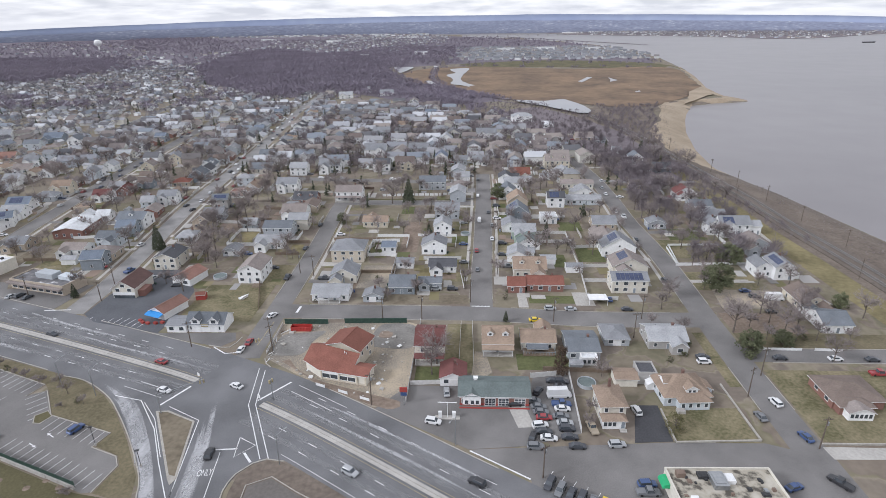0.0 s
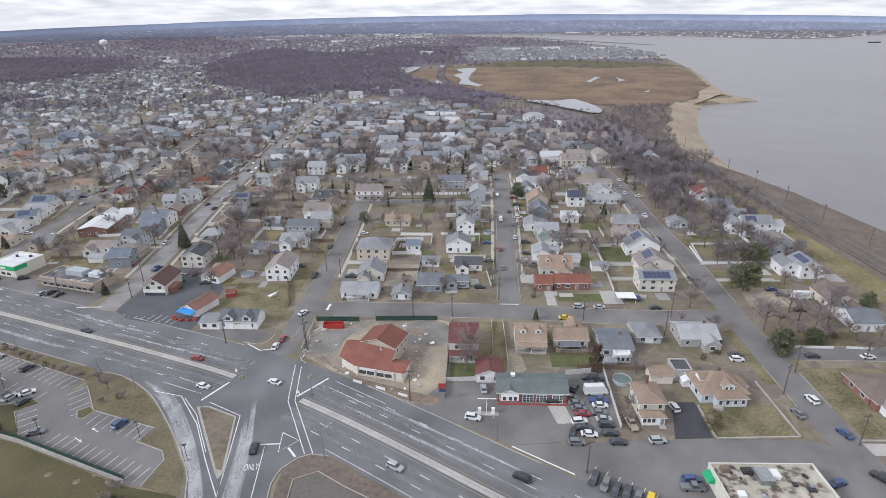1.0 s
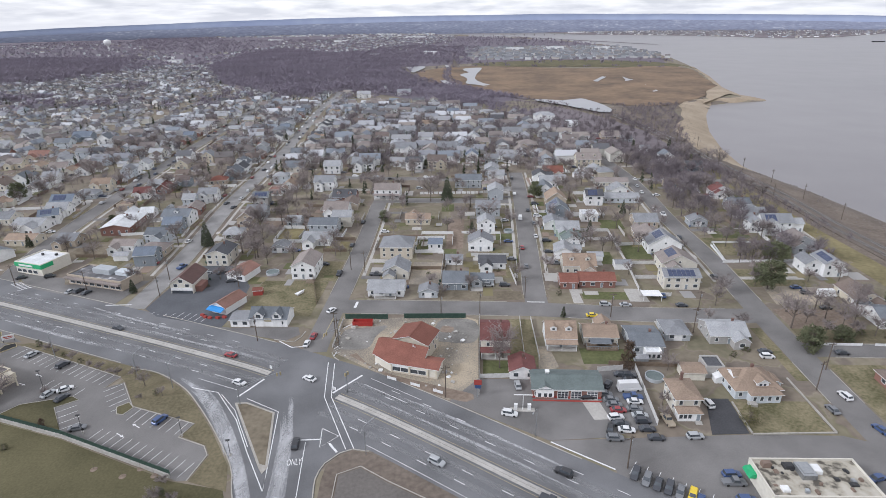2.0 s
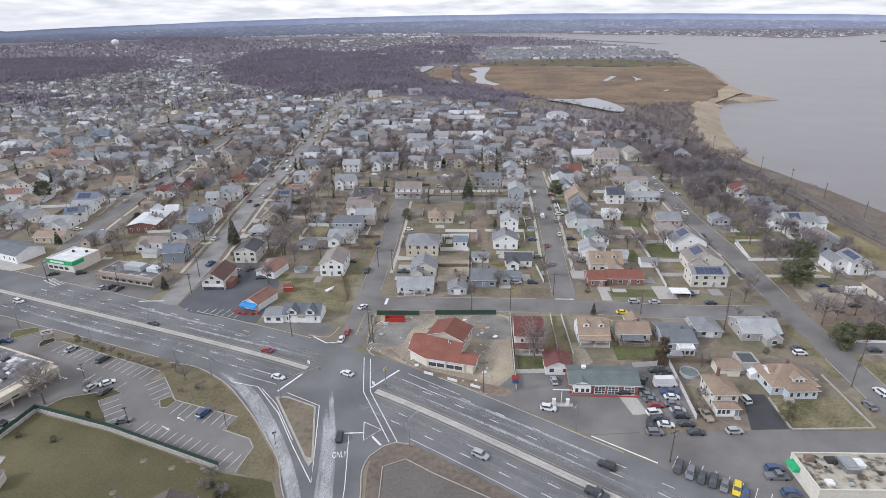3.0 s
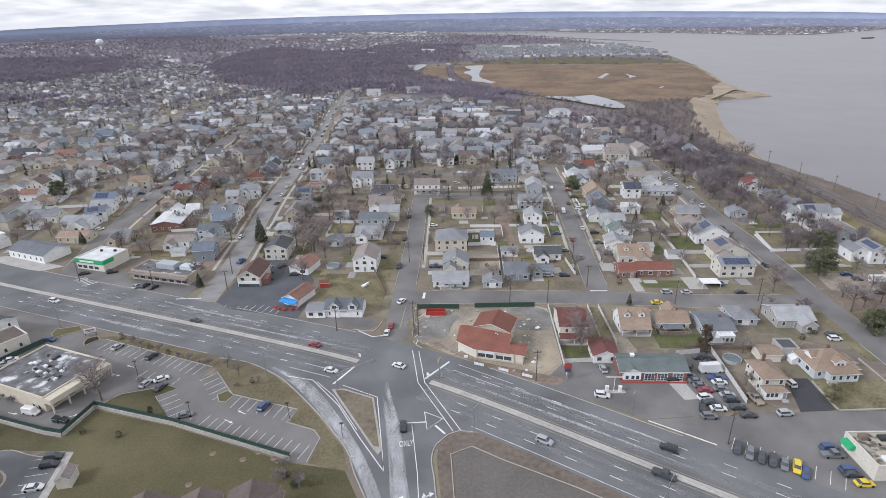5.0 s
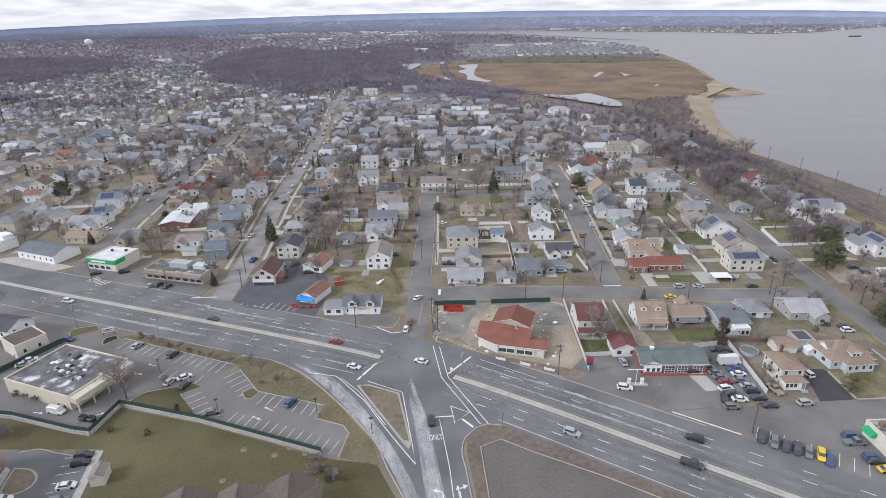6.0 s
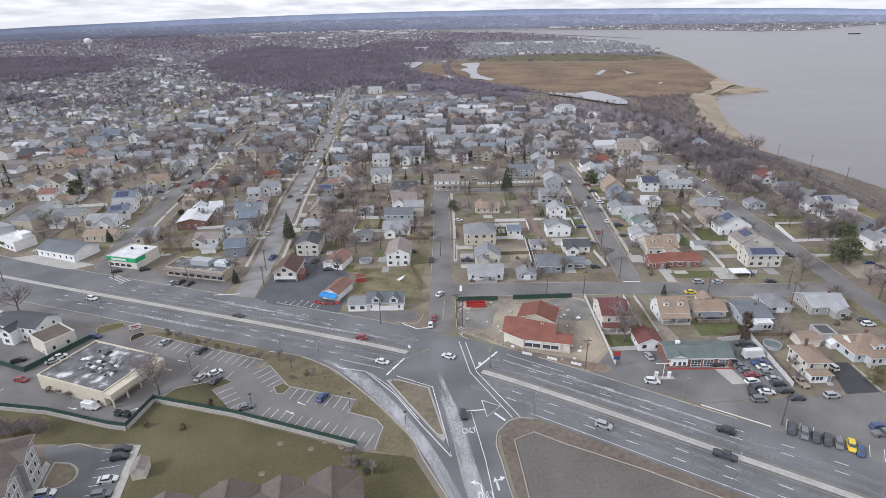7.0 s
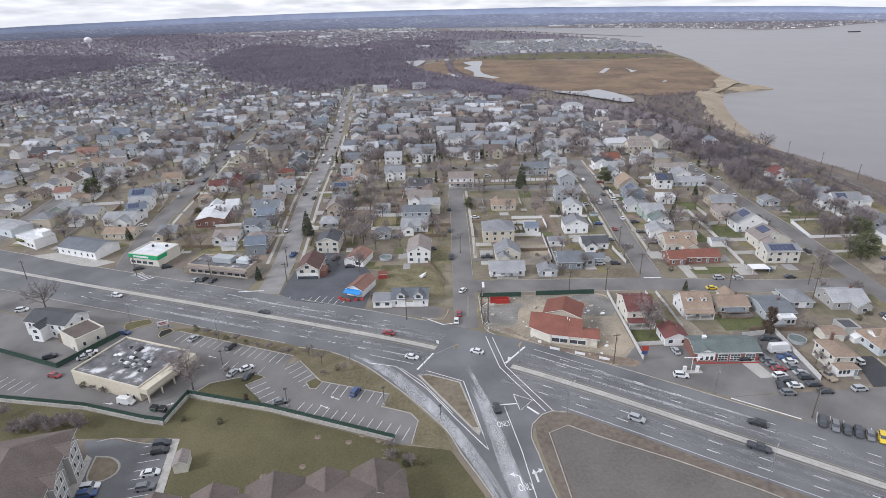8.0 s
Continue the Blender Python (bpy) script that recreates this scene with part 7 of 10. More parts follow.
# ---- fences ----
def fence(x0, y0, x1, y1, style, h=1.8, label=""):
    """Panels between posts along a straight run."""
    a, c = Vector((x0, y0)), Vector((x1, y1))
    run = (c - a).length
    gap = {"white": 2.4, "green": 3.0, "wood": 2.4, "low": 3.0}[style]
    n = max(1, round(run / gap))
    turn = math.degrees(math.atan2(c.y - a.y, c.x - a.x))
    mat = {"white": "fence_pale", "green": "fence_green", "wood": "timber", "low": "vinyl_white"}[style]
    root = thing("fence", x0, y0, land(x0, y0), turn, label or {"white": "white vinyl panel fence between plots", "green": "green screened fence on steel posts", "wood": "weathered brown wooden fence", "low": "low white fence beside the lawn"}[style], "fence")
    s = run / n
    drop = (land(x1, y1) - land(x0, y0)) / n
    if style in ("green", "wood"):     # upright boards with grooves between them
        k = max(3, round(s / 0.42))
        line = [(0.05, 0.03)]
        for q in range(k):
            a, e = q * s / k + 0.05, (q + 1) * s / k - 0.05
            line += [(a, 0.0), (a + 0.02, -0.04), (e - 0.02, -0.04), (e, 0.0)]
        line.append((s - 0.05, 0.03))
        panel = Form().prism(line, [h] * len(line), 0.06).mesh("panel", mat)
    else:
        panel = Form().box(0.08, -0.03, 0.06, s - 0.06, 0.03, h).mesh("panel", mat)
    post = Form().box(-0.07, -0.07, -0.3, 0.07, 0.07, h + 0.12).mesh("post", mat)
    for i in range(n + 1):
        put("post", post, root, i * s, 0, i * drop)
        if i < n:
            put("panel", panel, root, i * s, 0, i * drop)
    return root


fence(-17.4, 131, -16.9, 176.5, "white", 1.7, "pale fence along the building site")
fence(-66.2, 174.6, -50.5, 174.9, "green", 2.0)
fence(-44.5, 175.6, -22, 176.4, "green", 2.0)
fence(-66.4, 155, -66.8, 173.8, "white", 1.2, "pale site fence beside the street")
fence(-17, 139.2, -4.5, 140.2, "white", 1.6)
fence(19.4, 143.8, 27.4, 145.2, "white", 1.8)
fence(31.4, 146, 30.5, 119.6, "white", 1.8)
for a, c, d, e in ((-2.6, 146, -2.2, 176), (2.2, 150, 1.8, 176)):
    fence(a, c, d, e, "white", 1.4)
for x0, y0, x1, y1 in ((94.5, 248.1, 92.6, 229.0), (92.6, 229.0, 123.5, 229.8), (94.5, 249.5, 118, 250.2)):
    fence(x0, y0, x1, y1, "low", 1.0, "low white rail fence round a lawn")
fence(-117, 279.2, -105.7, 278.6, "wood", 1.8, "red-brown wooden fence across the back yards")
fence(-116, 297, -104.8, 296.4, "wood", 1.8, "red-brown wooden fence across the back yards")
fence(-137.3, 276, -120, 275.2, "white", 1.7)
fence(-92.8, 250, -77.4, 250, "wood", 1.7)
fence(-90.2, 236.6, -79, 236.6, "wood", 1.7)
fence(-32.8, 209, -32.8, 234.8, "white", 1.8)
for x0, y0, x1, y1 in ((-117.5, 246.8, -102.4, 246.8), (-102.4, 246.8, -102.4, 264.6), (-117.5, 264.6, -102.4, 264.6), (-117.5, 246.8, -117.5, 264.6), (-46.5, 235.6, -33.4, 236.4), (-46.5, 251.4, -33.4, 252.2), (-46.5, 235.6, -46.5, 251.4)):
    fence(x0, y0, x1, y1, "low", 1.8, "tall white vinyl fence round a back yard")
yard(-117, 247.2, -103, 264.2, "grass_yellow", "fenced yellow back lawn")
yard(-46, 236.2, -40, 251.2, "lawn_green", "small fenced green lawn")
# retaining wall and screened fence below the car park
for x0, y0, x1, y1 in ((-300, 139.4, -240, 120.4), (-240, 120.4, -210, 115), (-210, 115, -182, 110.9), (-182, 110.9, -161.5, 105), (-161.5, 105, -156, 104), (-156, 104, -154.4, 116), (-154.4, 116, -128.8, 109.2), (-128.8, 109.2, -92.4, 96.4)):
    d = Vector((x1 - x0, y1 - y0))
    t = math.degrees(math.atan2(d.y, d.x))
    thing("retaining_wall", x0, y0, 0, t, "low concrete retaining wall under the fence", "wall", "", "structure", Form().box(0, -0.4, -0.5, d.length, 0.05, 1.0).mesh("retaining_wall", "concrete"))
    f = fence(x0, y0, x1, y1, "green", 1.3, "dark green screened fence on a wall")
    f.location.z = 1.0
fence(48.4, 263.1, 48.5, 222.6, 'white', 1.7)
fence(48.5, 222.6, 47.2, 200.3, 'white', 1.7)
fence(48.7, 245.6, 65.1, 247.3, 'white', 1.7)
fence(49.1, 225.6, 61.5, 225.9, 'white', 1.7)
fence(48.4, 211.4, 60.4, 211.7, 'white', 1.7)
fence(47.5, 195.8, 58.4, 195.7, 'white', 1.7)
fence(31.4, 262.7, 48.4, 263.1, 'white', 1.7)
fence(-31.4, 230.8, -31.6, 202.1, 'white', 1.7)
fence(-20.1, 232.4, -3.1, 232.8, 'white', 1.7)
fence(-3.3, 219.5, -1.5, 204.0, 'white', 1.7)
fence(33.3, 252.0, 49.7, 252.4, 'white', 1.7)
fence(92.9, 246.5, 92.0, 229.6, 'low', 1.1)
fence(91.2, 227.8, 122.5, 229.8, 'low', 1.1)
fence(74.3, 228.6, 78.0, 228.7, 'wood', 1.6)
fence(23.7, 147.8, 45.4, 147.0, 'wood', 1.6)
fence(-108.4, 175.2, -106.9, 177.5, 'wood', 1.6)
fence(-96.0, 177.8, -86.5, 175.0, 'wood', 1.6)
fence(-49.5, 218.3, -31.4, 218.8, 'wood', 1.6)
fence(-92.6, 223.1, -79.9, 185.4, 'wood', 1.6)
fence(-205.8, 227.9, -190.6, 228.2, 'wood', 1.6)
fence(-216.8, 248.3, -201.4, 228.0, 'wood', 1.6)
fence(97.1, 161.3, 109.4, 161.3, 'low', 1.0)
fence(113.7, 161.4, 122.1, 161.0, 'low', 1.0)
for x0, y0, x1, y1 in ((-228.5, 140.6, -203.1, 131.0), (-203.1, 131.0, -193.5, 150)):
    fence(x0, y0, x1, y1, "green", 1.9)
# curved pale fence beyond the cross street
crv = spline([(-52, 320.5), (-30, 322), (-15.8, 322.6), (-6, 328), (-2, 338), (-1.4, 349)], 2.6)
root = thing("fence", crv[0].x, crv[0].y, land(crv[0].x, crv[0].y), 0, "curved white fence of short panels", "fence")
for a, c in zip(crv, crv[1:]):
    d = c - a
    p = part("panel", Form().box(0.25, -0.06, 0, d.length - 0.25, 0.06, 1.5), "vinyl_white", root)
    p.matrix_basis = pose(a.x - crv[0].x, a.y - crv[0].y, land(a.x, a.y) - land(crv[0].x, crv[0].y), 0, 0, math.degrees(math.atan2(d.y, d.x)))
    p = part("post", Form().box(-0.1, -0.1, -0.2, 0.1, 0.1, 1.7), "timber", root)
    p.matrix_basis = pose(a.x - crv[0].x, a.y - crv[0].y, land(a.x, a.y) - land(crv[0].x, crv[0].y))

# driveways and walks
for pts, m, lab in (([(43.6, 116.2), (53.6, 117), (54, 131.6), (47.6, 131.5)], "asphalt_new", "fresh black asphalt driveway"), ([(19.6, 189), (23.4, 189), (23, 202), (19.8, 202)], "concrete", "pale concrete driveway"),
                    ([(41.5, 191), (49, 191), (48.5, 202), (41.5, 202)], "concrete", "pale concrete yard"), ([(92, 211.6), (118, 212), (118, 215), (92, 214.2)], "concrete", "long pale concrete driveway"),
                    ([(46, 170), (55, 170), (55, 176.2), (46, 176)], "concrete", "pale concrete driveway"), ([(91, 111.8), (106, 112.2), (106, 116.2), (90.5, 116.2)], "concrete", "pale concrete driveway"), ([(1, 140), (8, 146), (6, 158), (2.6, 158)], "dirt", "bare gravel yard"),
                    ([(-145.5, 180), (-138, 174.2), (-110, 167), (-109.4, 180), (-112, 200), (-124, 220), (-144.5, 220)], "asphalt_blue", "dark blue-grey asphalt shop yard"), ([(-206, 197), (-160, 183), (-157.4, 205), (-192, 200), (-196, 206), (-222, 211)], "asphalt_old", "grey shop-front parking"),
                    ([(-275, 222), (-238, 208.5), (-230, 214), (-264, 226)], "concrete", "pale concrete shop front"), ([(-118, 167.8), (-84, 158.6), (-80, 163), (-82, 168), (-106, 167)], "asphalt_old", "worn asphalt before the white house"),
                    ([(96, 190), (118, 190), (120, 205), (98, 206)], "dirt", "bare worn yard with parked vehicles"), ([(-64, 205), (-57, 205), (-57, 208.5), (-64, 208.5)], "concrete", "pale concrete driveway"), ([(-66, 225), (-58, 225), (-58, 229), (-66, 229)], "concrete", "pale concrete driveway")):
    sheet("driveway", pts, 0.066, m, lab, "driveway", thick=0.1)
for x0, y0, x1, y1 in ((54.2, 116.6, 76.2, 117.9), (76.2, 117.9, 75.6, 142), (90.6, 117, 128, 118), (54.2, 117, 54.4, 130)):
    d = Vector((x1 - x0, y1 - y0))
    thing("garden_wall", x0, y0, 0, math.degrees(math.atan2(d.y, d.x)), "low pale stone garden wall", "wall", data=Form().box(0, -0.2, -0.2, d.length, 0.2, 0.45).mesh("garden_wall", "kerb_stone"))
for line, side in (("w1", 7.4), ("w1", -7.4), ("w2", -7.6), ("c", 6.6), ("c", -6.6), ("b", -6.2), ("e", 6.8)):
    pts = [p for p in LINES[line] if p.y > 206 and p.y < 480]
    tagged(new("pavement", ribbon(pts, side + 0.7, side - 0.7, 0.06, 0.1).mesh("pavement", "concrete")), "narrow pale concrete pavement beside the street", "pavement", kind="structure")
r = random.Random(77)
for line in ("w1", "w2", "c", "b", "e"):
    pts = LINES[line]
    for i in range(4, len(pts) - 2, 3):
        p = pts[i]
        if p.y > 480 or p.y < 200 or r.random() < 0.35:
            continue
        d = (pts[i + 1] - pts[i - 1]).normalized()
        s = r.choice((-1, 1))
        a = p + Vector((-d.y, d.x)) * s * 5.4
        e = a + Vector((-d.y, d.x)) * s * r.uniform(8, 14)
        if not free(e.x, e.y, -1.0) or not free((a.x + e.x) / 2, (a.y + e.y) / 2, -0.5):
            continue
        tagged(new("driveway", ribbon([a, e], 1.5, -1.5, 0.07, 0.1).mesh("driveway", r.choice(("concrete", "asphalt_old", "concrete")))), "short driveway beside a house", "driveway", kind="structure")

# ---- rail line ----
RAIL = spline([(177, 60), (173, 140), (169.6, 222), (163.8, 272), (160.2, 320), (156, 373), (152, 430), (147, 517), (122, 645), (53, 785), (-32, 927), (-55, 1066), (-76, 1890)], 6)
bank = [p for p in RAIL if p.y < 425]
tagged(new("bank", ribbon(bank, lambda t: 24 - 8 * step(0.55, 1, t), 13, 0.05, 0, ribbon(bank, 13, 11, 0.05)).mesh("bank", "grass_yellow")), "yellowish grassy bank beside the rail line", "verge", kind="structure")
tagged(new("scrub", ribbon(bank, 11, 6, 0.12).mesh("scrub", "scrub_brown")), "brown scrub strip beside the rails", "verge", kind="structure")
tagged(new("rail_bed", ribbon(RAIL, 6.5, -6.5, 0.5, 0.6).mesh("rail_bed", "ballast")), "brown ballast bed of a double rail line", "rail line", kind="structure")
near_rail = [p for p in RAIL if p.y < 620]
rails = Form()
for off in (-3.4, -1.96, 1.96, 3.4):
    ribbon(near_rail, off + 0.09, off - 0.09, 0.72, 0.2, rails)
tagged(new("rails", rails.mesh("rails", "steel")), "steel rails of a double track", "rail line", kind="structure")
ties = Form()
for off in (-2.68, 2.68):
    ln = beside(spline([(p.x, p.y) for p in near_rail[::6]], 1.4), off)
    for a, c in zip(ln, ln[1:]):
        d = (c - a).normalized()
        u = Vector((-d.y, d.x)) * 1.25
        w = d * 0.13
        z = land(a.x, a.y) + 0.5
        low = [(a + s).to_3d() for s in (-u - w, -u + w, u + w, u - w)]
        low = [(v.x, v.y, z) for v in low][::-1]
        ties.hexa(low, [(x, y, zz + 0.12) for x, y, zz in low])
tagged(new("sleepers", ties.mesh("sleepers", "pole_wood")), "dark wooden sleepers under the rails", "rail line", kind="stuff")
shelf, reach = [p for p in RAIL if p.y < 425], (6.5, 9, 12, 15, 18, 21, 24, 27, 30, 34, 38)
cols = [beside(shelf, -o) for o in reach]
sv = [(q.x, q.y, land(q.x, q.y) + 0.22 + 0.5 * abs(noise.noise((q.x * 0.2, q.y * 0.2, 1)))) for c in cols for q in c]
n = len(shelf)
sf = [(k * n + i, k * n + i + 1, (k + 1) * n + i + 1, (k + 1) * n + i)[::-1] for k in range(len(reach) - 1) for i in range(n - 1)]
tagged(new("scrub", mesh_of("scrub", sv, sf, "scrub_brown")), "brown scrub and rubble between rails and water", "ground", kind="structure")

for y in (120, 152, 184, 216, 248, 280, 312, 344, 378, 412, 450, 492, 540):
    q = min(RAIL, key=lambda p: abs(p.y - y))
    for side in ((8.6,) if y % 3 else (8.6, -8.4)):
        px = q.x + side
        pole = thing("rail_pole", px, y, land(px, y), 8, "rusty steel pole beside the rail line", "pole", "rail poles", data=Form().rod((0, 0, -0.4), (0, 0, 9.5), 0.16, 0.12, 6).mesh("rail_pole", "pole_wood"))
        part("bracket", Form().box(-1.0, -0.06, 8.6, 1.0, 0.06, 8.75).box(-0.8, -0.06, 7.8, 0.8, 0.06, 7.92), "pole_wood", pole)

# ---- cars ----
PAINT = dict(white=(0.66, 0.66, 0.66), silver=(0.38, 0.39, 0.40), grey=(0.17, 0.175, 0.185), dark=(0.055, 0.058, 0.068), black=(0.036, 0.036, 0.04), blue=(0.05, 0.085, 0.20), red=(0.28, 0.045, 0.05), yellow=(0.68, 0.50, 0.03), tan=(0.34, 0.29, 0.22))
for key, c in PAINT.items():
    surface("paint_" + key, *two(c, 0.05), 3.0, 0.28, 0, 0.5, 0.5, metal=0.1, spec=0.6)
CAR_SHAPES = dict(sedan=(4.5, 1.78, 0.86, 1.42, (-1.7, -1.0, 0.45, 1.2)), suv=(4.5, 1.84, 0.98, 1.66, (-2.05, -1.75, 0.5, 1.15)), van=(5.2, 2.0, 1.0, 2.15, (-2.5, -2.4, 1.2, 1.75)), pickup=(5.6, 2.0, 0.98, 1.85, (-0.7, -0.45, 0.75, 1.4)), rv=(7.2, 2.4, 1.1, 3.0, (-3.5, -3.45, 2.2, 2.9)))
_wheel = Form().rod((0, -0.11, 0), (0, 0.11, 0), 0.34, n=12).mesh("wheel", "rubber")
_rim = Form().rod((0, -0.13, 0), (0, 0.13, 0), 0.2, n=8).mesh("rim", "steel")
CAR_MODELS = {}


def car_model(kind, colour):
    L, W, belt, top, (r0, r1, f1, f0) = CAR_SHAPES[kind]
    root = thing("van" if kind in ("van",) else "camper" if kind == "rv" else "pickup_truck" if kind == "pickup" else "car", 0, -1400, 0, 0,
                 "%s %s parked on asphalt" % ({"dark": "dark grey"}.get(colour, colour), {"sedan": "saloon car", "suv": "sport utility car", "van": "delivery van", "pickup": "pickup truck", "rv": "camper vehicle"}[kind]), "car")
    a, w = L / 2, W / 2
    b = Form()
    # hull in cross-sections along its length: x, half width, underside, upper edge
    secs = [(-a, w * 0.86, 0.42, belt * 0.82), (-a + 0.18, w * 0.96, 0.26, belt * 0.98), (r0 if kind != "pickup" else -a + 0.5, w, 0.22, belt), (f0, w, 0.22, belt), (a - 0.5, w * 0.97, 0.24, belt * 0.88), (a - 0.08, w * 0.84, 0.34, belt * 0.72), (a, w * 0.76, 0.42, belt * 0.6)]
    v = []
    for x, hw, z0, z1 in secs:
        v += [(x, -hw, z0), (x, hw, z0), (x, hw * 1.0, (z0 + z1) / 2 + 0.1), (x, hw * 0.93, z1), (x, -hw * 0.93, z1), (x, -hw * 1.0, (z0 + z1) / 2 + 0.1)]
    q = []
    for i in range(len(secs) - 1):
        for k in range(6):
            q.append((6 * i + k, 6 * i + (k + 1) % 6, 6 * i + 6 + (k + 1) % 6, 6 * i + 6 + k)[::-1])
    q += [tuple(range(6)), tuple(range(6 * len(secs) - 6, 6 * len(secs)))[::-1]]
    b.add(v, q)
    if kind == "pickup":
        b.box(-a + 0.25, -w * 0.93, belt - 0.02, r0 - 0.1, -w * 0.8, belt + 0.08).box(-a + 0.25, w * 0.8, belt - 0.02, r0 - 0.1, w * 0.93, belt + 0.08)
    part("body", b, "paint_" + colour, root)
    g = w * 0.88
    t = w * 0.76
    glass = Form().hexa([(r0, -g, belt - 0.02), (f0, -g, belt - 0.02), (f0, g, belt - 0.02), (r0, g, belt - 0.02)], [(r1, -t, top - 0.06), (f1, -t, top - 0.06), (f1, t, top - 0.06), (r1, t, top - 0.06)])
    part("glazing", glass, "pane" if kind not in ("rv", "van") else "paint_" + colour, root)
    top_plate = Form().hexa([(r1 - 0.06, -t - 0.03, top - 0.08), (f1 + 0.06, -t - 0.03, top - 0.08), (f1 + 0.06, t + 0.03, top - 0.08), (r1 - 0.06, t + 0.03, top - 0.08)], [(r1 + 0.06, -t * 0.92, top), (f1 - 0.1, -t * 0.9, top), (f1 - 0.1, t * 0.9, top), (r1 + 0.06, t * 0.92, top)])
    for i, (x, k) in enumerate(((r0, 1), (f0, -1), (f0, -1), (r0, 1))):     # corner pillars that run up to the roof
        q = -1 if i < 2 else 1
        n = len(top_plate.v)
        top_plate.v += [(x, q * (g + 0.012), belt - 0.03), (x + k * 0.2, q * (g + 0.012), belt - 0.03), (x, q * (g - 0.14), belt - 0.03)]
        top_plate.f += [(n, n + 1, i), (n + 1, n + 2, i), (n + 2, n, i)]
        top_plate.s += [0, 0, 0]
    part("roof", top_plate, "paint_" + colour, root)
    for x in (-a * 0.62, a * 0.62):
        for s in (-1, 1):
            put("wheel", _wheel, root, x, s * (w - 0.1), 0.34)
    return root


def car(kind, colour, x, y, turn):
    k = (kind, colour)
    if k not in CAR_MODELS:
        CAR_MODELS[k] = car_model(kind, colour)
    return copy_thing(CAR_MODELS[k], pose(x, y, land(x, y) + 0.07, 0, 0, turn))


# ---- poles ----
def util_pole(x, y, h):
    root = thing("utility_pole", x, y, land(x, y), random.Random(int(x * 7 + y)).uniform(0, 40), "weathered wooden utility pole with crossarm", "pole", "utility poles", data=Form().rod((0, 0, -0.5), (0, 0, h), 0.19, 0.12, 8).mesh("utility_pole", "pole_wood"))
    part("crossarm", Form().box(-1.3, -0.07, h - 0.9, 1.3, 0.07, h - 0.75), "pole_wood", root)
    for u in (-1.2, -0.5, 0.5, 1.2):
        part("insulator", Form().rod((u, 0, h - 0.75), (u, 0, h - 0.5), 0.06), "dark_metal", root)
    part("transformer", Form().rod((0.32, 0, h - 2.6), (0.32, 0, h - 1.6), 0.24, n=10), "steel", root)
    return root


def lamp_pole(x, y, h):
    d = min(HWY_NEAR, key=lambda p: (p.x - x) ** 2 + (p.y - y) ** 2) - Vector((x, y))
    root = thing("street_lamp", x, y, land(x, y), math.degrees(math.atan2(d.y, d.x)), "slender grey street lamp with long arm", "street lamp", "street lamps", data=Form().rod((0, 0, -0.3), (0, 0, h), 0.12, 0.07, 8).mesh("street_lamp", "steel"))
    part("arm", Form().rod((0, 0, h - 0.1), (2.6, 0, h + 0.5), 0.05), "steel", root)
    part("lamp_head", Form().box(2.5, -0.16, h + 0.38, 3.3, 0.16, h + 0.55), "steel", root)
    return root


def lot_pole(x, y, h):
    root = thing("car_park_lamp", x, y, land(x, y), 20, "dark car-park lamp post", "street lamp", "car-park lamps", data=Form().rod((0, 0, 0), (0, 0, h), 0.08, 0.07, 8).mesh("car_park_lamp", "dark_metal"))
    part("base", Form().rod((0, 0, -0.1), (0, 0, 0.7), 0.28, n=10), "concrete", root)
    part("lamp_head", Form().box(-0.5, -0.25, h, 0.5, 0.25, h + 0.2), "dark_metal", root)
    return root


def sign_pole(x, y, h):
    root = thing("shop_sign", x, y, land(x, y), 0, "tall pole sign with red and blue panels", "sign", data=Form().rod((0, 0, -0.2), (0, 0, h), 0.12).mesh("shop_sign", "steel"))
    part("panel", Form().box(-1.1, -0.12, h - 1.6, 1.1, 0.12, h), "siding_red", root, "red sign panel")
    part("panel", Form().box(-0.9, -0.12, h - 2.8, 0.9, 0.12, h - 1.7), "paint_blue", root, "blue sign panel")
    return root


def signal(x, y, turn, arm, label="steel traffic signal mast with yellow signal heads"):
    root = thing("traffic_signal", x, y, 0.1, turn, label, "traffic signal", "traffic signals", data=Form().rod((0, 0, -0.2), (0, 0, 7), 0.15, 0.1, 8).mesh("traffic_signal", "steel"))
    part("arm", Form().rod((0, 0, 6.3), (arm, 0, 7.0), 0.08, 0.05), "steel", root)
    part("arm", Form().rod((0, 0, 5.3), (arm * 0.75, 0, 6.75), 0.05, 0.04), "steel", root)
    for u in (arm - 0.2, arm - 1.2):
        part("signal_head", Form().box(u - 0.2, -0.2, 5.8, u + 0.2, 0.2, 6.9).box(u - 0.12, -0.3, 6.5, u + 0.12, -0.2, 6.75).box(u - 0.12, -0.3, 6.1, u + 0.12, -0.2, 6.35), "road_yellow", root)
    return root


signal(-86, 124, 33, 12.5)
signal(-64.6, 157, -128, 6)
signal(-56.2, 131.0, 60, 0.8, "median signal post with a yellow head")
for x, y in ((-82, 139.5), (-59.6, 129.4)):
    root = thing("keep_sign", x, y, 0.2, -25, "small white sign on a post on the median", "sign", data=Form().rod((0, 0, 0), (0, 0, 2.6), 0.05).mesh("keep_sign", "steel"))
    part("panel", Form().box(-0.45, -0.04, 1.7, 0.45, 0.04, 2.8), "vinyl_white", root)

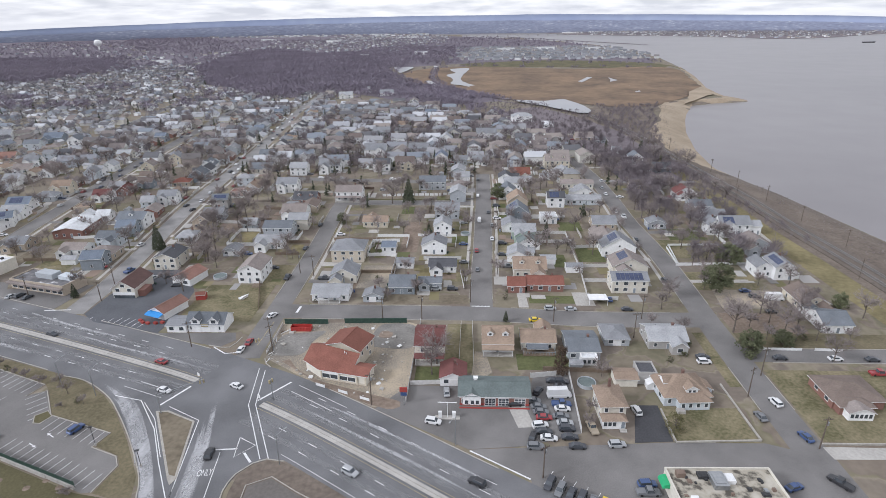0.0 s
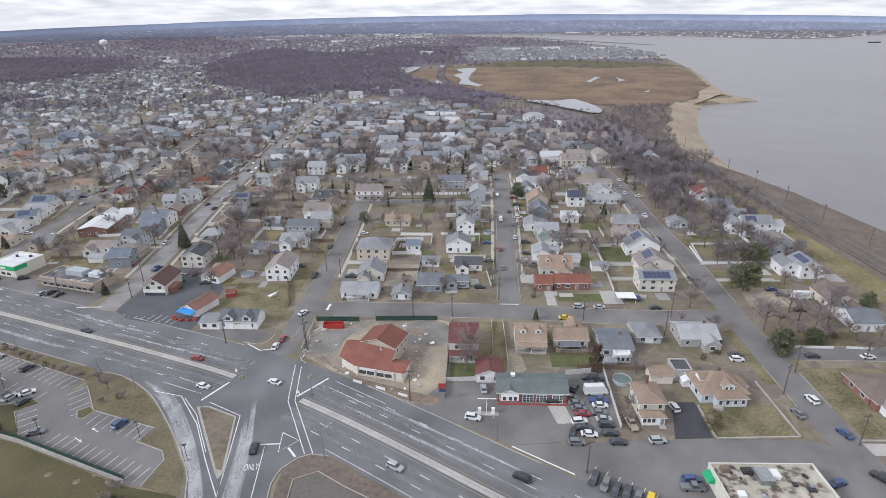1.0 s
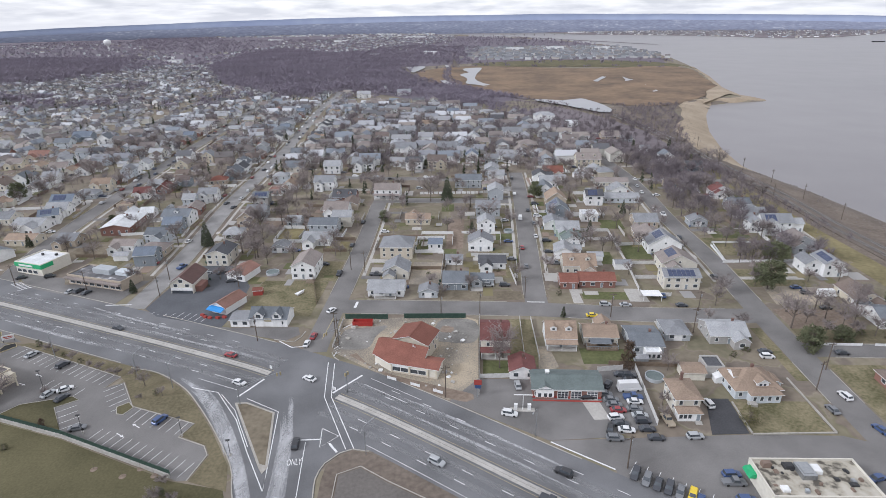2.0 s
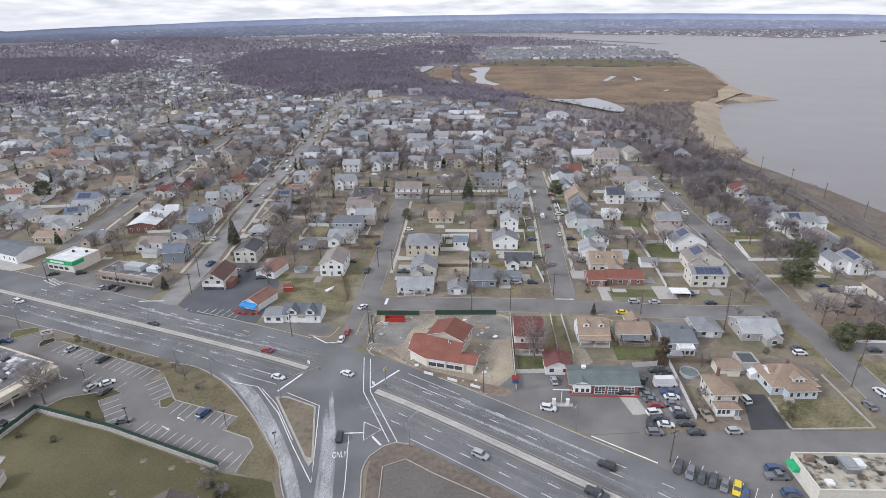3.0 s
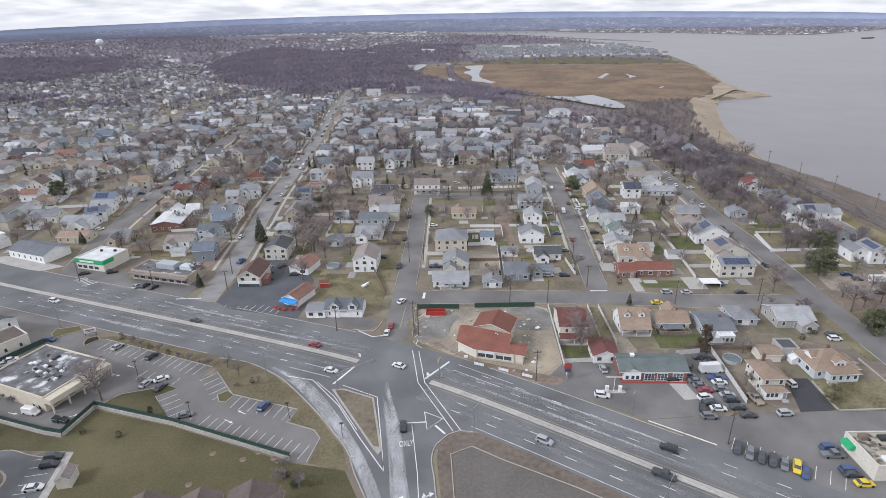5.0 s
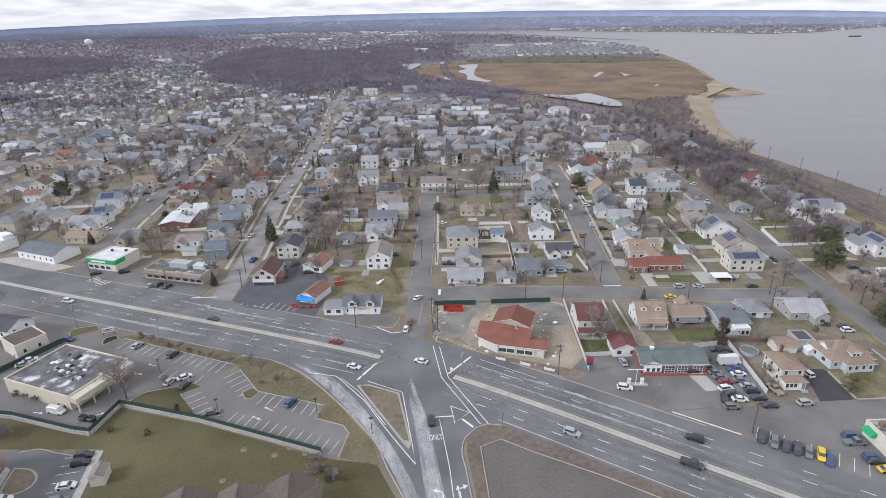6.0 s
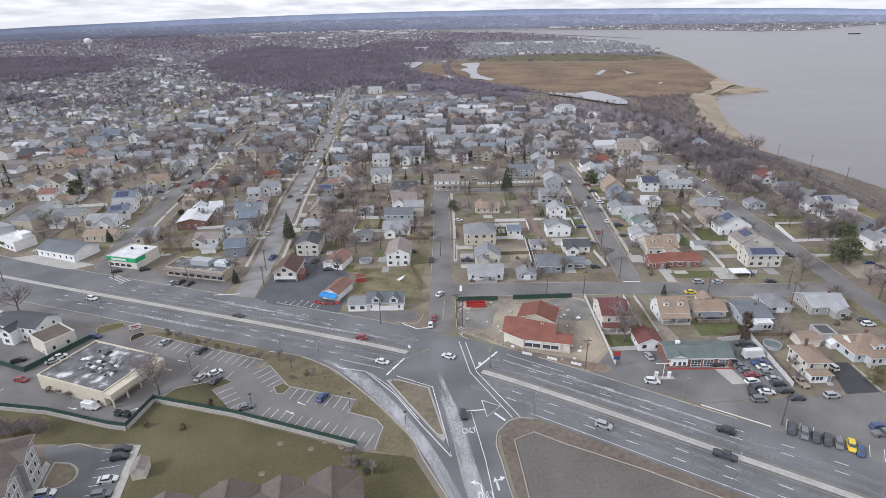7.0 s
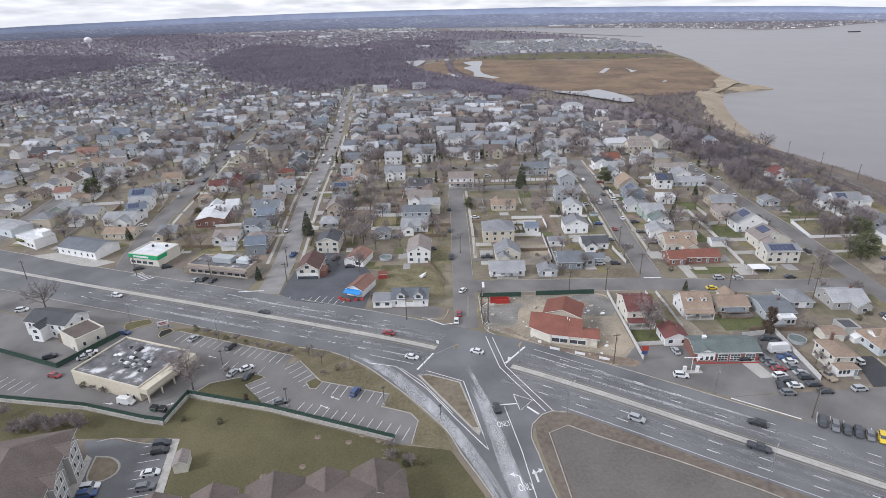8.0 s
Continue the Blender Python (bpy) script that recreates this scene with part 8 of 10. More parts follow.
# ---- loose things outdoors ----
RINGS = [(-112.8, 98.2), (-104.3, 96.2), (-101.2, 98.8), (-96.6, 96.7), (-114.3, 87.9), (-123.1, 84.9)]
d = thing("skip", -59, 170.6, 0.03, 1, "long red open-top waste skip", "skip")
f = Form()
low = [(-3.2, -1.1, 0.1), (3.2, -1.1, 0.1), (3.2, 1.1, 0.1), (-3.2, 1.1, 0.1)]
for x0, y0, x1, y1 in ((-3.6, -1.2, 3.6, -1.08), (-3.6, 1.08, 3.6, 1.2), (-3.6, -1.08, -3.48, 1.08), (3.48, -1.08, 3.6, 1.08)):
    f.box(x0, y0, 0.1, x1, y1, 1.7)
f.box(-3.6, -1.2, 0.0, 3.6, 1.2, 0.1)
part("body", f, "skip_red", d)
for u in (-2.7, -1.6, -0.5, 0.6, 1.7, 2.8):
    part("rib", Form().box(u - 0.08, -1.32, 0.1, u + 0.08, -1.2, 1.6), "skip_red", d)
for x, y, rr in ((35.9, 141, 2.6), (-106.6, 213, 2.7), (-1.5, 262, 2.2)):
    p = thing("garden_pool", x, y, land(x, y), 0, "round above-ground pool under a dull cover", "pool")
    ring = Form()
    n = 24
    for i in range(n):
        a0, a1 = 6.2832 * i / n, 6.2832 * (i + 1) / n
        ring.hexa([(rr * math.cos(a0), rr * math.sin(a0), 0), ((rr + .15) * math.cos(a0), (rr + .15) * math.sin(a0), 0), ((rr + .15) * math.cos(a1), (rr + .15) * math.sin(a1), 0), (rr * math.cos(a1), rr * math.sin(a1), 0)],
                  [(rr * math.cos(a0), rr * math.sin(a0), 1.1), ((rr + .15) * math.cos(a0), (rr + .15) * math.sin(a0), 1.1), ((rr + .15) * math.cos(a1), (rr + .15) * math.sin(a1), 1.1), (rr * math.cos(a1), rr * math.sin(a1), 1.1)])
    part("rim", ring, "siding_grey", p)
    part("cover", Form().add([(rr * math.cos(6.2832 * i / n), rr * math.sin(6.2832 * i / n), 0.8) for i in range(n)], [tuple(range(n))]), "roof_green", p)
r = random.Random(8)
for i in range(120):     # rubble on the site and stones by the road
    x, y = r.choice(((r.uniform(-63, -20), r.uniform(150, 174)), (r.uniform(-58, -24), r.uniform(133, 148))))
    if not free(x, y, 0.0) or y < 128.7 - (x + 58.9) * 0.56 + 17.5:
        continue
    s = r.uniform(0.15, 0.45) if i > 40 else r.uniform(0.25, 0.8)
    v = [(sx * s * r.uniform(0.6, 1.1), sy * s * r.uniform(0.6, 1.1), sz * s * r.uniform(0.4, 0.8)) for sz in (0, 1) for sx, sy in ((-1, -1), (1, -1), (1, 1), (-1, 1))]
    thing("rubble", x, y, 0.02, r.uniform(0, 360), "broken concrete rubble on bare soil", "rubble", "rubble pieces", data=Form().hexa(v[:4], v[4:]).mesh("rubble", r.choice(("concrete", "kerb_stone", "vinyl_white"))))
for pts, m, lab in (([(-34, 160), (-19, 160), (-18.4, 174), (-30, 175), (-33, 168)], "gravel_grey", "grey gravel spread over the site"), ([(-64.8, 154), (-55, 155), (-53, 163), (-50, 170), (-56, 168.6), (-64.8, 166)], "gravel_grey", "grey gravel spread over the site"),
                    ([(-60, 150.6), (-50, 143), (-44, 138), (-30, 131), (-21, 127.6), (-19, 131), (-28, 134.6), (-44, 140), (-53, 146), (-58, 152)], "soil_brown", "strip of brown soil along the road"), ([(-31, 166), (-27, 165.6), (-26, 169), (-30, 170)], "soil_brown", "low heap of brown soil")):
    sheet("site_soil", pts, 0.13 if "heap" in lab else 0.07, m, lab, "ground", 1.6)
for i in range(16):
    x, y, L = -65.6 + r.uniform(-0.6, 1.6), r.uniform(151, 170), r.uniform(1.2, 3.2)
    thing("plank", x, y, 0.06, r.uniform(40, 140), "loose pale plank beside the site fence", "plank", "loose planks", data=Form().box(-L / 2, -0.12, 0, L / 2, 0.12, 0.09).box(-L / 2, -0.05, 0.09, L * 0.3, 0.09, 0.15).mesh("plank", r.choice(("vinyl_white", "timber", "concrete"))))
deck = thing("deck", 23.5, 157.6, land(23.5, 157.6), 0, "dark timber deck with railing behind the house", "deck")
part("floor", Form().box(-5.2, -1.9, 0.1, 5.2, 1.9, 0.75), "timber", deck)
for x0, y0, x1, y1 in ((-5.2, -1.9, 5.2, -1.8), (-5.2, -1.8, -5.1, 1.9), (5.1, -1.8, 5.2, 1.9)):
    part("rail", Form().box(x0, y0, 1.55, x1, y1, 1.68), "siding_slate", deck)
for i in range(12):
    part("baluster", Form().box(-5.15 + i * 0.93, -1.88, 0.75, -5.05 + i * 0.93, -1.8, 1.55), "siding_slate", deck)
part("awning", Form().slab([(-4.0, -1.6, 2.5), (3.0, -1.6, 2.5), (3.0, 1.8, 2.9), (-4.0, 1.8, 2.9)], 0.06), "roof_slate", deck, "dark slatted awning")
for u in (-3.9, 2.9):
    part("post", Form().box(u - 0.07, -1.6, 0.75, u + 0.07, -1.46, 2.45), "timber", deck)
for x, y in RINGS:
    ring = thing("sapling", x, y, land(x, y), 0, "thin staked sapling in a ring of mulch", "tree", "lawn saplings", data=Form().rod((0, 0, 0), (0.1, 0, 2.2), 0.03, 0.015, 5).rod((0.05, 0, 1.2), (0.5, 0.2, 2.0), 0.015, 0.008, 4).rod((0.05, 0, 1.4), (-0.4, -0.2, 2.1), 0.015, 0.008, 4).mesh("sapling", "bark"))
    part("mulch", Form().rod((0, 0, -0.05), (0, 0, 0.1), 0.95, 0.8, 14), "soil_brown", ring)
for x, y, m in ((-161.3, 109.6, "fence_green"), (-158.7, 109.2, "dark_metal")):
    dm = thing("dumpster", x, y, 0.1, -14, "dark steel dumpster in the fence corner", "bin")
    part("body", Form().hexa([(-0.9, -0.6, 0.1), (0.9, -0.6, 0.1), (0.9, 0.6, 0.1), (-0.9, 0.6, 0.1)], [(-1.0, -0.8, 1.3), (1.0, -0.8, 1.3), (1.0, 0.8, 1.5), (-1.0, 0.8, 1.5)]), m, dm)
    part("lid", Form().slab([(-1.02, -0.82, 1.36), (1.02, -0.82, 1.36), (1.02, 0.82, 1.58), (-1.02, 0.82, 1.58)], 0.06), "rubber", dm)
bt = thing("boat", -89, 194, 0.1, 60, "small white boat on dry grass", "boat")
part("hull", Form().hexa([(-1.8, -0.4, 0.1), (1.6, -0.3, 0.1), (1.6, 0.3, 0.1), (-1.8, 0.4, 0.1)], [(-2.1, -0.9, 0.9), (2.4, -0.1, 1.1), (2.4, 0.1, 1.1), (-2.1, 0.9, 0.9)]), "vinyl_white", bt)
# far landmarks
tw = thing("water_tower", -1560, 2420, 0, 0, "white bulbous water tower above the far houses", "water tower")
prof = [(4, 0), (3, 12), (4, 18), (13, 26), (15, 33), (13, 40), (6, 44), (0.1, 45)]
f, n = Form(), 20
v = [(rr * math.cos(6.2832 * i / n), rr * math.sin(6.2832 * i / n), z) for rr, z in prof for i in range(n)]
f.add(v, [(k * n + i, k * n + (i + 1) % n, (k + 1) * n + (i + 1) % n, (k + 1) * n + i) for k in range(len(prof) - 1) for i in range(n)])
part("tank", f, "vinyl_white", tw)
sh = thing("barge", 1585, 2440, -3, 5, "dark low barge on the bay", "barge")
part("hull", Form().hexa([(-22, -5, 0), (22, -5, 0), (22, 5, 0), (-22, 5, 0)], [(-25, -5, 4), (25, -5, 4), (25, 5, 4), (-25, 5, 4)]), "dark_metal", sh)
br = thing("bridge", -60, 3900, -3, math.degrees(math.atan2(190, 820)), "long low bridge across the far inlet", "bridge")
part("deck", Form().box(0, -5, 9, 842, 5, 11), "concrete", br)
for i in range(12):
    part("pier", Form().box(34 + i * 70, -3.5, -2, 38 + i * 70, 3.5, 9), "concrete", br)
r = random.Random(21)
for x, y, a, c, hh in ((-160, 1910, 45, 18, 8), (-400, 1800, 50, 12, 6), (-870, 1630, 40, 14, 7), (-330, 1845, 30, 14, 6), (120, 2020, 60, 14, 12), (260, 2060, 60, 14, 12), (420, 2050, 50, 14, 10), (-720, 3100, 70, 20, 10), (-1200, 3500, 90, 24, 9), (-380, 3700, 120, 24, 9), (760, 4600, 120, 20, 9), (960, 4650, 90, 20, 10), (1250, 4500, 90, 20, 9), (-700, 4600, 120, 24, 10)):
    bb = building("warehouse", x, y, "long white far-off warehouse", "building")
    part("body", Form().box(-a / 2, -c / 2, -3, a / 2, c / 2, hh), "siding_white", bb)
    part("roof", Form().box(-a / 2 - 0.5, -c / 2 - 0.5, hh, a / 2 + 0.5, c / 2 + 0.5, hh + 0.8), "roof_white", bb)

# ---- cars ----
car('sedan', 'black', 13.8, 130.6, 5)
car('suv', 'dark', 21.0, 136.7, 60)
car('suv', 'grey', 19.1, 131.9, 0)
car('sedan', 'grey', 20.3, 129.5, 0)
car('sedan', 'grey', 20.7, 127.2, 0)
car('sedan', 'red', 21.3, 124.9, 0)
car('suv', 'white', 19.9, 121.7, 10)
car('sedan', 'dark', 20.6, 119.3, 0)
car('sedan', 'black', 17.5, 117.3, 70)
car('sedan', 'white', 21.6, 116.8, -5)
car('suv', 'grey', 17.8, 113.5, 0)
car('sedan', 'dark', 26.1, 141.9, 0)
car('suv', 'dark', 28.5, 141.4, 0)
car('sedan', 'black', 27.9, 139.0, 0)
car('rv', 'white', 26.9, 135.0, 5)
car('pickup', 'blue', 26.9, 130.9, 0)
car('sedan', 'white', 26.9, 128.8, 0)
car('sedan', 'grey', 26.0, 125.6, 0)
car('sedan', 'silver', 26.7, 122.9, 0)
car('suv', 'dark', 26.9, 120.5, 0)
car('sedan', 'dark', 27.1, 117.3, 0)
car('sedan', 'dark', 28.5, 114.0, 0)
car('suv', 'silver', 38.7, 114.9, 5)
car('pickup', 'tan', 33.6, 121.1, 100)
car('sedan', 'silver', -5.8, 135.4, 95)
car('suv', 'white', -9.0, 122.4, -12)
car('suv', 'white', 47.2, 128.6, 100)
car('sedan', 'dark', 75.7, 156.1, 0)
car('suv', 'white', 75.1, 153.3, 0)
car('suv', 'dark', 19.8, 101.3, -118)
car('suv', 'grey', 22.0, 99.5, -118)
car('sedan', 'dark', 24.2, 98.2, -118)
car('suv', 'dark', 26.4, 97.1, -118)
car('sedan', 'grey', 28.6, 96.0, -118)
car('suv', 'yellow', 31.0, 95.0, -118)
car('sedan', 'blue', 32.1, 93.4, -118)
car('suv', 'blue', 42.5, 101.8, 5)
car('pickup', 'grey', 42.1, 99.4, 0)
car('suv', 'blue', 42.7, 94.2, 0)
car('sedan', 'dark', 42.7, 93.0, 0)
car('sedan', 'yellow', 43.7, 90.2, 0)
car('sedan', 'yellow', 24.6, 178.8, 0)
car('suv', 'silver', 31.2, 187.6, 0)
car('sedan', 'silver', 38.8, 187.4, 0)
car('sedan', 'dark', 59.8, 187.6, 0)
car('sedan', 'silver', 23.9, 211.2, 90)
car('suv', 'blue', 52.4, 196.0, 0)
car('sedan', 'blue', 55.1, 195.6, 90)
car('suv', 'dark', 81.5, 212.9, 90)
car('sedan', 'white', 80.3, 293.7, 90)
car('pickup', 'white', 82.8, 285.9, 90)
car('sedan', 'white', 85.4, 353.7, 90)
car('sedan', 'silver', 82.3, 337.5, 90)
car('sedan', 'white', 81.6, 324.1, 90)
car('sedan', 'white', 88.8, 318.6, 0)
car('sedan', 'dark', 81.2, 255.8, 90)
car('van', 'white', 5.8, 279.6, 90)
car('sedan', 'grey', 12.4, 273.2, 90)
car('sedan', 'white', 11.7, 255.8, 90)
car('sedan', 'red', 4.0, 241.9, 90)
car('sedan', 'grey', 4.2, 222.0, 90)
car('sedan', 'dark', -9.1, 267.3, 0)
car('sedan', 'blue', -2.2, 249.2, 0)
car('sedan', 'grey', -1.7, 229.1, 0)
car('suv', 'dark', -6.2, 203.4, 0)
car('suv', 'silver', -12.8, 203.2, 0)
car('suv', 'white', 23.8, 281.5, 0)
car('sedan', 'white', 25.1, 270.2, 0)
car('pickup', 'grey', 17.5, 225.3, 0)
car('pickup', 'dark', -77.1, 212.9, 88)
car('sedan', 'white', -72.7, 180.0, 60)
car('sedan', 'red', -74.6, 161.4, 88)
car('sedan', 'white', -75.6, 156.5, 88)
car('sedan', 'dark', -77.6, 243.5, 88)
car('sedan', 'dark', -77.7, 273.2, 88)
car('sedan', 'white', -64.2, 260.2, 0)
car('pickup', 'dark', -61.0, 212.2, 0)
car('sedan', 'dark', -85.9, 222.1, 0)
car('sedan', 'blue', -103.3, 236.8, 0)
car('pickup', 'blue', -149.7, 218.0, 78)
car('sedan', 'white', -160.1, 246.6, 80)
car('sedan', 'dark', -163.8, 301.8, 80)
car('sedan', 'dark', -156.9, 295.0, 80)
car('sedan', 'white', -158.1, 310.2, 80)
car('sedan', 'dark', -168.4, 378.2, 80)
car('suv', 'silver', -158.4, 359.4, 80)
car('sedan', 'silver', -135.0, 211.3, 60)
car('sedan', 'dark', -129.3, 212.6, 50)
car('sedan', 'black', -121.5, 204.3, 10)
car('sedan', 'red', -164.5, 221.9, 0)
car('sedan', 'black', -215.2, 205.6, 25)
car('suv', 'black', -203.4, 207.1, 25)
car('sedan', 'silver', -184.6, 193.1, 75)
car('suv', 'dark', -181.5, 193.8, 75)
car('sedan', 'dark', -177.2, 192.3, 75)
car('sedan', 'white', -239.5, 257.6, 10)
car('sedan', 'silver', -165.9, 147.0, 70)
car('suv', 'dark', -151.2, 141.4, 70)
car('sedan', 'silver', -145.2, 126.6, 70)
car('sedan', 'white', -141.7, 129.0, 40)
car('sedan', 'dark', -139.8, 124.9, 70)
car('sedan', 'grey', -126.5, 112.3, 20)
car('suv', 'blue', -105.6, 116.4, 70)
car('suv', 'dark', -152.7, 95.9, 12)
car('suv', 'black', -151.9, 93.3, 12)
car('sedan', 'white', -150.7, 85.9, 12)
car('suv', 'grey', -149.7, 81.4, 12)
car('suv', 'white', -163.0, 81.7, 12)
car('suv', 'blue', -162.4, 79.5, 12)
car('van', 'white', -171.1, 113.1, -12)
car('sedan', 'red', -200.9, 126.5, -15)
car('sedan', 'white', -197.0, 138.9, 35)
car('sedan', 'silver', -197.5, 136.3, 35)
car('suv', 'dark', -209.3, 136.9, 35)
car('sedan', 'blue', -192.6, 151.5, -10)
car('suv', 'white', -241.4, 169.2, 15)
car('sedan', 'dark', -147.1, 164.8, -19)
car('sedan', 'red', -99.0, 148.8, 161)
car('sedan', 'white', -90.2, 134.0, -19)
car('sedan', 'white', -69.3, 136.7, 155)
car('suv', 'silver', -28.1, 103.4, -30)
car('suv', 'black', 2.7, 101.1, 150)
car('pickup', 'dark', -1.4, 92.2, -30)
car('suv', 'white', -210.8, 180.1, -19)
car('suv', 'black', -65.1, 108.4, 97)
car('suv', 'white', 87.3, 133.4, 100)
car('sedan', 'grey', 80.2, 127.1, 100)
car('sedan', 'blue', 88.0, 119.3, 105)
car('sedan', 'dark', 99.9, 156.1, 0)
car('sedan', 'white', 117.0, 156.0, 0)
car('sedan', 'dark', 128.3, 155.9, 0)
car('rv', 'white', 118.4, 197.4, 0)
car('sedan', 'blue', 110.2, 203.9, 0)
car('suv', 'dark', 111.7, 199.1, -10)
car('sedan', 'black', 112.2, 186.9, 0)
car('pickup', 'red', 125.3, 148.3, 0)
car('pickup', 'black', 87.5, 103.7, 125)
car('sedan', 'blue', 76.1, 102.0, 20)
car('sedan', 'silver', -262.9, 226.5, 0)
car('sedan', 'white', -224.1, 254.7, 0)
car('suv', 'white', 15.3, 282.9, 0)
car('suv', 'dark', 16.4, 250.4, 0)
car('sedan', 'dark', 15.8, 237.6, 0)
car('sedan', 'dark', 10.9, 292.2, 88)
car('suv', 'dark', 15.8, 302.3, 0)
car('sedan', 'silver', -2.6, 276.3, 0)
car('suv', 'silver', -52.9, 331.9, 0)

# poles and lamps
util_pole(-27.1, 129.5, 11)
util_pole(-93.5, 158.4, 10)
util_pole(-64.4, 155.4, 11)
util_pole(-66.5, 160.2, 11)
util_pole(18.5, 103.5, 10)
util_pole(-212.3, 198.3, 10)
util_pole(-149.2, 205.8, 10)
util_pole(-145.5, 190.7, 9)
util_pole(31.2, 178.6, 10)
util_pole(57.1, 168.1, 10)
util_pole(-16.7, 179.2, 10)
util_pole(-73.0, 217.7, 10)
util_pole(1.1, 192.8, 10)
util_pole(81.2, 136.6, 10)
util_pole(-178.8, 194.9, 9)
util_pole(-259.5, 197.3, 9)
util_pole(-31.1, 178.7, 9)
util_pole(89.4, 115.5, 10)
util_pole(89.7, 147.0, 10)
util_pole(63.3, 181.1, 10)
util_pole(-66.3, 214.9, 10)
util_pole(0.8, 222.5, 10)
lamp_pole(-46.2, 105.8, 9)
lamp_pole(-109.6, 131.2, 9)
lamp_pole(-122.6, 135.2, 9)
lamp_pole(-157.0, 145.9, 9)
lamp_pole(-195.2, 160.7, 9)
lamp_pole(-5.1, 81.0, 9)
lamp_pole(-2.7, 114.0, 9)
lot_pole(-149.6, 130.2, 6)
lot_pole(-124.0, 110.8, 6)
lot_pole(-96.6, 110.8, 6)
lot_pole(-80.6, 104.0, 5)
sign_pole(-17.8, 129.9, 6)

# trees and shrubs that stand out
plant(PINES[0], -148.2, 241.2, 1.15)
plant(PINES[1], -237.1, 239.3, 0.9)
plant(BROADS[0], 16.9, 314.5, 0.95)
plant(PINES[1], 38.0, 257.0, 1.0)
plant(PINES[0], -34.4, 307.5, 1.35)
plant(BROADS[0], 98.7, 203.4, 1.25)
plant(BROADS[1], 91.6, 159.4, 1.75)
plant(RUSTY, 28.9, 145.7, 1.0)
plant(RUSTY, -135.9, 111.9, 0.42)
plant(BROADS[0], 114.3, 231.4, 1.0)
plant(BROADS[0], 116.0, 228.7, 0.8)
plant(BROADS[0], -293.6, 306.4, 1.1)
plant(OLIVE, 55.4, 121.5, 1.0)
plant(BROADS[1], 73.6, 163.5, 0.5)
plant(BROADS[1], 139.2, 191.4, 1.2)
plant(BROADS[1], 104.9, 164.3, 1.3)
plant(BROADS[1], -66.8, 276.7, 1.3)
plant(SHRUBS[1], -29.7, 202.1, 1.2)
plant(SHRUBS[1], 14.7, 195.8, 1.0)
plant(PINES[2], 13.9, 178.0, 0.8)
for x, y, k in ((101.5, 168.2, 0.75), (110.4, 166.8, 0.9), (117.6, 167.6, 0.85), (99.5, 176.4, 0.8), (107.8, 179.5, 0.9), (115.2, 175.2, 1.0), (96.4, 184.2, 0.8), (128.4, 167.4, 0.9)):
    plant(BARE, x, y, k)
for x, y in ((113.6, 168.4), (121.2, 166.4), (104.6, 171.8)):
    plant(SHRUBS, x, y, 1.5)
plant(BARE, -162.3, 202.6, 0.9)
plant(BARE, -128.7, 234.9, 1.2)
plant(BARE, -120.1, 228.7, 1.1)
plant(BARE, -130.9, 252.2, 1.2)
plant(BARE, -129.0, 263.5, 1.0)
plant(BARE[3], -44.1, 307.4, 1.25)
plant(BARE[1], -10.8, 144.8, 1.0)
plant(BARE[3], -154.4, 119.0, 1.1)
plant(BARE, -161.0, 126.2, 1.0)
plant(BARE, 41.2, 145.3, 0.8)
plant(BARE, 107.7, 185.9, 1.0)
plant(BARE, 117.7, 184.5, 0.9)
plant(BARE, 125.0, 189.8, 0.9)
plant(BARE, 133.7, 198.1, 0.8)
plant(BARE, 116.1, 155.3, 0.9)
plant(BARE, 106.8, 234.4, 1.0)
plant(BARE, 98.4, 228.4, 0.9)
plant(BARE, 96.7, 184.0, 0.7)
plant(BARE, 72.7, 188.6, 0.9)
plant(BARE, 76.6, 195.3, 0.8)
plant(BARE, 46.8, 215.2, 0.7)
plant(BARE, 40.9, 238.9, 0.8)
plant(BARE, 53.7, 266.9, 1.0)
plant(BARE, 64.0, 283.0, 1.0)
plant(BARE, 114.7, 334.0, 1.2)
plant(BARE, 120.7, 328.0, 1.2)
plant(BARE, 103.1, 316.6, 1.1)
plant(BARE, 102.7, 333.9, 1.1)
plant(BARE, 122.3, 301.7, 1.2)
plant(BARE, 124.9, 322.3, 1.2)
plant(BARE, 104.9, 296.8, 1.1)
plant(BARE, 93.7, 279.4, 1.1)
plant(BARE, 113.8, 275.7, 1.1)
plant(BARE, 110.6, 253.6, 1.1)
plant(BARE, 101.2, 253.4, 1.0)
plant(BARE, 110.7, 240.5, 1.0)
plant(BARE, 77.3, 239.7, 0.8)
plant(BARE, 44.2, 333.3, 1.2)
plant(BARE, 36.3, 310.5, 1.0)
plant(BARE, -113.3, 263.8, 1.0)
plant(BARE, -126.1, 288.8, 1.0)
plant(BARE, -126.3, 308.5, 1.1)
plant(BARE, -101.2, 226.0, 0.9)
plant(BARE, -112.2, 222.6, 1.0)
plant(BARE, -92.9, 375.2, 1.1)
plant(BARE, -200.7, 266.2, 1.1)
plant(BARE, -286.8, 317.7, 1.1)
plant(BARE, -272.0, 312.1, 1.1)
plant(BARE, -259.5, 306.8, 1.0)
plant(BARE, -199.9, 313.0, 1.1)
plant(BARE, -213.7, 330.8, 1.1)
plant(BARE, -282.9, 260.7, 1.1)
plant(BARE, -129.0, 633.2, 1.2)
plant(BARE, -123.6, 135.7, 0.5)
plant(BARE, -118.7, 132.0, 0.45)
plant(BARE, -110.8, 127.4, 0.45)
plant(SHRUBS, -29.6, 326.4, 1.2)
plant(SHRUBS, -146.8, 127.4, 1.0)
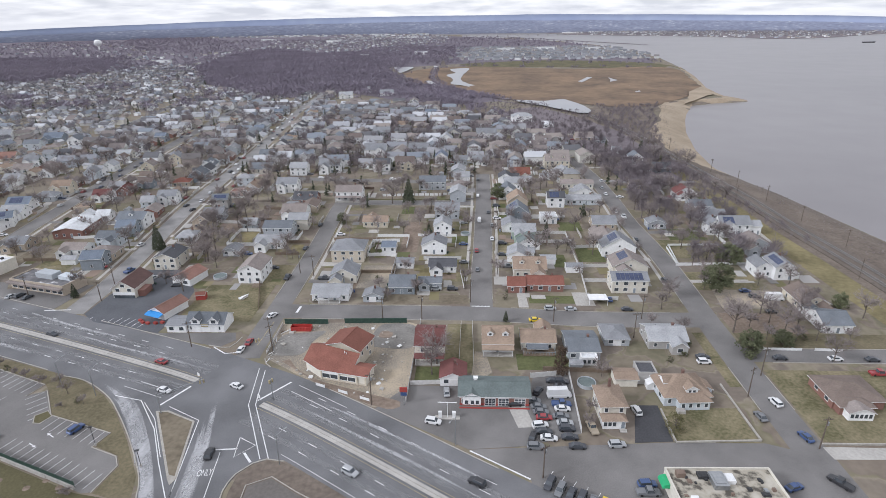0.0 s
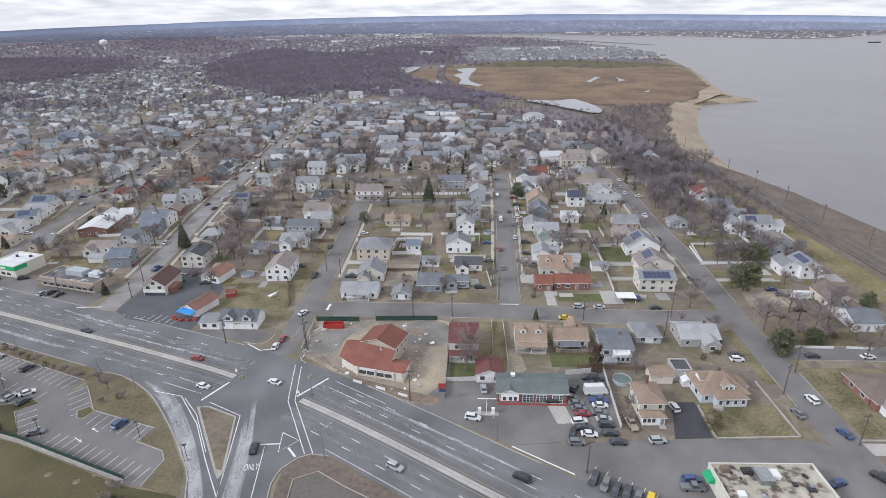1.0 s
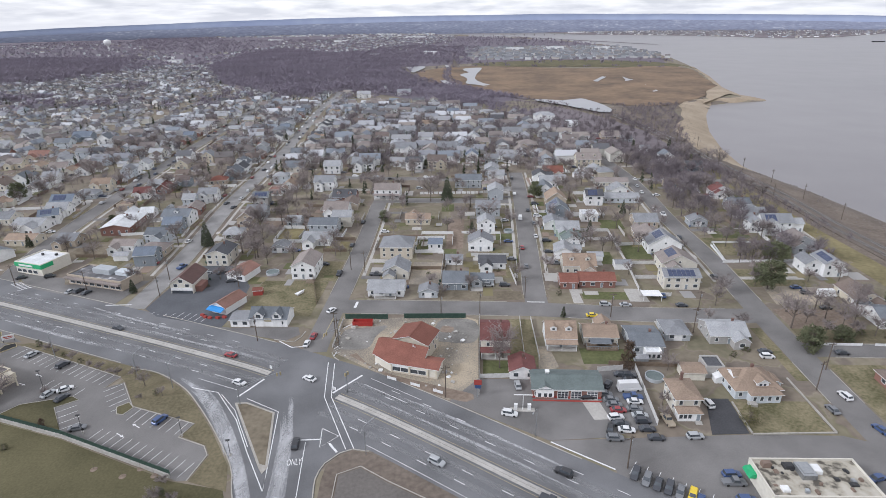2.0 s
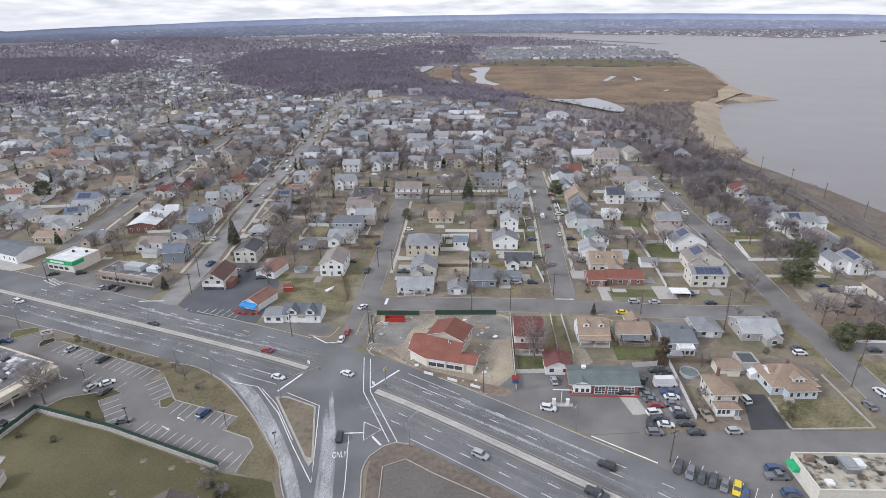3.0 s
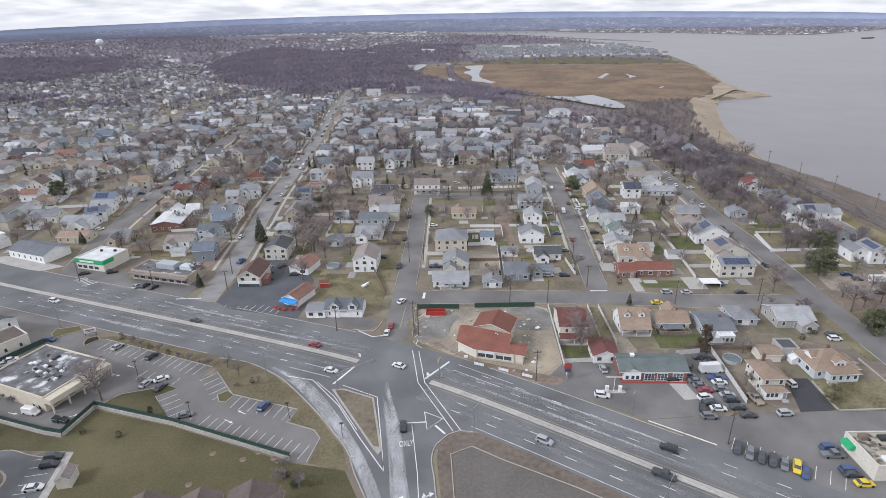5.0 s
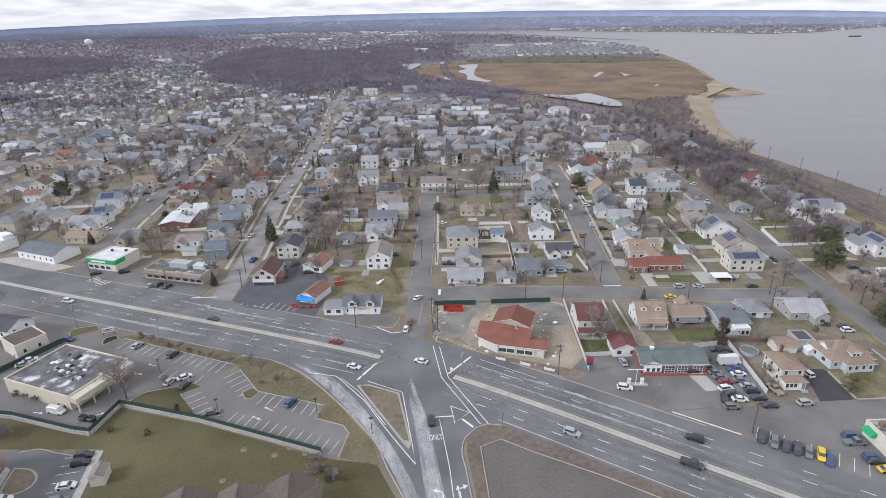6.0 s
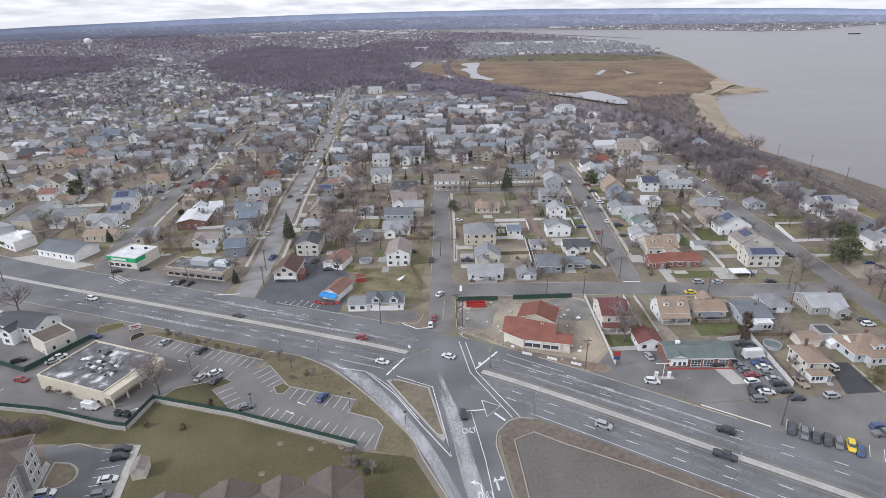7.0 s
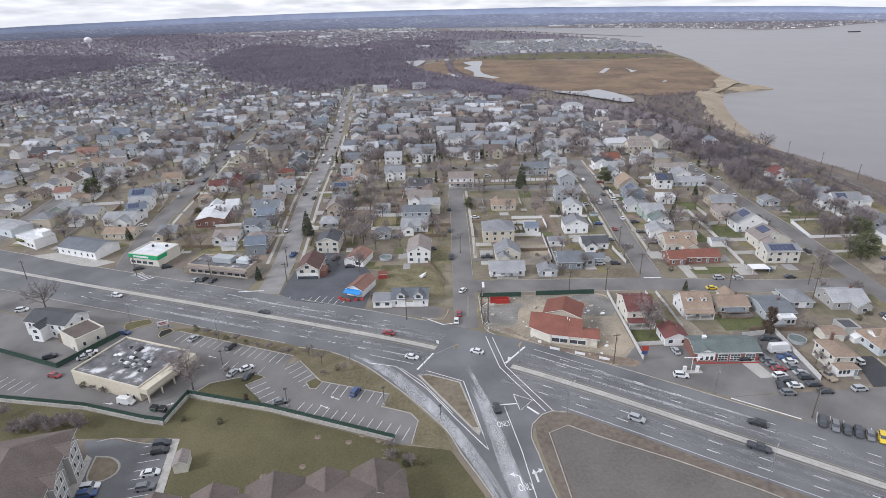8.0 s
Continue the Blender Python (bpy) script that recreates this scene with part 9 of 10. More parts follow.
plant(SHRUBS[1], -140.6, 103.9, 0.8)
plant(SHRUBS[1], -151.2, 105.3, 0.8)
plant(SHRUBS[2], -93.5, 94.6, 1.2)
plant(SHRUBS[3], -93.0, 89.7, 1.3)
plant(SHRUBS[2], -88.1, 88.7, 1.5)
plant(SHRUBS, -167.5, 152.7, 1.0)
plant(SHRUBS, -162.8, 150.3, 1.1)
plant(SHRUBS, -158.7, 148.6, 1.0)
plant(SHRUBS, -154.7, 147.0, 1.0)
plant(SHRUBS, -150.8, 145.4, 1.1)
plant(SHRUBS, -146.7, 143.5, 1.0)
plant(SHRUBS, -142.4, 141.7, 1.0)
plant(SHRUBS, -137.9, 139.9, 1.1)
plant(SHRUBS, -133.6, 138.2, 1.0)
plant(SHRUBS, -130.4, 137.0, 1.0)
plant(SHRUBS, -117.0, 125.8, 0.8)
plant(SHRUBS, -113.1, 127.9, 0.8)
for _x, _y in ((-192, 104.6), (-189.4, 104), (-186, 105), (-183.6, 103.4), (-181, 104.4), (-178.6, 103.2), (-191, 102.8), (-184.8, 101.6), (-196, 103)):
    plant(SHRUBS[2:], _x, _y, 1.5)
plant(SHRUBS[2:], -203.0, 107.3, 1.6)
plant(SHRUBS[2:], -194.8, 100.4, 1.6)
plant(SHRUBS[2:], -193.3, 101.5, 1.6)
plant(SHRUBS[2:], -190.6, 102.1, 1.6)
plant(SHRUBS[2:], -187.0, 102.5, 1.6)
plant(SHRUBS[2:], -177.4, 101.9, 1.2)
plant(SHRUBS, -188.3, 121.1, 1.0)
plant(SHRUBS, -184.8, 119.7, 1.0)
plant(SHRUBS, -180.6, 118.2, 1.0)
plant(BROADS[1], -91.9, 91.1, 0.42)
plant(BROADS[1], -88.8, 87.7, 0.42)
plant(OLIVE, -84.8, 88.2, 0.42)
plant(BARE[5], 32.8, 122.5, 0.6)
plant(BARE[2], 34.3, 128.0, 0.6)
plant(BARE[5], 65.3, 176.8, 0.7)
plant(SHRUBS[0], 69.5, 157.2, 0.9)
plant(SHRUBS[0], 70.6, 156.9, 0.9)
plant(SHRUBS[1], 64.5, 153.6, 0.9)

# the rows themselves
row(LINES["w1"], 16, 215, 640)
row(LINES["w1"], -20, 440, 640)
row(LINES["w2"], 15, 225, 600)
row(LINES["w2"], -20, 440, 600)
row(LINES["w3"], -15, 250, 470)
row(LINES["w3"], 15, 250, 470)
row(LINES["b"], 15, 262, 304)
row(LINES["c"], 15, 316, 372, 14)
row(LINES["c"], -15, 200, 372, 14)
row(LINES["e"], 16, 318, 400)

# ---- bulk meshes for what nobody could count ----
def bulk(name, verts, tris, mat, label, category, slots=None, mats=None):
    verts, tris = np.asarray(verts, "f"), np.asarray(tris, "i")
    me = bpy.data.meshes.new(name)
    me.vertices.add(len(verts))
    me.vertices.foreach_set("co", verts.ravel())
    n = tris.shape[1]
    me.loops.add(tris.size)
    me.loops.foreach_set("vertex_index", tris.ravel())
    me.polygons.add(len(tris))
    me.polygons.foreach_set("loop_start", np.arange(0, tris.size, n, dtype="i"))
    me.polygons.foreach_set("loop_total", np.full(len(tris), n, "i"))
    for m in mats or [mat]:
        me.materials.append(MATS[m])
    if slots is not None:
        me.polygons.foreach_set("material_index", np.asarray(slots, "i"))
    me.update(calc_edges=True)
    me.validate()
    me.shade_flat()
    return tagged(new(name, me), label, category, kind="stuff")


def stick_tree(seed, n, thick):
    """One small bare tree of rising limbs and fine twigs, ten units tall, as arrays."""
    r = random.Random(seed)
    f = Form()
    f.spike((0, 0, 0), (0, 0, 6.5), 0.24)
    for i in range(n):
        a, k = r.uniform(0, 6.283), r.uniform(0.15, 0.95)
        s = Vector((math.cos(a), math.sin(a), 0)) * r.uniform(0, 2.4 - 1.2 * k) + Vector((0, 0, 2 + 5 * k))
        out = r.uniform(0.5, 2.6)
        e = s + Vector((math.cos(a + r.uniform(-0.5, 0.5)) * out, math.sin(a + r.uniform(-0.5, 0.5)) * out, r.uniform(0.4, 2.8)))
        f.blade(s, e, thick, r.uniform(0, 3.14))
    return np.array(f.v), np.array(f.f)


STICKS = [stick_tree(i, 64, 0.13) for i in range(6)]
SPRAYS = [stick_tree(60 + i, 150, 0.085) for i in range(6)]
WOODY = [stick_tree(80 + i, 48, 0.2) for i in range(6)]
COARSE = [stick_tree(40 + i, 24, 0.42) for i in range(6)]


def forest(name, places, models, mat, label, low=0.6, high=1.15, spread=1.0):
    vs, fs, k = [], [], 0
    r = np.random.RandomState(len(places))
    for x, y in places:
        v, f = models[r.randint(len(models))]
        s = r.uniform(low, high)
        a = r.uniform(0, 6.283)
        c, n = math.cos(a) * s * spread, math.sin(a) * s * spread
        w = np.empty_like(v)
        w[:, 0] = x + v[:, 0] * c - v[:, 1] * n
        w[:, 1] = y + v[:, 0] * n + v[:, 1] * c
        w[:, 2] = land(x, y) + v[:, 2] * s
        vs.append(w)
        fs.append(f + k)
        k += len(v)
    return bulk(name, np.concatenate(vs), np.concatenate(fs), mat, label, "trees")


def inside(x, y, poly):
    hit = False
    for (ax, ay), (bx, by) in zip(poly, poly[1:] + poly[:1]):
        if (ay > y) != (by > y) and x < (bx - ax) * (y - ay) / (by - ay) + ax:
            hit = not hit
    return hit


WOODS_N = [(-224, 919), (-270, 813), (-465, 1001), (-684, 1429), (-795, 1947), (-782, 2342), (-505, 1953), (-373, 1860), (-198, 1560), (-184, 1247), (-92, 1018), (9, 834), (75, 682), (120, 592), (140, 496), (136, 421), (134, 356), (106, 335), (96, 380), (78, 459), (49, 542), (-26, 661), (-120, 801)]
sheet("scrub", [(106, 336), (134, 357), (136, 421), (140, 496), (120, 592), (76, 680), (40, 640), (49, 542), (78, 459), (96, 380)], 0.4, "wood_floor", "leaf-strewn brown ground under open trees", "ground", 8)
WOODS_W = [(-1572, 1791), (-1357, 1810), (-1087, 1736), (-846, 1328), (-842, 1086), (-945, 1041)]
WOODS_F = [(-2003, 3345), (-2500, 4300), (-1973, 4400), (-1019, 2675), (-947, 1978), (-1243, 2232)]
for poly in (WOODS_N, WOODS_W, WOODS_F):
    sheet("wood_floor", poly[::-1], 0.25, "leaf_floor", "leaf-brown floor of the bare wood", "ground", 30)


sheet("far_floor", [(-140, 1390), (-17, 1480), (193, 1570), (393, 1495), (440, 1420), (500, 1700), (500, 2400), (370, 3100), (-270, 4340), (-340, 4900), (-4900, 4900), (-4900, 1450)], 0.1, "leaf_floor", "dull leafless ground across the far plain", "ground", 0)


sheet("far_yards", [(-360, 300), (-385, 400), (-410, 530), (-440, 700), (-470, 860), (-560, 1100), (-640, 1440), (-3000, 1440), (-2200, 800), (-700, 390)], 0.03, "yard_grey", "worn grey-brown yards between the far houses", "ground", 12)


def scatter(poly, n, seed):
    r = random.Random(seed)
    xs, ys = [p[0] for p in poly], [p[1] for p in poly]
    out = []
    while len(out) < n:
        x, y = r.uniform(min(xs), max(xs)), r.uniform(min(ys), max(ys))
        if inside(x, y, poly):
            out.append((x, y))
    return out


# thinner toward the houses, open before the pond
POND_VIEW = [(-10, 740), (30, 640), (70, 560), (128, 560), (150, 665), (120, 760), (60, 790)]
near_wood = [p for i, p in enumerate(scatter(WOODS_N, 8000, 1)) if not (p[1] < 600 and i % 5 < 2) and not inside(*p, POND_VIEW)]
forest("woodland", [p for p in near_wood if p[1] < 600], SPRAYS, "mauve_twigs", "open bare wood of tall grey-brown trees", 0.8, 1.4)
forest("woodland", [p for p in near_wood if 600 <= p[1] < 1050], WOODY, "hazed_far_twigs", "dense bare purple-brown winter woodland", 0.8, 1.2, 1.4)
forest("woodland", [p for p in near_wood if p[1] >= 1050], WOODY, "hazed_far_twigs", "dense bare purple-brown winter woodland", 0.8, 1.25, 1.5)
forest("woodland", scatter(WOODS_W, 2000, 2) + scatter(WOODS_F, 1500, 3), WOODY, "hazed_far_twigs", "far bare purple-brown winter woodland", 1.0, 1.5, 1.6)

# far houses beyond the countable streets
far_v, far_f, far_s = [], [], []
far_trees = []
r = random.Random(9)


def far_house(x, y, turn, w, d, h, rise):
    c, s = math.cos(turn), math.sin(turn)
    z = land(x, y)

    def P(u, v, q):
        return (x + u * c - v * s, y + u * s + v * c, z + q)
    k = len(far_v)
    a, b = w / 2, d / 2
    far_v.extend([P(-a, -b, 0), P(a, -b, 0), P(a, b, 0), P(-a, b, 0), P(-a, -b, h), P(a, -b, h), P(a, b, h), P(-a, b, h), P(-a, 0, h + rise - 0.1), P(a, 0, h + rise - 0.1)])
    for q in ((0, 1, 5), (0, 5, 4), (2, 3, 7), (2, 7, 6), (1, 2, 6), (1, 6, 5), (5, 6, 9), (3, 0, 4), (3, 4, 7), (7, 4, 8)):
        far_f.append([i + k for i in q])
        far_s.append(0)
    k = len(far_v)
    a, b = a + 0.4, b + 0.4
    far_v.extend([P(-a, -b, h - 0.1), P(a, -b, h - 0.1), P(a, b, h - 0.1), P(-a, b, h - 0.1), P(-a, 0, h + rise), P(a, 0, h + rise)])
    for q in ((0, 1, 5), (0, 5, 4), (2, 3, 4), (2, 4, 5), (1, 0, 3), (1, 3, 2)):
        far_f.append([i + k for i in q])
        far_s.append(1)


def wooded(x, y):
    return inside(x, y, WOODS_N) or inside(x, y, WOODS_W) or inside(x, y, WOODS_F)


def far_block(x, y, turn):
    if wooded(x, y) or not free(x, y, 4) or x > shore(y) - 60 or on_road(x, y, 4) or verge(x, y, 12):
        return
    if r.random() < 0.9:
        far_house(x, y, turn + r.choice((0, 1.571)) + r.uniform(-0.1, 0.1), r.uniform(9, 14), r.uniform(7.5, 10), r.choice((3, 3, 3.4, 5.2)), r.uniform(1.8, 2.8))
    for _ in range(3):
        if r.random() < 0.8:
            q = (x + r.uniform(-13, 13), y + r.uniform(-8, 8))
            if free(*q, 2) and not on_road(*q, 2) and not verge(*q):
                far_trees.append(q)


r2 = random.Random(31)
for k in range(0, 20):
    off = -75 * k
    for yy in range(230 + 8 * k, 1500, 15):
        base = float(np.interp(yy, [p[1] for p in STREETS["w2"]], [p[0] for p in STREETS["w2"]])) if yy < 880 else -325 - (yy - 880) * 0.18
        for side in (-15, 15):
            if (k == 0 and yy < 590) or (k == 1 and yy < 470):
                continue
            if yy > 620 or k >= 1:
                far_block(base + off + side + r.uniform(-7, 7), yy + r.uniform(-7, 7), 1.45)
                gx2, gy2 = base + off + side * 2.1 + r2.uniform(-5, 5), yy + r2.uniform(-6, 6)
                if r2.random() < 0.55 and not wooded(gx2, gy2) and free(gx2, gy2, 3) and not on_road(gx2, gy2, 4):
                    far_house(gx2, gy2, 1.45 + r2.uniform(-0.1, 0.1), r2.uniform(5, 9), r2.uniform(4, 6.5), 2.5, 1.4)
for yy in range(650, 900, 15):
    base = float(np.interp(yy, [p[1] for p in STREETS["w1"]], [p[0] for p in STREETS["w1"]]))
    for side in (-16, 16):
        far_block(base + side, yy, 1.45)
packed = list(TAKEN)
for _ in range(6000):     # houses that fill the plots behind the streets
    x, y = r.uniform(-330, 90), r.uniform(395, 720)
    if wooded(x, y) or on_road(x, y, 6) or verge(x, y, 12) or x > shore(y) - 75 or inside(x, y, POND_VIEW) or any((x - a) ** 2 + (y - b) ** 2 < (c + (9.0 if x > -150 else 7.0)) ** 2 for a, b, c in packed) or (-108 < x < -55 and 400 < y < 440):
        continue
    turn = (0.12 if x < -170 else 0.0) + r.choice((0, 0, 1.571)) + r.uniform(-0.15, 0.15)
    w, d, h = (r.uniform(11.5, 16), r.uniform(9.5, 11.5), r.choice((3.2, 5.2, 5.6, 5.8))) if x > -150 else (r.uniform(9, 14), r.uniform(8, 10), r.choice((3, 3, 4.2, 5.4)))
    far_house(x, y, turn, w, d, h, r.uniform(2.2, 3.4))
    if r.random() < 0.6:
        far_house(x + r.uniform(-2.5, 2.5), y - d * 0.45, 1.571 + turn, d * 0.6, w * 0.4, h * 0.9, r.uniform(1.2, 2.0))
    packed.append((x, y, 6.0))
for _ in range(1000):
    x, y = r.uniform(-2600, -350), r.uniform(1350, 3300)
    if not wooded(x, y) and (y < 1900 or r.random() < 0.5):
        far_block(x, y, r.uniform(0, 3))
for _ in range(900):
    x, y = r.uniform(-900, -130), r.uniform(2100, 4200)
    far_block(x, y, r.uniform(0, 3))
suburb = (far_v, far_f, far_s)
far_v, far_f, far_s = [], [], []
for yy in range(1610, 2280, 34):     # terraces on the point beyond the marsh
    xx = -60 + r.uniform(0, 30)
    while xx < shore(yy) - 25:
        wd = r.uniform(8, 17)
        if r.random() < 0.85:
            far_house(xx + wd / 2, yy + r.uniform(-12, 12), r.uniform(-0.5, 0.5), wd, 10, r.uniform(4, 6.5), 4.0)
        xx += wd + r.uniform(4, 14)
bulk("far_houses", far_v, far_f, None, "rows of grey terraced houses on the point", "houses", far_s, ["terrace_walls", "terrace_roofs"])
far_v, far_f, far_s = suburb
for _ in range(1100):     # the far shore's town
    x, y = r.uniform(800, 4200), r.uniform(3000, 4700)
    if (x - 1463) * 0.0 + y > 3000 + max(0, (1463 - x)) * 1.6 and y > 2990 + max(0, x - 1700) * 0.75:
        k = len(far_v)
        far_house(x, y, r.uniform(0, 3), r.uniform(9, 20), 9, r.uniform(3, 6), 2.5)
        for i in range(k, len(far_v)):
            far_v[i] = (far_v[i][0], far_v[i][1], far_v[i][2] + 3.0)
for _ in range(420):     # towns on the furthest plain
    y = r.uniform(4300, 4800)
    if r.random() < 0.62:
        x, lift = r.uniform(-2500, shore(y) - 60), 0.0
    else:
        x, lift = r.uniform(820, 2600), 3.0
        if y < 2990 + max(0, x - 1700) * 0.75:
            continue
    k = len(far_v)
    far_house(x, y, r.uniform(0, 3), r.uniform(12, 34), 12, r.uniform(4, 9), 3)
    if lift:
        for i in range(k, len(far_v)):
            far_v[i] = (far_v[i][0], far_v[i][1], far_v[i][2] + lift)
cover = []
clumps = [(r.uniform(-1500, -280), r.uniform(620, 1600)) for _ in range(26)]
for cx, cy in clumps:     # copses among the far streets
    for _ in range(26):
        x, y = r.gauss(cx, 22), r.gauss(cy, 26)
        if not on_road(x, y, 3) and x < shore(y) - 200:
            cover.append((x, y))
for poly, n in ((WOODS_N, 1500), (WOODS_W, 700)):     # stragglers round the woods
    for _ in range(n):
        k = r.randrange(len(poly))
        t = r.random()
        x, y = (poly[k][i] * (1 - t) + poly[k - 1][i] * t + r.gauss(0, 42) for i in (0, 1))
        if x < -150 and y > 760 and not on_road(x, y, 4):
            cover.append((x, y))
base_cover = len(cover)
while len(cover) < base_cover + 400:
    x, y = r.uniform(-2500, -400), r.uniform(4200, 4800)
    cover.append((x, y))
while len(cover) < base_cover + 4600:
    x, y = r.uniform(-2600, 480), r.uniform(1280, 3600)
    if x < shore(y) - 30 and not wooded(x, y) and not (x > -150 and y < 1400) and not (x > 0 and 1500 < y < 2300):
        cover.append((x, y))
cover += scatter([(-420, 1480), (-200, 1260), (-150, 1420), (-20, 1500), (-40, 1640), (10, 2300), (-300, 2500), (-460, 1900)], 1500, 33)
forest("far_trees", cover, COARSE, "hazed_far_twigs", "bare woods and hedges across the far plain", 0.9, 1.5, 1.6)
bulk("far_houses", far_v, far_f, None, "crowded far suburb of small pale houses", "houses", far_s, ["far_walls", "far_roofs"])
forest("far_trees", [p for p in far_trees if p[1] < 620], STICKS, "hazed_grey_twigs", "bare trees among the far houses", 0.6, 1.1)
forest("far_trees", [p for p in far_trees if p[1] >= 620], COARSE, "hazed_grey_twigs", "bare trees among the furthest houses", 0.6, 1.1)
shore_trees = []
while len(shore_trees) < 3200:
    x, y = r.uniform(780, 4200), r.uniform(2980, 4700)
    if y > 3000 + max(0, 1463 - x) * 1.6 and y > 2990 + max(0, x - 1700) * 0.75:
        shore_trees.append((x, y))
ft = forest("far_trees", shore_trees, COARSE, "hazed_grey_twigs", "dark bare trees along the far shore", 1.0, 1.8)
ft.location.z = 3.0

# marsh, ponds and beach
sheet("marsh", [(-120, 1120), (-100, 1030), (-50, 946), (2, 880), (50, 790), (60, 756), (96, 738), (142, 709), (174, 680), (215, 690), (262, 745), (300, 800), (318, 850), (363, 917), (392, 1047), (434, 1259), (384, 1327), (227, 1285), (8, 1376), (-96, 1325), (-139, 1215)], 0.7, "marsh_reed", "flat marsh of orange-brown winter reeds", "marsh", 14)
sheet("green_strip", [(8, 1363), (236, 1333), (430, 1247), (461, 1335), (393, 1492), (193, 1566), (-17, 1475)], 0.5, "lawn_olive", "grassy strip beyond the marsh", "lawn", 25)
for pts in ([(-177, 1357), (-168, 1306), (-148, 1215), (-141, 1227), (-132, 1362)], [(-41, 1250), (-30, 1202), (-42, 1165), (-46, 1141), (-31, 1069), (-32, 985), (-14, 962), (7, 924), (12, 946), (-13, 1025), (-15, 1135), (-5, 1238), (-4, 1313), (-40, 1295)],
            [(-80, 1040), (-64, 962), (-52, 952), (-52, 966), (-70, 1040)], [(-88, 1400), (-79, 1299), (-75, 1299), (-78, 1384)], [(57, 750), (66, 722), (84, 692), (101, 660), (122, 625), (135, 638), (134, 690), (126, 738), (121, 754), (96, 736), (78, 742)]):
    sheet("pond", pts, 2.1, "pond", "still pale pond among the reeds", "water", 5, thick=0.05)
for pts in ([(244, 920), (240, 875), (237, 830), (247, 842), (249, 902), (255, 935)], [(183, 992), (188, 980), (221, 1062), (215, 1072)], [(249, 1062), (244, 1020), (235, 984), (255, 1010), (251, 1022)]):
    sheet("ditch", pts, 3.4, "pond", "narrow pale water channel in the reeds", "water", thick=0.05)
sheet("beach", [(268, 728), (300, 760), (322, 795), (340, 815), (362, 924), (318, 850), (300, 800)], 1.4, "sand", "damp sand behind the point", "beach", thick=0.1)
bf = Form()
by = list(range(396, 1340, 8))
width = [(396, 14), (450, 24), (523, 34), (594, 23), (640, 25), (700, 30), (745, 34), (790, 32), (830, 22), (860, 18), (940, 15), (1340, 10)]
rows = []
for y in by:
    inner = shore(y) - float(np.interp(y, [a for a, _ in width], [b for _, b in width])) + 5 * noise.noise((y * 0.03, 2, 0))
    outer = shore(y) + 6
    rows.append([(inner + (outer - inner) * k / 6, y) for k in range(7)])
bv2 = [(x, y, land(x, y) + 0.4) for q in rows for x, y in q]
bf.add(bv2, [(7 * a + k, 7 * a + k + 1, 7 * a + k + 8, 7 * a + k + 7) for a in range(len(rows) - 1) for k in range(6)])
tagged(new("beach", bf.mesh("beach", "sand")), "curving strip of pale sand beach", "beach", kind="structure")
tufts = []
while len(tufts) < 420:
    y = r.uniform(400, 700)
    x = shore(y) - r.uniform(14, 36)
    tufts.append((x, y))
forest("brush", tufts, STICKS, "twigs", "dry tufts and driftwood on the inner beach", 0.05, 0.16)
sheet("sand_bar", [(540, 2890), (720, 2440), (730, 2450), (560, 2910), (230, 3810), (215, 3800)], 3.3, "wood_floor", "low wooded spit in the bay", "shore", 0)

sheet("scrub", [(141, 430), (160, 450), (174, 523), (196, 594), (206, 640), (236, 700), (270, 745), (300, 790), (250, 730), (215, 690), (174, 680), (142, 709), (152, 690), (132, 664), (109, 680), (84, 700), (124, 596), (143, 496)], 0.3, "scrub_brown", "brown scrub between wood and beach", "ground", 10)
brush = scatter([(141, 430), (158, 450), (172, 523), (194, 594), (203, 640), (230, 698), (174, 680), (152, 690), (132, 664), (92, 690), (124, 596), (143, 496)], 560, 14)
tangle = scatter([(178, 215), (200, 230), (196, 300), (188, 360), (178, 395), (166, 385), (171, 320), (174, 260)], 260, 16)
forest("brush", tangle, STICKS, "twigs", "low tangled brush between rails and water", 0.08, 0.2)
brush += scatter([(150, 250), (160, 250), (150, 330), (140, 420), (132, 420), (140, 330)], 60, 15)
forest("brush", [q for q in brush if not inside(*q, POND_VIEW)], STICKS, "mauve_twigs", "low bare brush behind the beach", 0.3, 0.75)
edge = [(x + r.uniform(-8, 8), y + r.uniform(-8, 8)) for x, y in [(8, 1390), (60, 1380), (120, 1350), (180, 1320), (236, 1330), (300, 1330), (350, 1310), (390, 1300), (-60, 1340), (-20, 1375), (-100, 1320), (-130, 1220), (-135, 1100)] for _ in range(14)]
forest("brush", scatter([(0, 730), (32, 645), (72, 565), (128, 565), (142, 645), (112, 652), (96, 658), (96, 722), (78, 724), (55, 748)], 420, 19), STICKS, "mauve_twigs", "low bare thicket before the pond", 0.25, 0.6)
BANK = spline([(-105, 2456), (-88, 1900), (-78, 1500), (-77, 1300), (-66, 1065), (-24, 906), (20, 822), (52, 764)])
tagged(new("rail_bank", ribbon(BANK, 4, -4, 1.6, 1.5).mesh("rail_bank", "wood_floor")), "low grey bank of a line crossing the marsh", "embankment", kind="structure")
edge += [(p.x + r.uniform(-9, 9), p.y + r.uniform(-5, 5)) for p in BANK if p.y < 1320 for _ in range(2)]
edge += scatter([(-44, 952), (-20, 892), (18, 834), (52, 770), (30, 770), (0, 822), (-60, 930)], 140, 41)
forest("brush", edge, COARSE, "hazed_far_twigs", "dark bushes round the marsh", 0.3, 0.8)

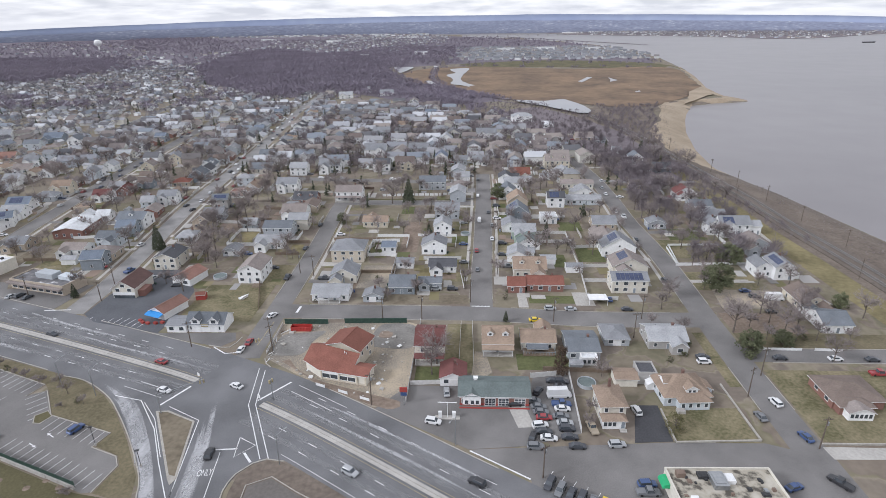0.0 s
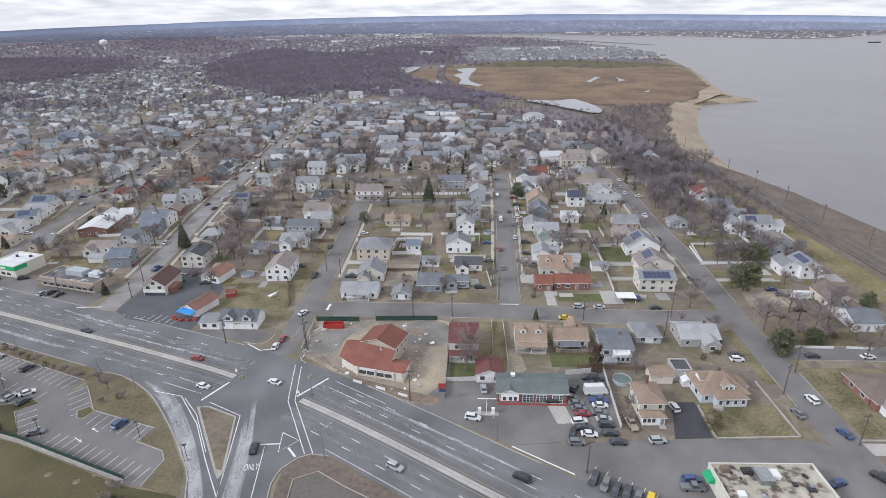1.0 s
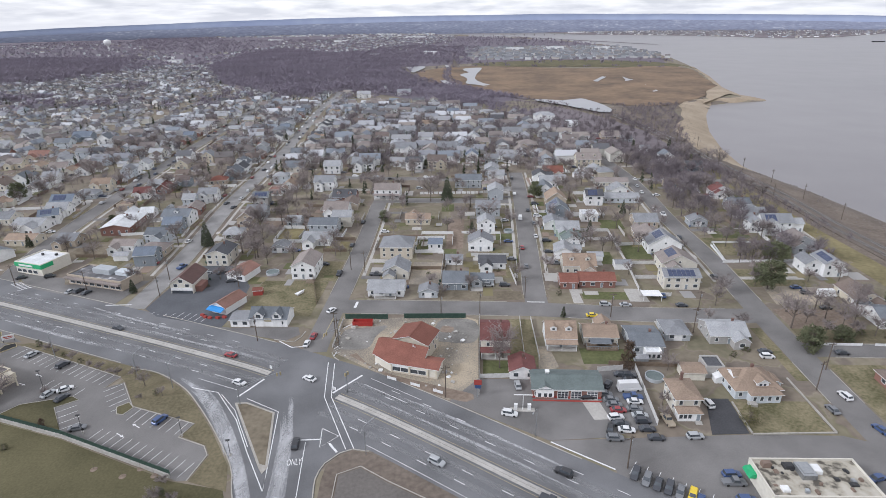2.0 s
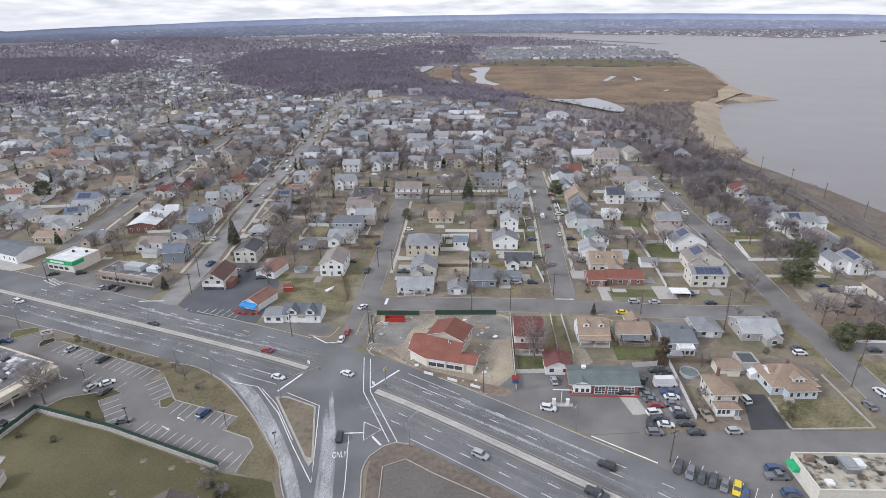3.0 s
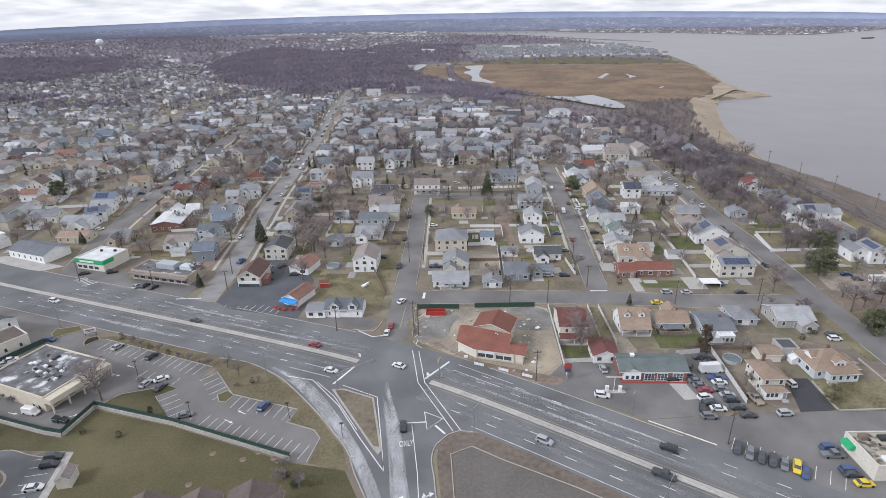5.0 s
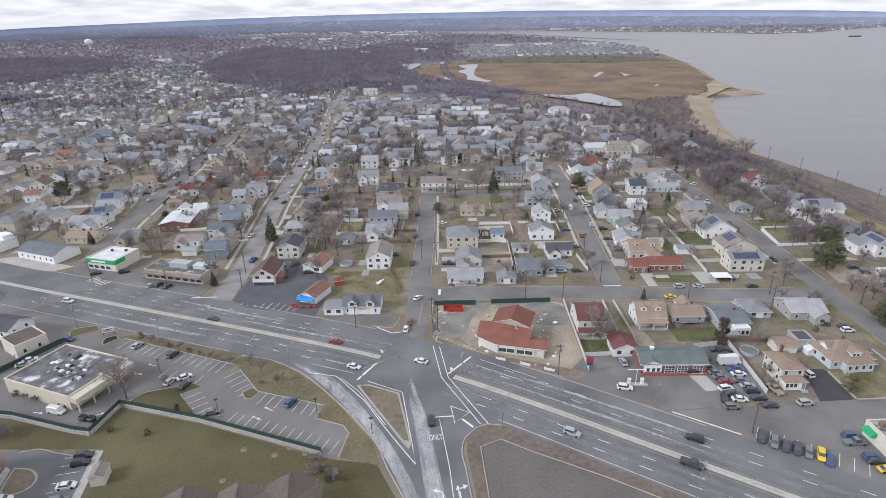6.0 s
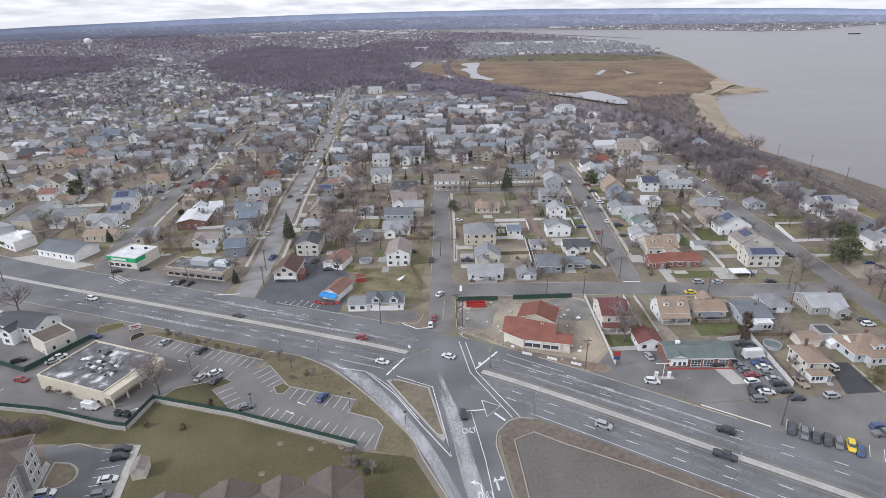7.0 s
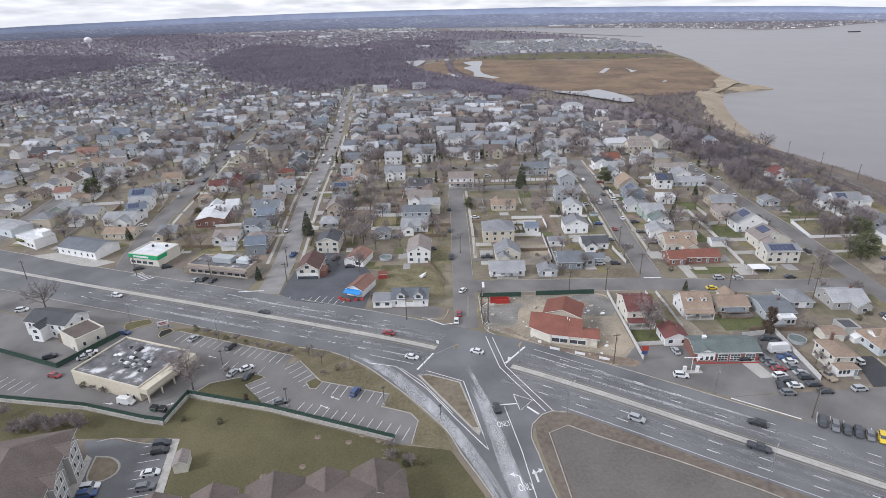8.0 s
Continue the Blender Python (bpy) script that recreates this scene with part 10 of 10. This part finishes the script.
# distant hills that close the view
hv, hf = [], []
N = 160
for i in range(N + 1):
    az = radians(-75 + 150 * i / N)
    top = 148 - 52 * (math.degrees(az) / 36) ** 2 * (1 if abs(az) < 0.7 else 0.8) + 5 * noise.noise((i * 0.13, 0, 0)) + 2 * noise.noise((i * 0.6, 4, 0))
    top = 86.5 + (max(20.0, top) - 101.5) * 1.064
    x, y = -40 + 4940 * math.sin(az), -8 + 4940 * math.cos(az)
    hv += [(x, y, -6), (x, y, top * 0.4), (x, y, top), (x * 1.004, y * 1.004, -6)]
for i in range(N):
    k = 4 * i
    hf += [(k, k + 4, k + 5, k + 1), (k + 1, k + 5, k + 6, k + 2), (k + 2, k + 6, k + 7, k + 3)]
# the furthest towns: a low band before the hills, haze mixed into its colour
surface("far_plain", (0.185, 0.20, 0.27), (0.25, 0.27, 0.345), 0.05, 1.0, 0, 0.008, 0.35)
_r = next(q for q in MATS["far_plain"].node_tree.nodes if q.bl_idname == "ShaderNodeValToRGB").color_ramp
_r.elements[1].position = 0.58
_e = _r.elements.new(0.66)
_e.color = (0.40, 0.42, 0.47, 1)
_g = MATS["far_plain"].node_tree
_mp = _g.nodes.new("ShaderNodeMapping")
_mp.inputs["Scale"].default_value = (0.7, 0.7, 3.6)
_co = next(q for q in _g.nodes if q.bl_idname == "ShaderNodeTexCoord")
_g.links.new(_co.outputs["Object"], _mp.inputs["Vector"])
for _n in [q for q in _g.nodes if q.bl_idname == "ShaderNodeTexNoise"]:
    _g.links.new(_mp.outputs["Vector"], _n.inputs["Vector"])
bv, bf = [], []
for i in range(N + 1):
    az = radians(-75 + 150 * i / N)
    top = max(14.0, 84 - 46 * (math.degrees(az) / 36) ** 2 + 6 * noise.noise((i * 0.3, 9, 0)))
    top = max(8.0, 111.0 + (top - 101.5) * 1.068)
    x, y = -40 + 4870 * math.sin(az), -8 + 4870 * math.cos(az)
    bv += [(x, y, -6), (x, y, top), (x * 1.01, y * 1.01, top)]
for i in range(N):
    k = 3 * i
    bf += [(k, k + 3, k + 4, k + 1), (k + 1, k + 4, k + 5, k + 2)]
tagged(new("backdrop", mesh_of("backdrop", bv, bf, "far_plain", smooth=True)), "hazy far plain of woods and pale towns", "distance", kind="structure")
# blue of distant haze put straight into the hill colour
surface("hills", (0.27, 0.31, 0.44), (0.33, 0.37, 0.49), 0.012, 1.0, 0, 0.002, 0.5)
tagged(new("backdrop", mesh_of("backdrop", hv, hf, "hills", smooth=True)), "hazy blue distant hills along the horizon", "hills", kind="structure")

# ---- what fills the plots further back: paving, lawns, fences and parked cars ----
islands("plot_paving", [(0.40, 0.385, 0.36), (0.30, 0.292, 0.285), (0.22, 0.212, 0.205), (0.47, 0.45, 0.42), (0.25, 0.19, 0.15), (0.35, 0.335, 0.32)], 0.9)
islands("plot_grass", [(0.12, 0.118, 0.052), (0.19, 0.165, 0.085), (0.105, 0.11, 0.046), (0.225, 0.19, 0.11), (0.15, 0.138, 0.066)], 0.95)
islands("plot_fencing", [(0.68, 0.68, 0.67), (0.22, 0.17, 0.13), (0.36, 0.34, 0.32), (0.72, 0.72, 0.71), (0.17, 0.125, 0.10), (0.45, 0.43, 0.40)], 0.8)
islands("far_car_paint", [(0.62, 0.62, 0.62), (0.05, 0.05, 0.055), (0.14, 0.145, 0.155), (0.36, 0.37, 0.38), (0.06, 0.07, 0.10), (0.16, 0.05, 0.05), (0.30, 0.30, 0.31), (0.68, 0.68, 0.68), (0.09, 0.09, 0.10)], 0.3)
paving, grass_plots, fencing, far_cars = Form(), Form(), Form(), Form()
rc = random.Random(58)


def plot_box(form, x, y, c, s, a, b, z0, z1):
    """An upright box of half sizes a, b turned by the angle of c, s."""
    q = [(x + u * c - v * s, y + u * s + v * c) for u, v in ((-a, -b), (a, -b), (a, b), (-a, b))]
    z = land(x, y)
    form.hexa([(i, j, z + z0) for i, j in q], [(i, j, z + z1) for i, j in q])


def plot_car(x, y, c, s):
    z = land(x, y) + 0.05
    rings = [(-2.2, 0.8, 0.35, 0.75), (-2.0, 0.88, 0.25, 0.9), (-1.5, 0.7, 0.25, 1.4), (0.3, 0.7, 0.25, 1.42), (1.0, 0.86, 0.25, 0.92), (2.0, 0.84, 0.25, 0.8), (2.2, 0.74, 0.4, 0.65)]
    v = [(x + u * c - w * s, y + u * s + w * c, z + h) for u, b, lo, hi in rings for w, h in ((-0.88, lo), (0.88, lo), (b, hi), (-b, hi))]
    f = [(4 * i + (k + 1) % 4, 4 * i + k, 4 * i + 4 + k, 4 * i + 4 + (k + 1) % 4) for i in range(len(rings) - 1) for k in range(4)]
    far_cars.add(v, f + [(0, 1, 2, 3), (27, 26, 25, 24)])


for hx, hy, hr in [q for q in TAKEN if q[1] > 205 and q[2] > 3.9 and not (-150 < q[0] < -80 and q[1] < 205)]:
    ang = radians(8 if hx < -170 else 4 if hx < -120 else 0) + rc.uniform(-0.03, 0.03)
    c, s = math.cos(ang), math.sin(ang)

    def at(u, v):
        return hx + u * c - v * s, hy + u * s + v * c
    for form, n, lift in ((grass_plots, 3, 0.035), (paving, 2 if hy < 310 else 4, 0.06)):
        for _ in range(n):
            a, b = rc.uniform(1.3, 3.2), rc.uniform(2.0, 5.0)
            side = rc.choice((-1, 1))
            x, y = at(side * (hr + rc.uniform(0.5, 5)), rc.uniform(-hr, hr + 4)) if rc.random() < 0.6 else at(rc.uniform(-hr, hr), rc.choice((-1, 1)) * (hr + rc.uniform(1, 5)))
            if free(x, y, 0.3) and not on_road(x, y, 5.5) and x < shore(y) - 50:
                plot_box(form, x, y, c, s, a, b, -0.1, lift + rc.uniform(0, 0.02))
    if rc.random() < 0.75 and hy > 300:
        x, y = at(rc.choice((-1, 1)) * (hr + 2.2), rc.uniform(-hr, 0))
        if free(x, y, 0.6) and not on_road(x, y, 3):
            plot_car(x, y, *((-s, c) if rc.random() < 0.6 else (c, s)))
    if hy > 225:
        side = rc.choice((-1, 1))
        for u0, v0, a, b in ((side * (hr + 4), hr * 0.3 + 6, 0.06, 6.0), (0, hr + 11, hr + 4, 0.06), (-side * (hr + 4), hr * 0.5 + 6, 0.06, 6.0)):
            x, y = at(u0, v0)
            e0, e1 = at(u0 - a, v0 - b), at(u0 + a, v0 + b)
            if rc.random() < 0.8 and all(free(*q, 0.2) and not on_road(*q, 3.5) for q in ((x, y), e0, e1)) and x < shore(y) - 60:
                plot_box(fencing, x, y, c, s, a, b, -0.1, rc.uniform(1.3, 1.8))
for line in ("w1", "w2", "w3", "c", "b", "m", "k", "n"):     # cars at the kerbs
    pts = LINES[line]
    for i in range(2, len(pts) - 2):
        if pts[i].y > 300 and rc.random() < 0.34:
            d = (pts[i + 1] - pts[i - 1]).normalized()
            o = rc.choice((-3.2, 3.2)) * (0.8 if line in "mkn" else 1)
            plot_car(pts[i].x - d.y * o, pts[i].y + d.x * o, d.x, d.y)
for form, nm, mt, lab in ((paving, "yard_paving", "plot_paving", "pale drives and patios about the houses"), (grass_plots, "yard_lawns", "plot_grass", "small lawns of yellow and olive winter grass"), (fencing, "yard_fences", "plot_fencing", "white and brown garden fences between plots"), (far_cars, "far_cars", "far_car_paint", "cars parked in far-off drives and streets")):
    bulk(nm, form.v, form.f, mt, lab, {"far_cars": "cars", "yard_fences": "fence"}.get(nm, "ground"))

# bins, patios and shrubs about the nearer houses
BIN = Form().hexa([(-0.25, -0.3, 0.05), (0.25, -0.3, 0.05), (0.25, 0.3, 0.05), (-0.25, 0.3, 0.05)], [(-0.32, -0.38, 1.0), (0.32, -0.38, 1.0), (0.32, 0.38, 1.0), (-0.32, 0.38, 1.0)]).box(-0.35, -0.42, 1.0, 0.35, 0.42, 1.08).rod((-0.3, 0.36, 0.12), (0.3, 0.36, 0.12), 0.12)
BINS = [BIN.mesh("wheelie_bin", k) for k in ("siding_slate", "fence_green", "paint_blue")]
r = random.Random(44)
near_houses = [q for q in TAKEN if 140 < q[1] < 330 and -210 < q[0] < 100 and q[2] > 4]
for hx, hy, hr in near_houses:
    for _ in range(2):
        a = r.uniform(0, 6.283)
        x, y = hx + math.cos(a) * (hr + 1.4), hy + math.sin(a) * (hr + 1.4)
        if r.random() < 0.5 and free(x, y, -0.6) and not on_road(x, y, 3) and len(BINS) and y > 176:
            thing("wheelie_bin", x, y, land(x, y), r.uniform(0, 360), "plastic wheelie bin beside a house", "bin", "wheelie bins", data=r.choice(BINS))
    a = r.choice((1.2, 1.9, 1.57)) * r.choice((1, -1))
    x, y = hx + math.cos(a) * (hr + 2.5), hy + math.sin(a) * (hr + 2.5)
    if r.random() < 0.55 and free(x, y, 0) and not on_road(x, y, 5) and y > 190:
        w, d = r.uniform(1.6, 3.0), r.uniform(1.5, 2.4)
        sheet("patio", [(x - w, y - d), (x + w, y - d), (x + w, y + d), (x - w, y + d)], 0.075, r.choice(("concrete", "asphalt_pale", "timber")), "small paved patio behind a house", "patio", thick=0.1)
    for _ in range(2):
        a = r.uniform(0, 6.283)
        x, y = hx + math.cos(a) * (hr + 0.9), hy + math.sin(a) * (hr + 0.9)
        if r.random() < 0.3 and free(x, y, -0.4) and not on_road(x, y, 3) and y > 190:
            plant(SHRUBS[:2], x, y, r.uniform(0.5, 0.9))

plant(BARE[3], -9.6, 150.2, 1.1)
plant(BARE[1], -119, 229.3, 1.3)
plant(BARE[3], -119.2, 238.5, 1.3)
plant(BARE[3], -127.1, 302.3, 1.3)
plant(BARE[1], -120.4, 270, 1.2)
plant(BARE[3], -45.2, 321, 1.2)
# trees in the yards
r = random.Random(12)
made = 0
spots = []
for _ in range(9000):
    x, y = r.uniform(-330, 150), r.uniform(165, 470)
    if x > shore(y) - 70 and y < 300:
        continue
    if -150 < x < -2 and y < 192:
        continue
    if free(x, y, 1.8) and not on_road(x, y, 3.5) and not verge(x, y, 12) and all((x - a) ** 2 + (y - b) ** 2 > 90 for a, b in spots):
        dense = 1.0 if y > 300 or x > 90 else 0.6
        if r.random() < dense:
            spots.append((x, y))
    if len(spots) >= 210:
        break
for x, y in spots:
    u = r.random()
    if u < 0.80:
        plant(BARE, x, y, r.uniform(0.75, 1.4))
    elif u < 0.86:
        plant(PINES, x, y, r.uniform(0.5, 0.95))
    elif u < 0.89:
        plant(BROADS[1], x, y, r.uniform(0.6, 1.0))
    else:
        plant(SHRUBS, x, y, r.uniform(0.7, 1.2))
mid_trees = []
for _ in range(4200):
    x, y = r.uniform(-330, 135), r.uniform(225, 700)
    if free(x, y, 1.6) and not on_road(x, y, 3.5) and x < shore(y) - 40 and not verge(x, y) and not inside(x, y, POND_VIEW) and not (wooded(x, y) and y > 420) and (y > 330 or r.random() < 0.35):
        mid_trees.append((x, y))
more = []
while len(more) < 4600:
    x, y = r.uniform(-1500, -190), r.uniform(330, 1500)
    if x < -190 - (y - 330) * 0.12 and not wooded(x, y) and free(x, y, 1.5) and (y > 880 or not on_road(x, y, 2)) and not verge(x, y):
        more.append((x, y))
forest("far_trees", [p for p in more if p[1] < 560], STICKS, "hazed_grey_twigs", "bare trees crowding the far yards", 0.5, 1.0)
forest("far_trees", [p for p in more if p[1] >= 560], COARSE, "hazed_grey_twigs", "bare trees crowding the furthest yards", 0.5, 1.05)
def cone_tree(seed):
    """A small evergreen of drooping slivers, ten units tall, as arrays."""
    q = random.Random(seed)
    f = Form()
    f.spike((0, 0, 0), (0, 0, 9.5), 0.2)
    for i in range(60):
        a, k = q.uniform(0, 6.283), q.uniform(0.08, 0.95)
        s = Vector((0, 0, 10 * k))
        f.blade(s, s + Vector((math.cos(a), math.sin(a), -0.35)) * (2.7 * (1 - k) + 0.35) * q.uniform(0.7, 1.1), 0.5, q.uniform(0, 3.14))
    return np.array(f.v), np.array(f.f)


CONES = [cone_tree(70 + i) for i in range(4)]
green = []
while len(green) < 720:
    x, y = r.uniform(-1200, 100), r.uniform(300, 1300)
    if x < -160 - (y - 600) * 0.15 * (y > 600) + 260 * (y < 640) and not wooded(x, y) and free(x, y, 1.5) and not on_road(x, y, 2):
        green.append((x, y))
forest("far_evergreens", green, CONES, "needles", "dark evergreens dotted among the far houses", 0.5, 1.05)
hedge, dusk = [], []
while len(hedge) < 170 or len(dusk) < 520:     # yards of the larger houses toward the marsh
    x, y = r.uniform(-150, 95), r.uniform(385, 690)
    if wooded(x, y) or on_road(x, y, 2) or inside(x, y, POND_VIEW) or not free(x, y, 1.2) or any((x - a) ** 2 + (y - b) ** 2 < (c + 0.5) ** 2 for a, b, c in packed):
        continue
    if len(hedge) < 170:
        hedge += [(x + k * 1.7, y) for k in range(r.choice((1, 1, 3)))]
    else:
        dusk.append((x, y))
forest("far_evergreens", hedge, CONES, "needles", "clipped dark evergreens beside the larger houses", 0.4, 0.85)
forest("far_trees", dusk, STICKS, "mauve_twigs", "bare dark trees between the larger houses", 0.6, 1.1)
east = []
for _ in range(1200):
    x, y = r.uniform(92, 146), r.uniform(228, 425)
    if free(x, y, 1.5) and not on_road(x, y, 3) and x < 138 + (y > 330) * 8 and not (92 < x < 122 and 236 < y < 256):
        east.append((x, y))
forest("grove", east[:230], SPRAYS, "mauve_twigs", "thicket of bare trees between the houses", 0.6, 1.3)
forest("yard_trees", [q for i, q in enumerate(mid_trees[:2600]) if q[1] < 400 and i % 5 < 3], SPRAYS, "twigs", "bare trees filling the back yards", 0.55, 1.2)
forest("yard_trees", [q for i, q in enumerate(mid_trees[:2600]) if q[1] >= 400 and i % 4], STICKS, "mauve_twigs", "bare purple-grey trees filling the far yards", 0.6, 1.2)

# the models stand out of the way once copied
for proto in BARE + PINES + BROADS + SHRUBS + [OLIVE, RUSTY] + [p for p, _ in PROTO_HOUSES] + [_sh, _gr] + list(CAR_MODELS.values()):
    for ob in (*proto.children_recursive, proto):
        bpy.data.objects.remove(ob)
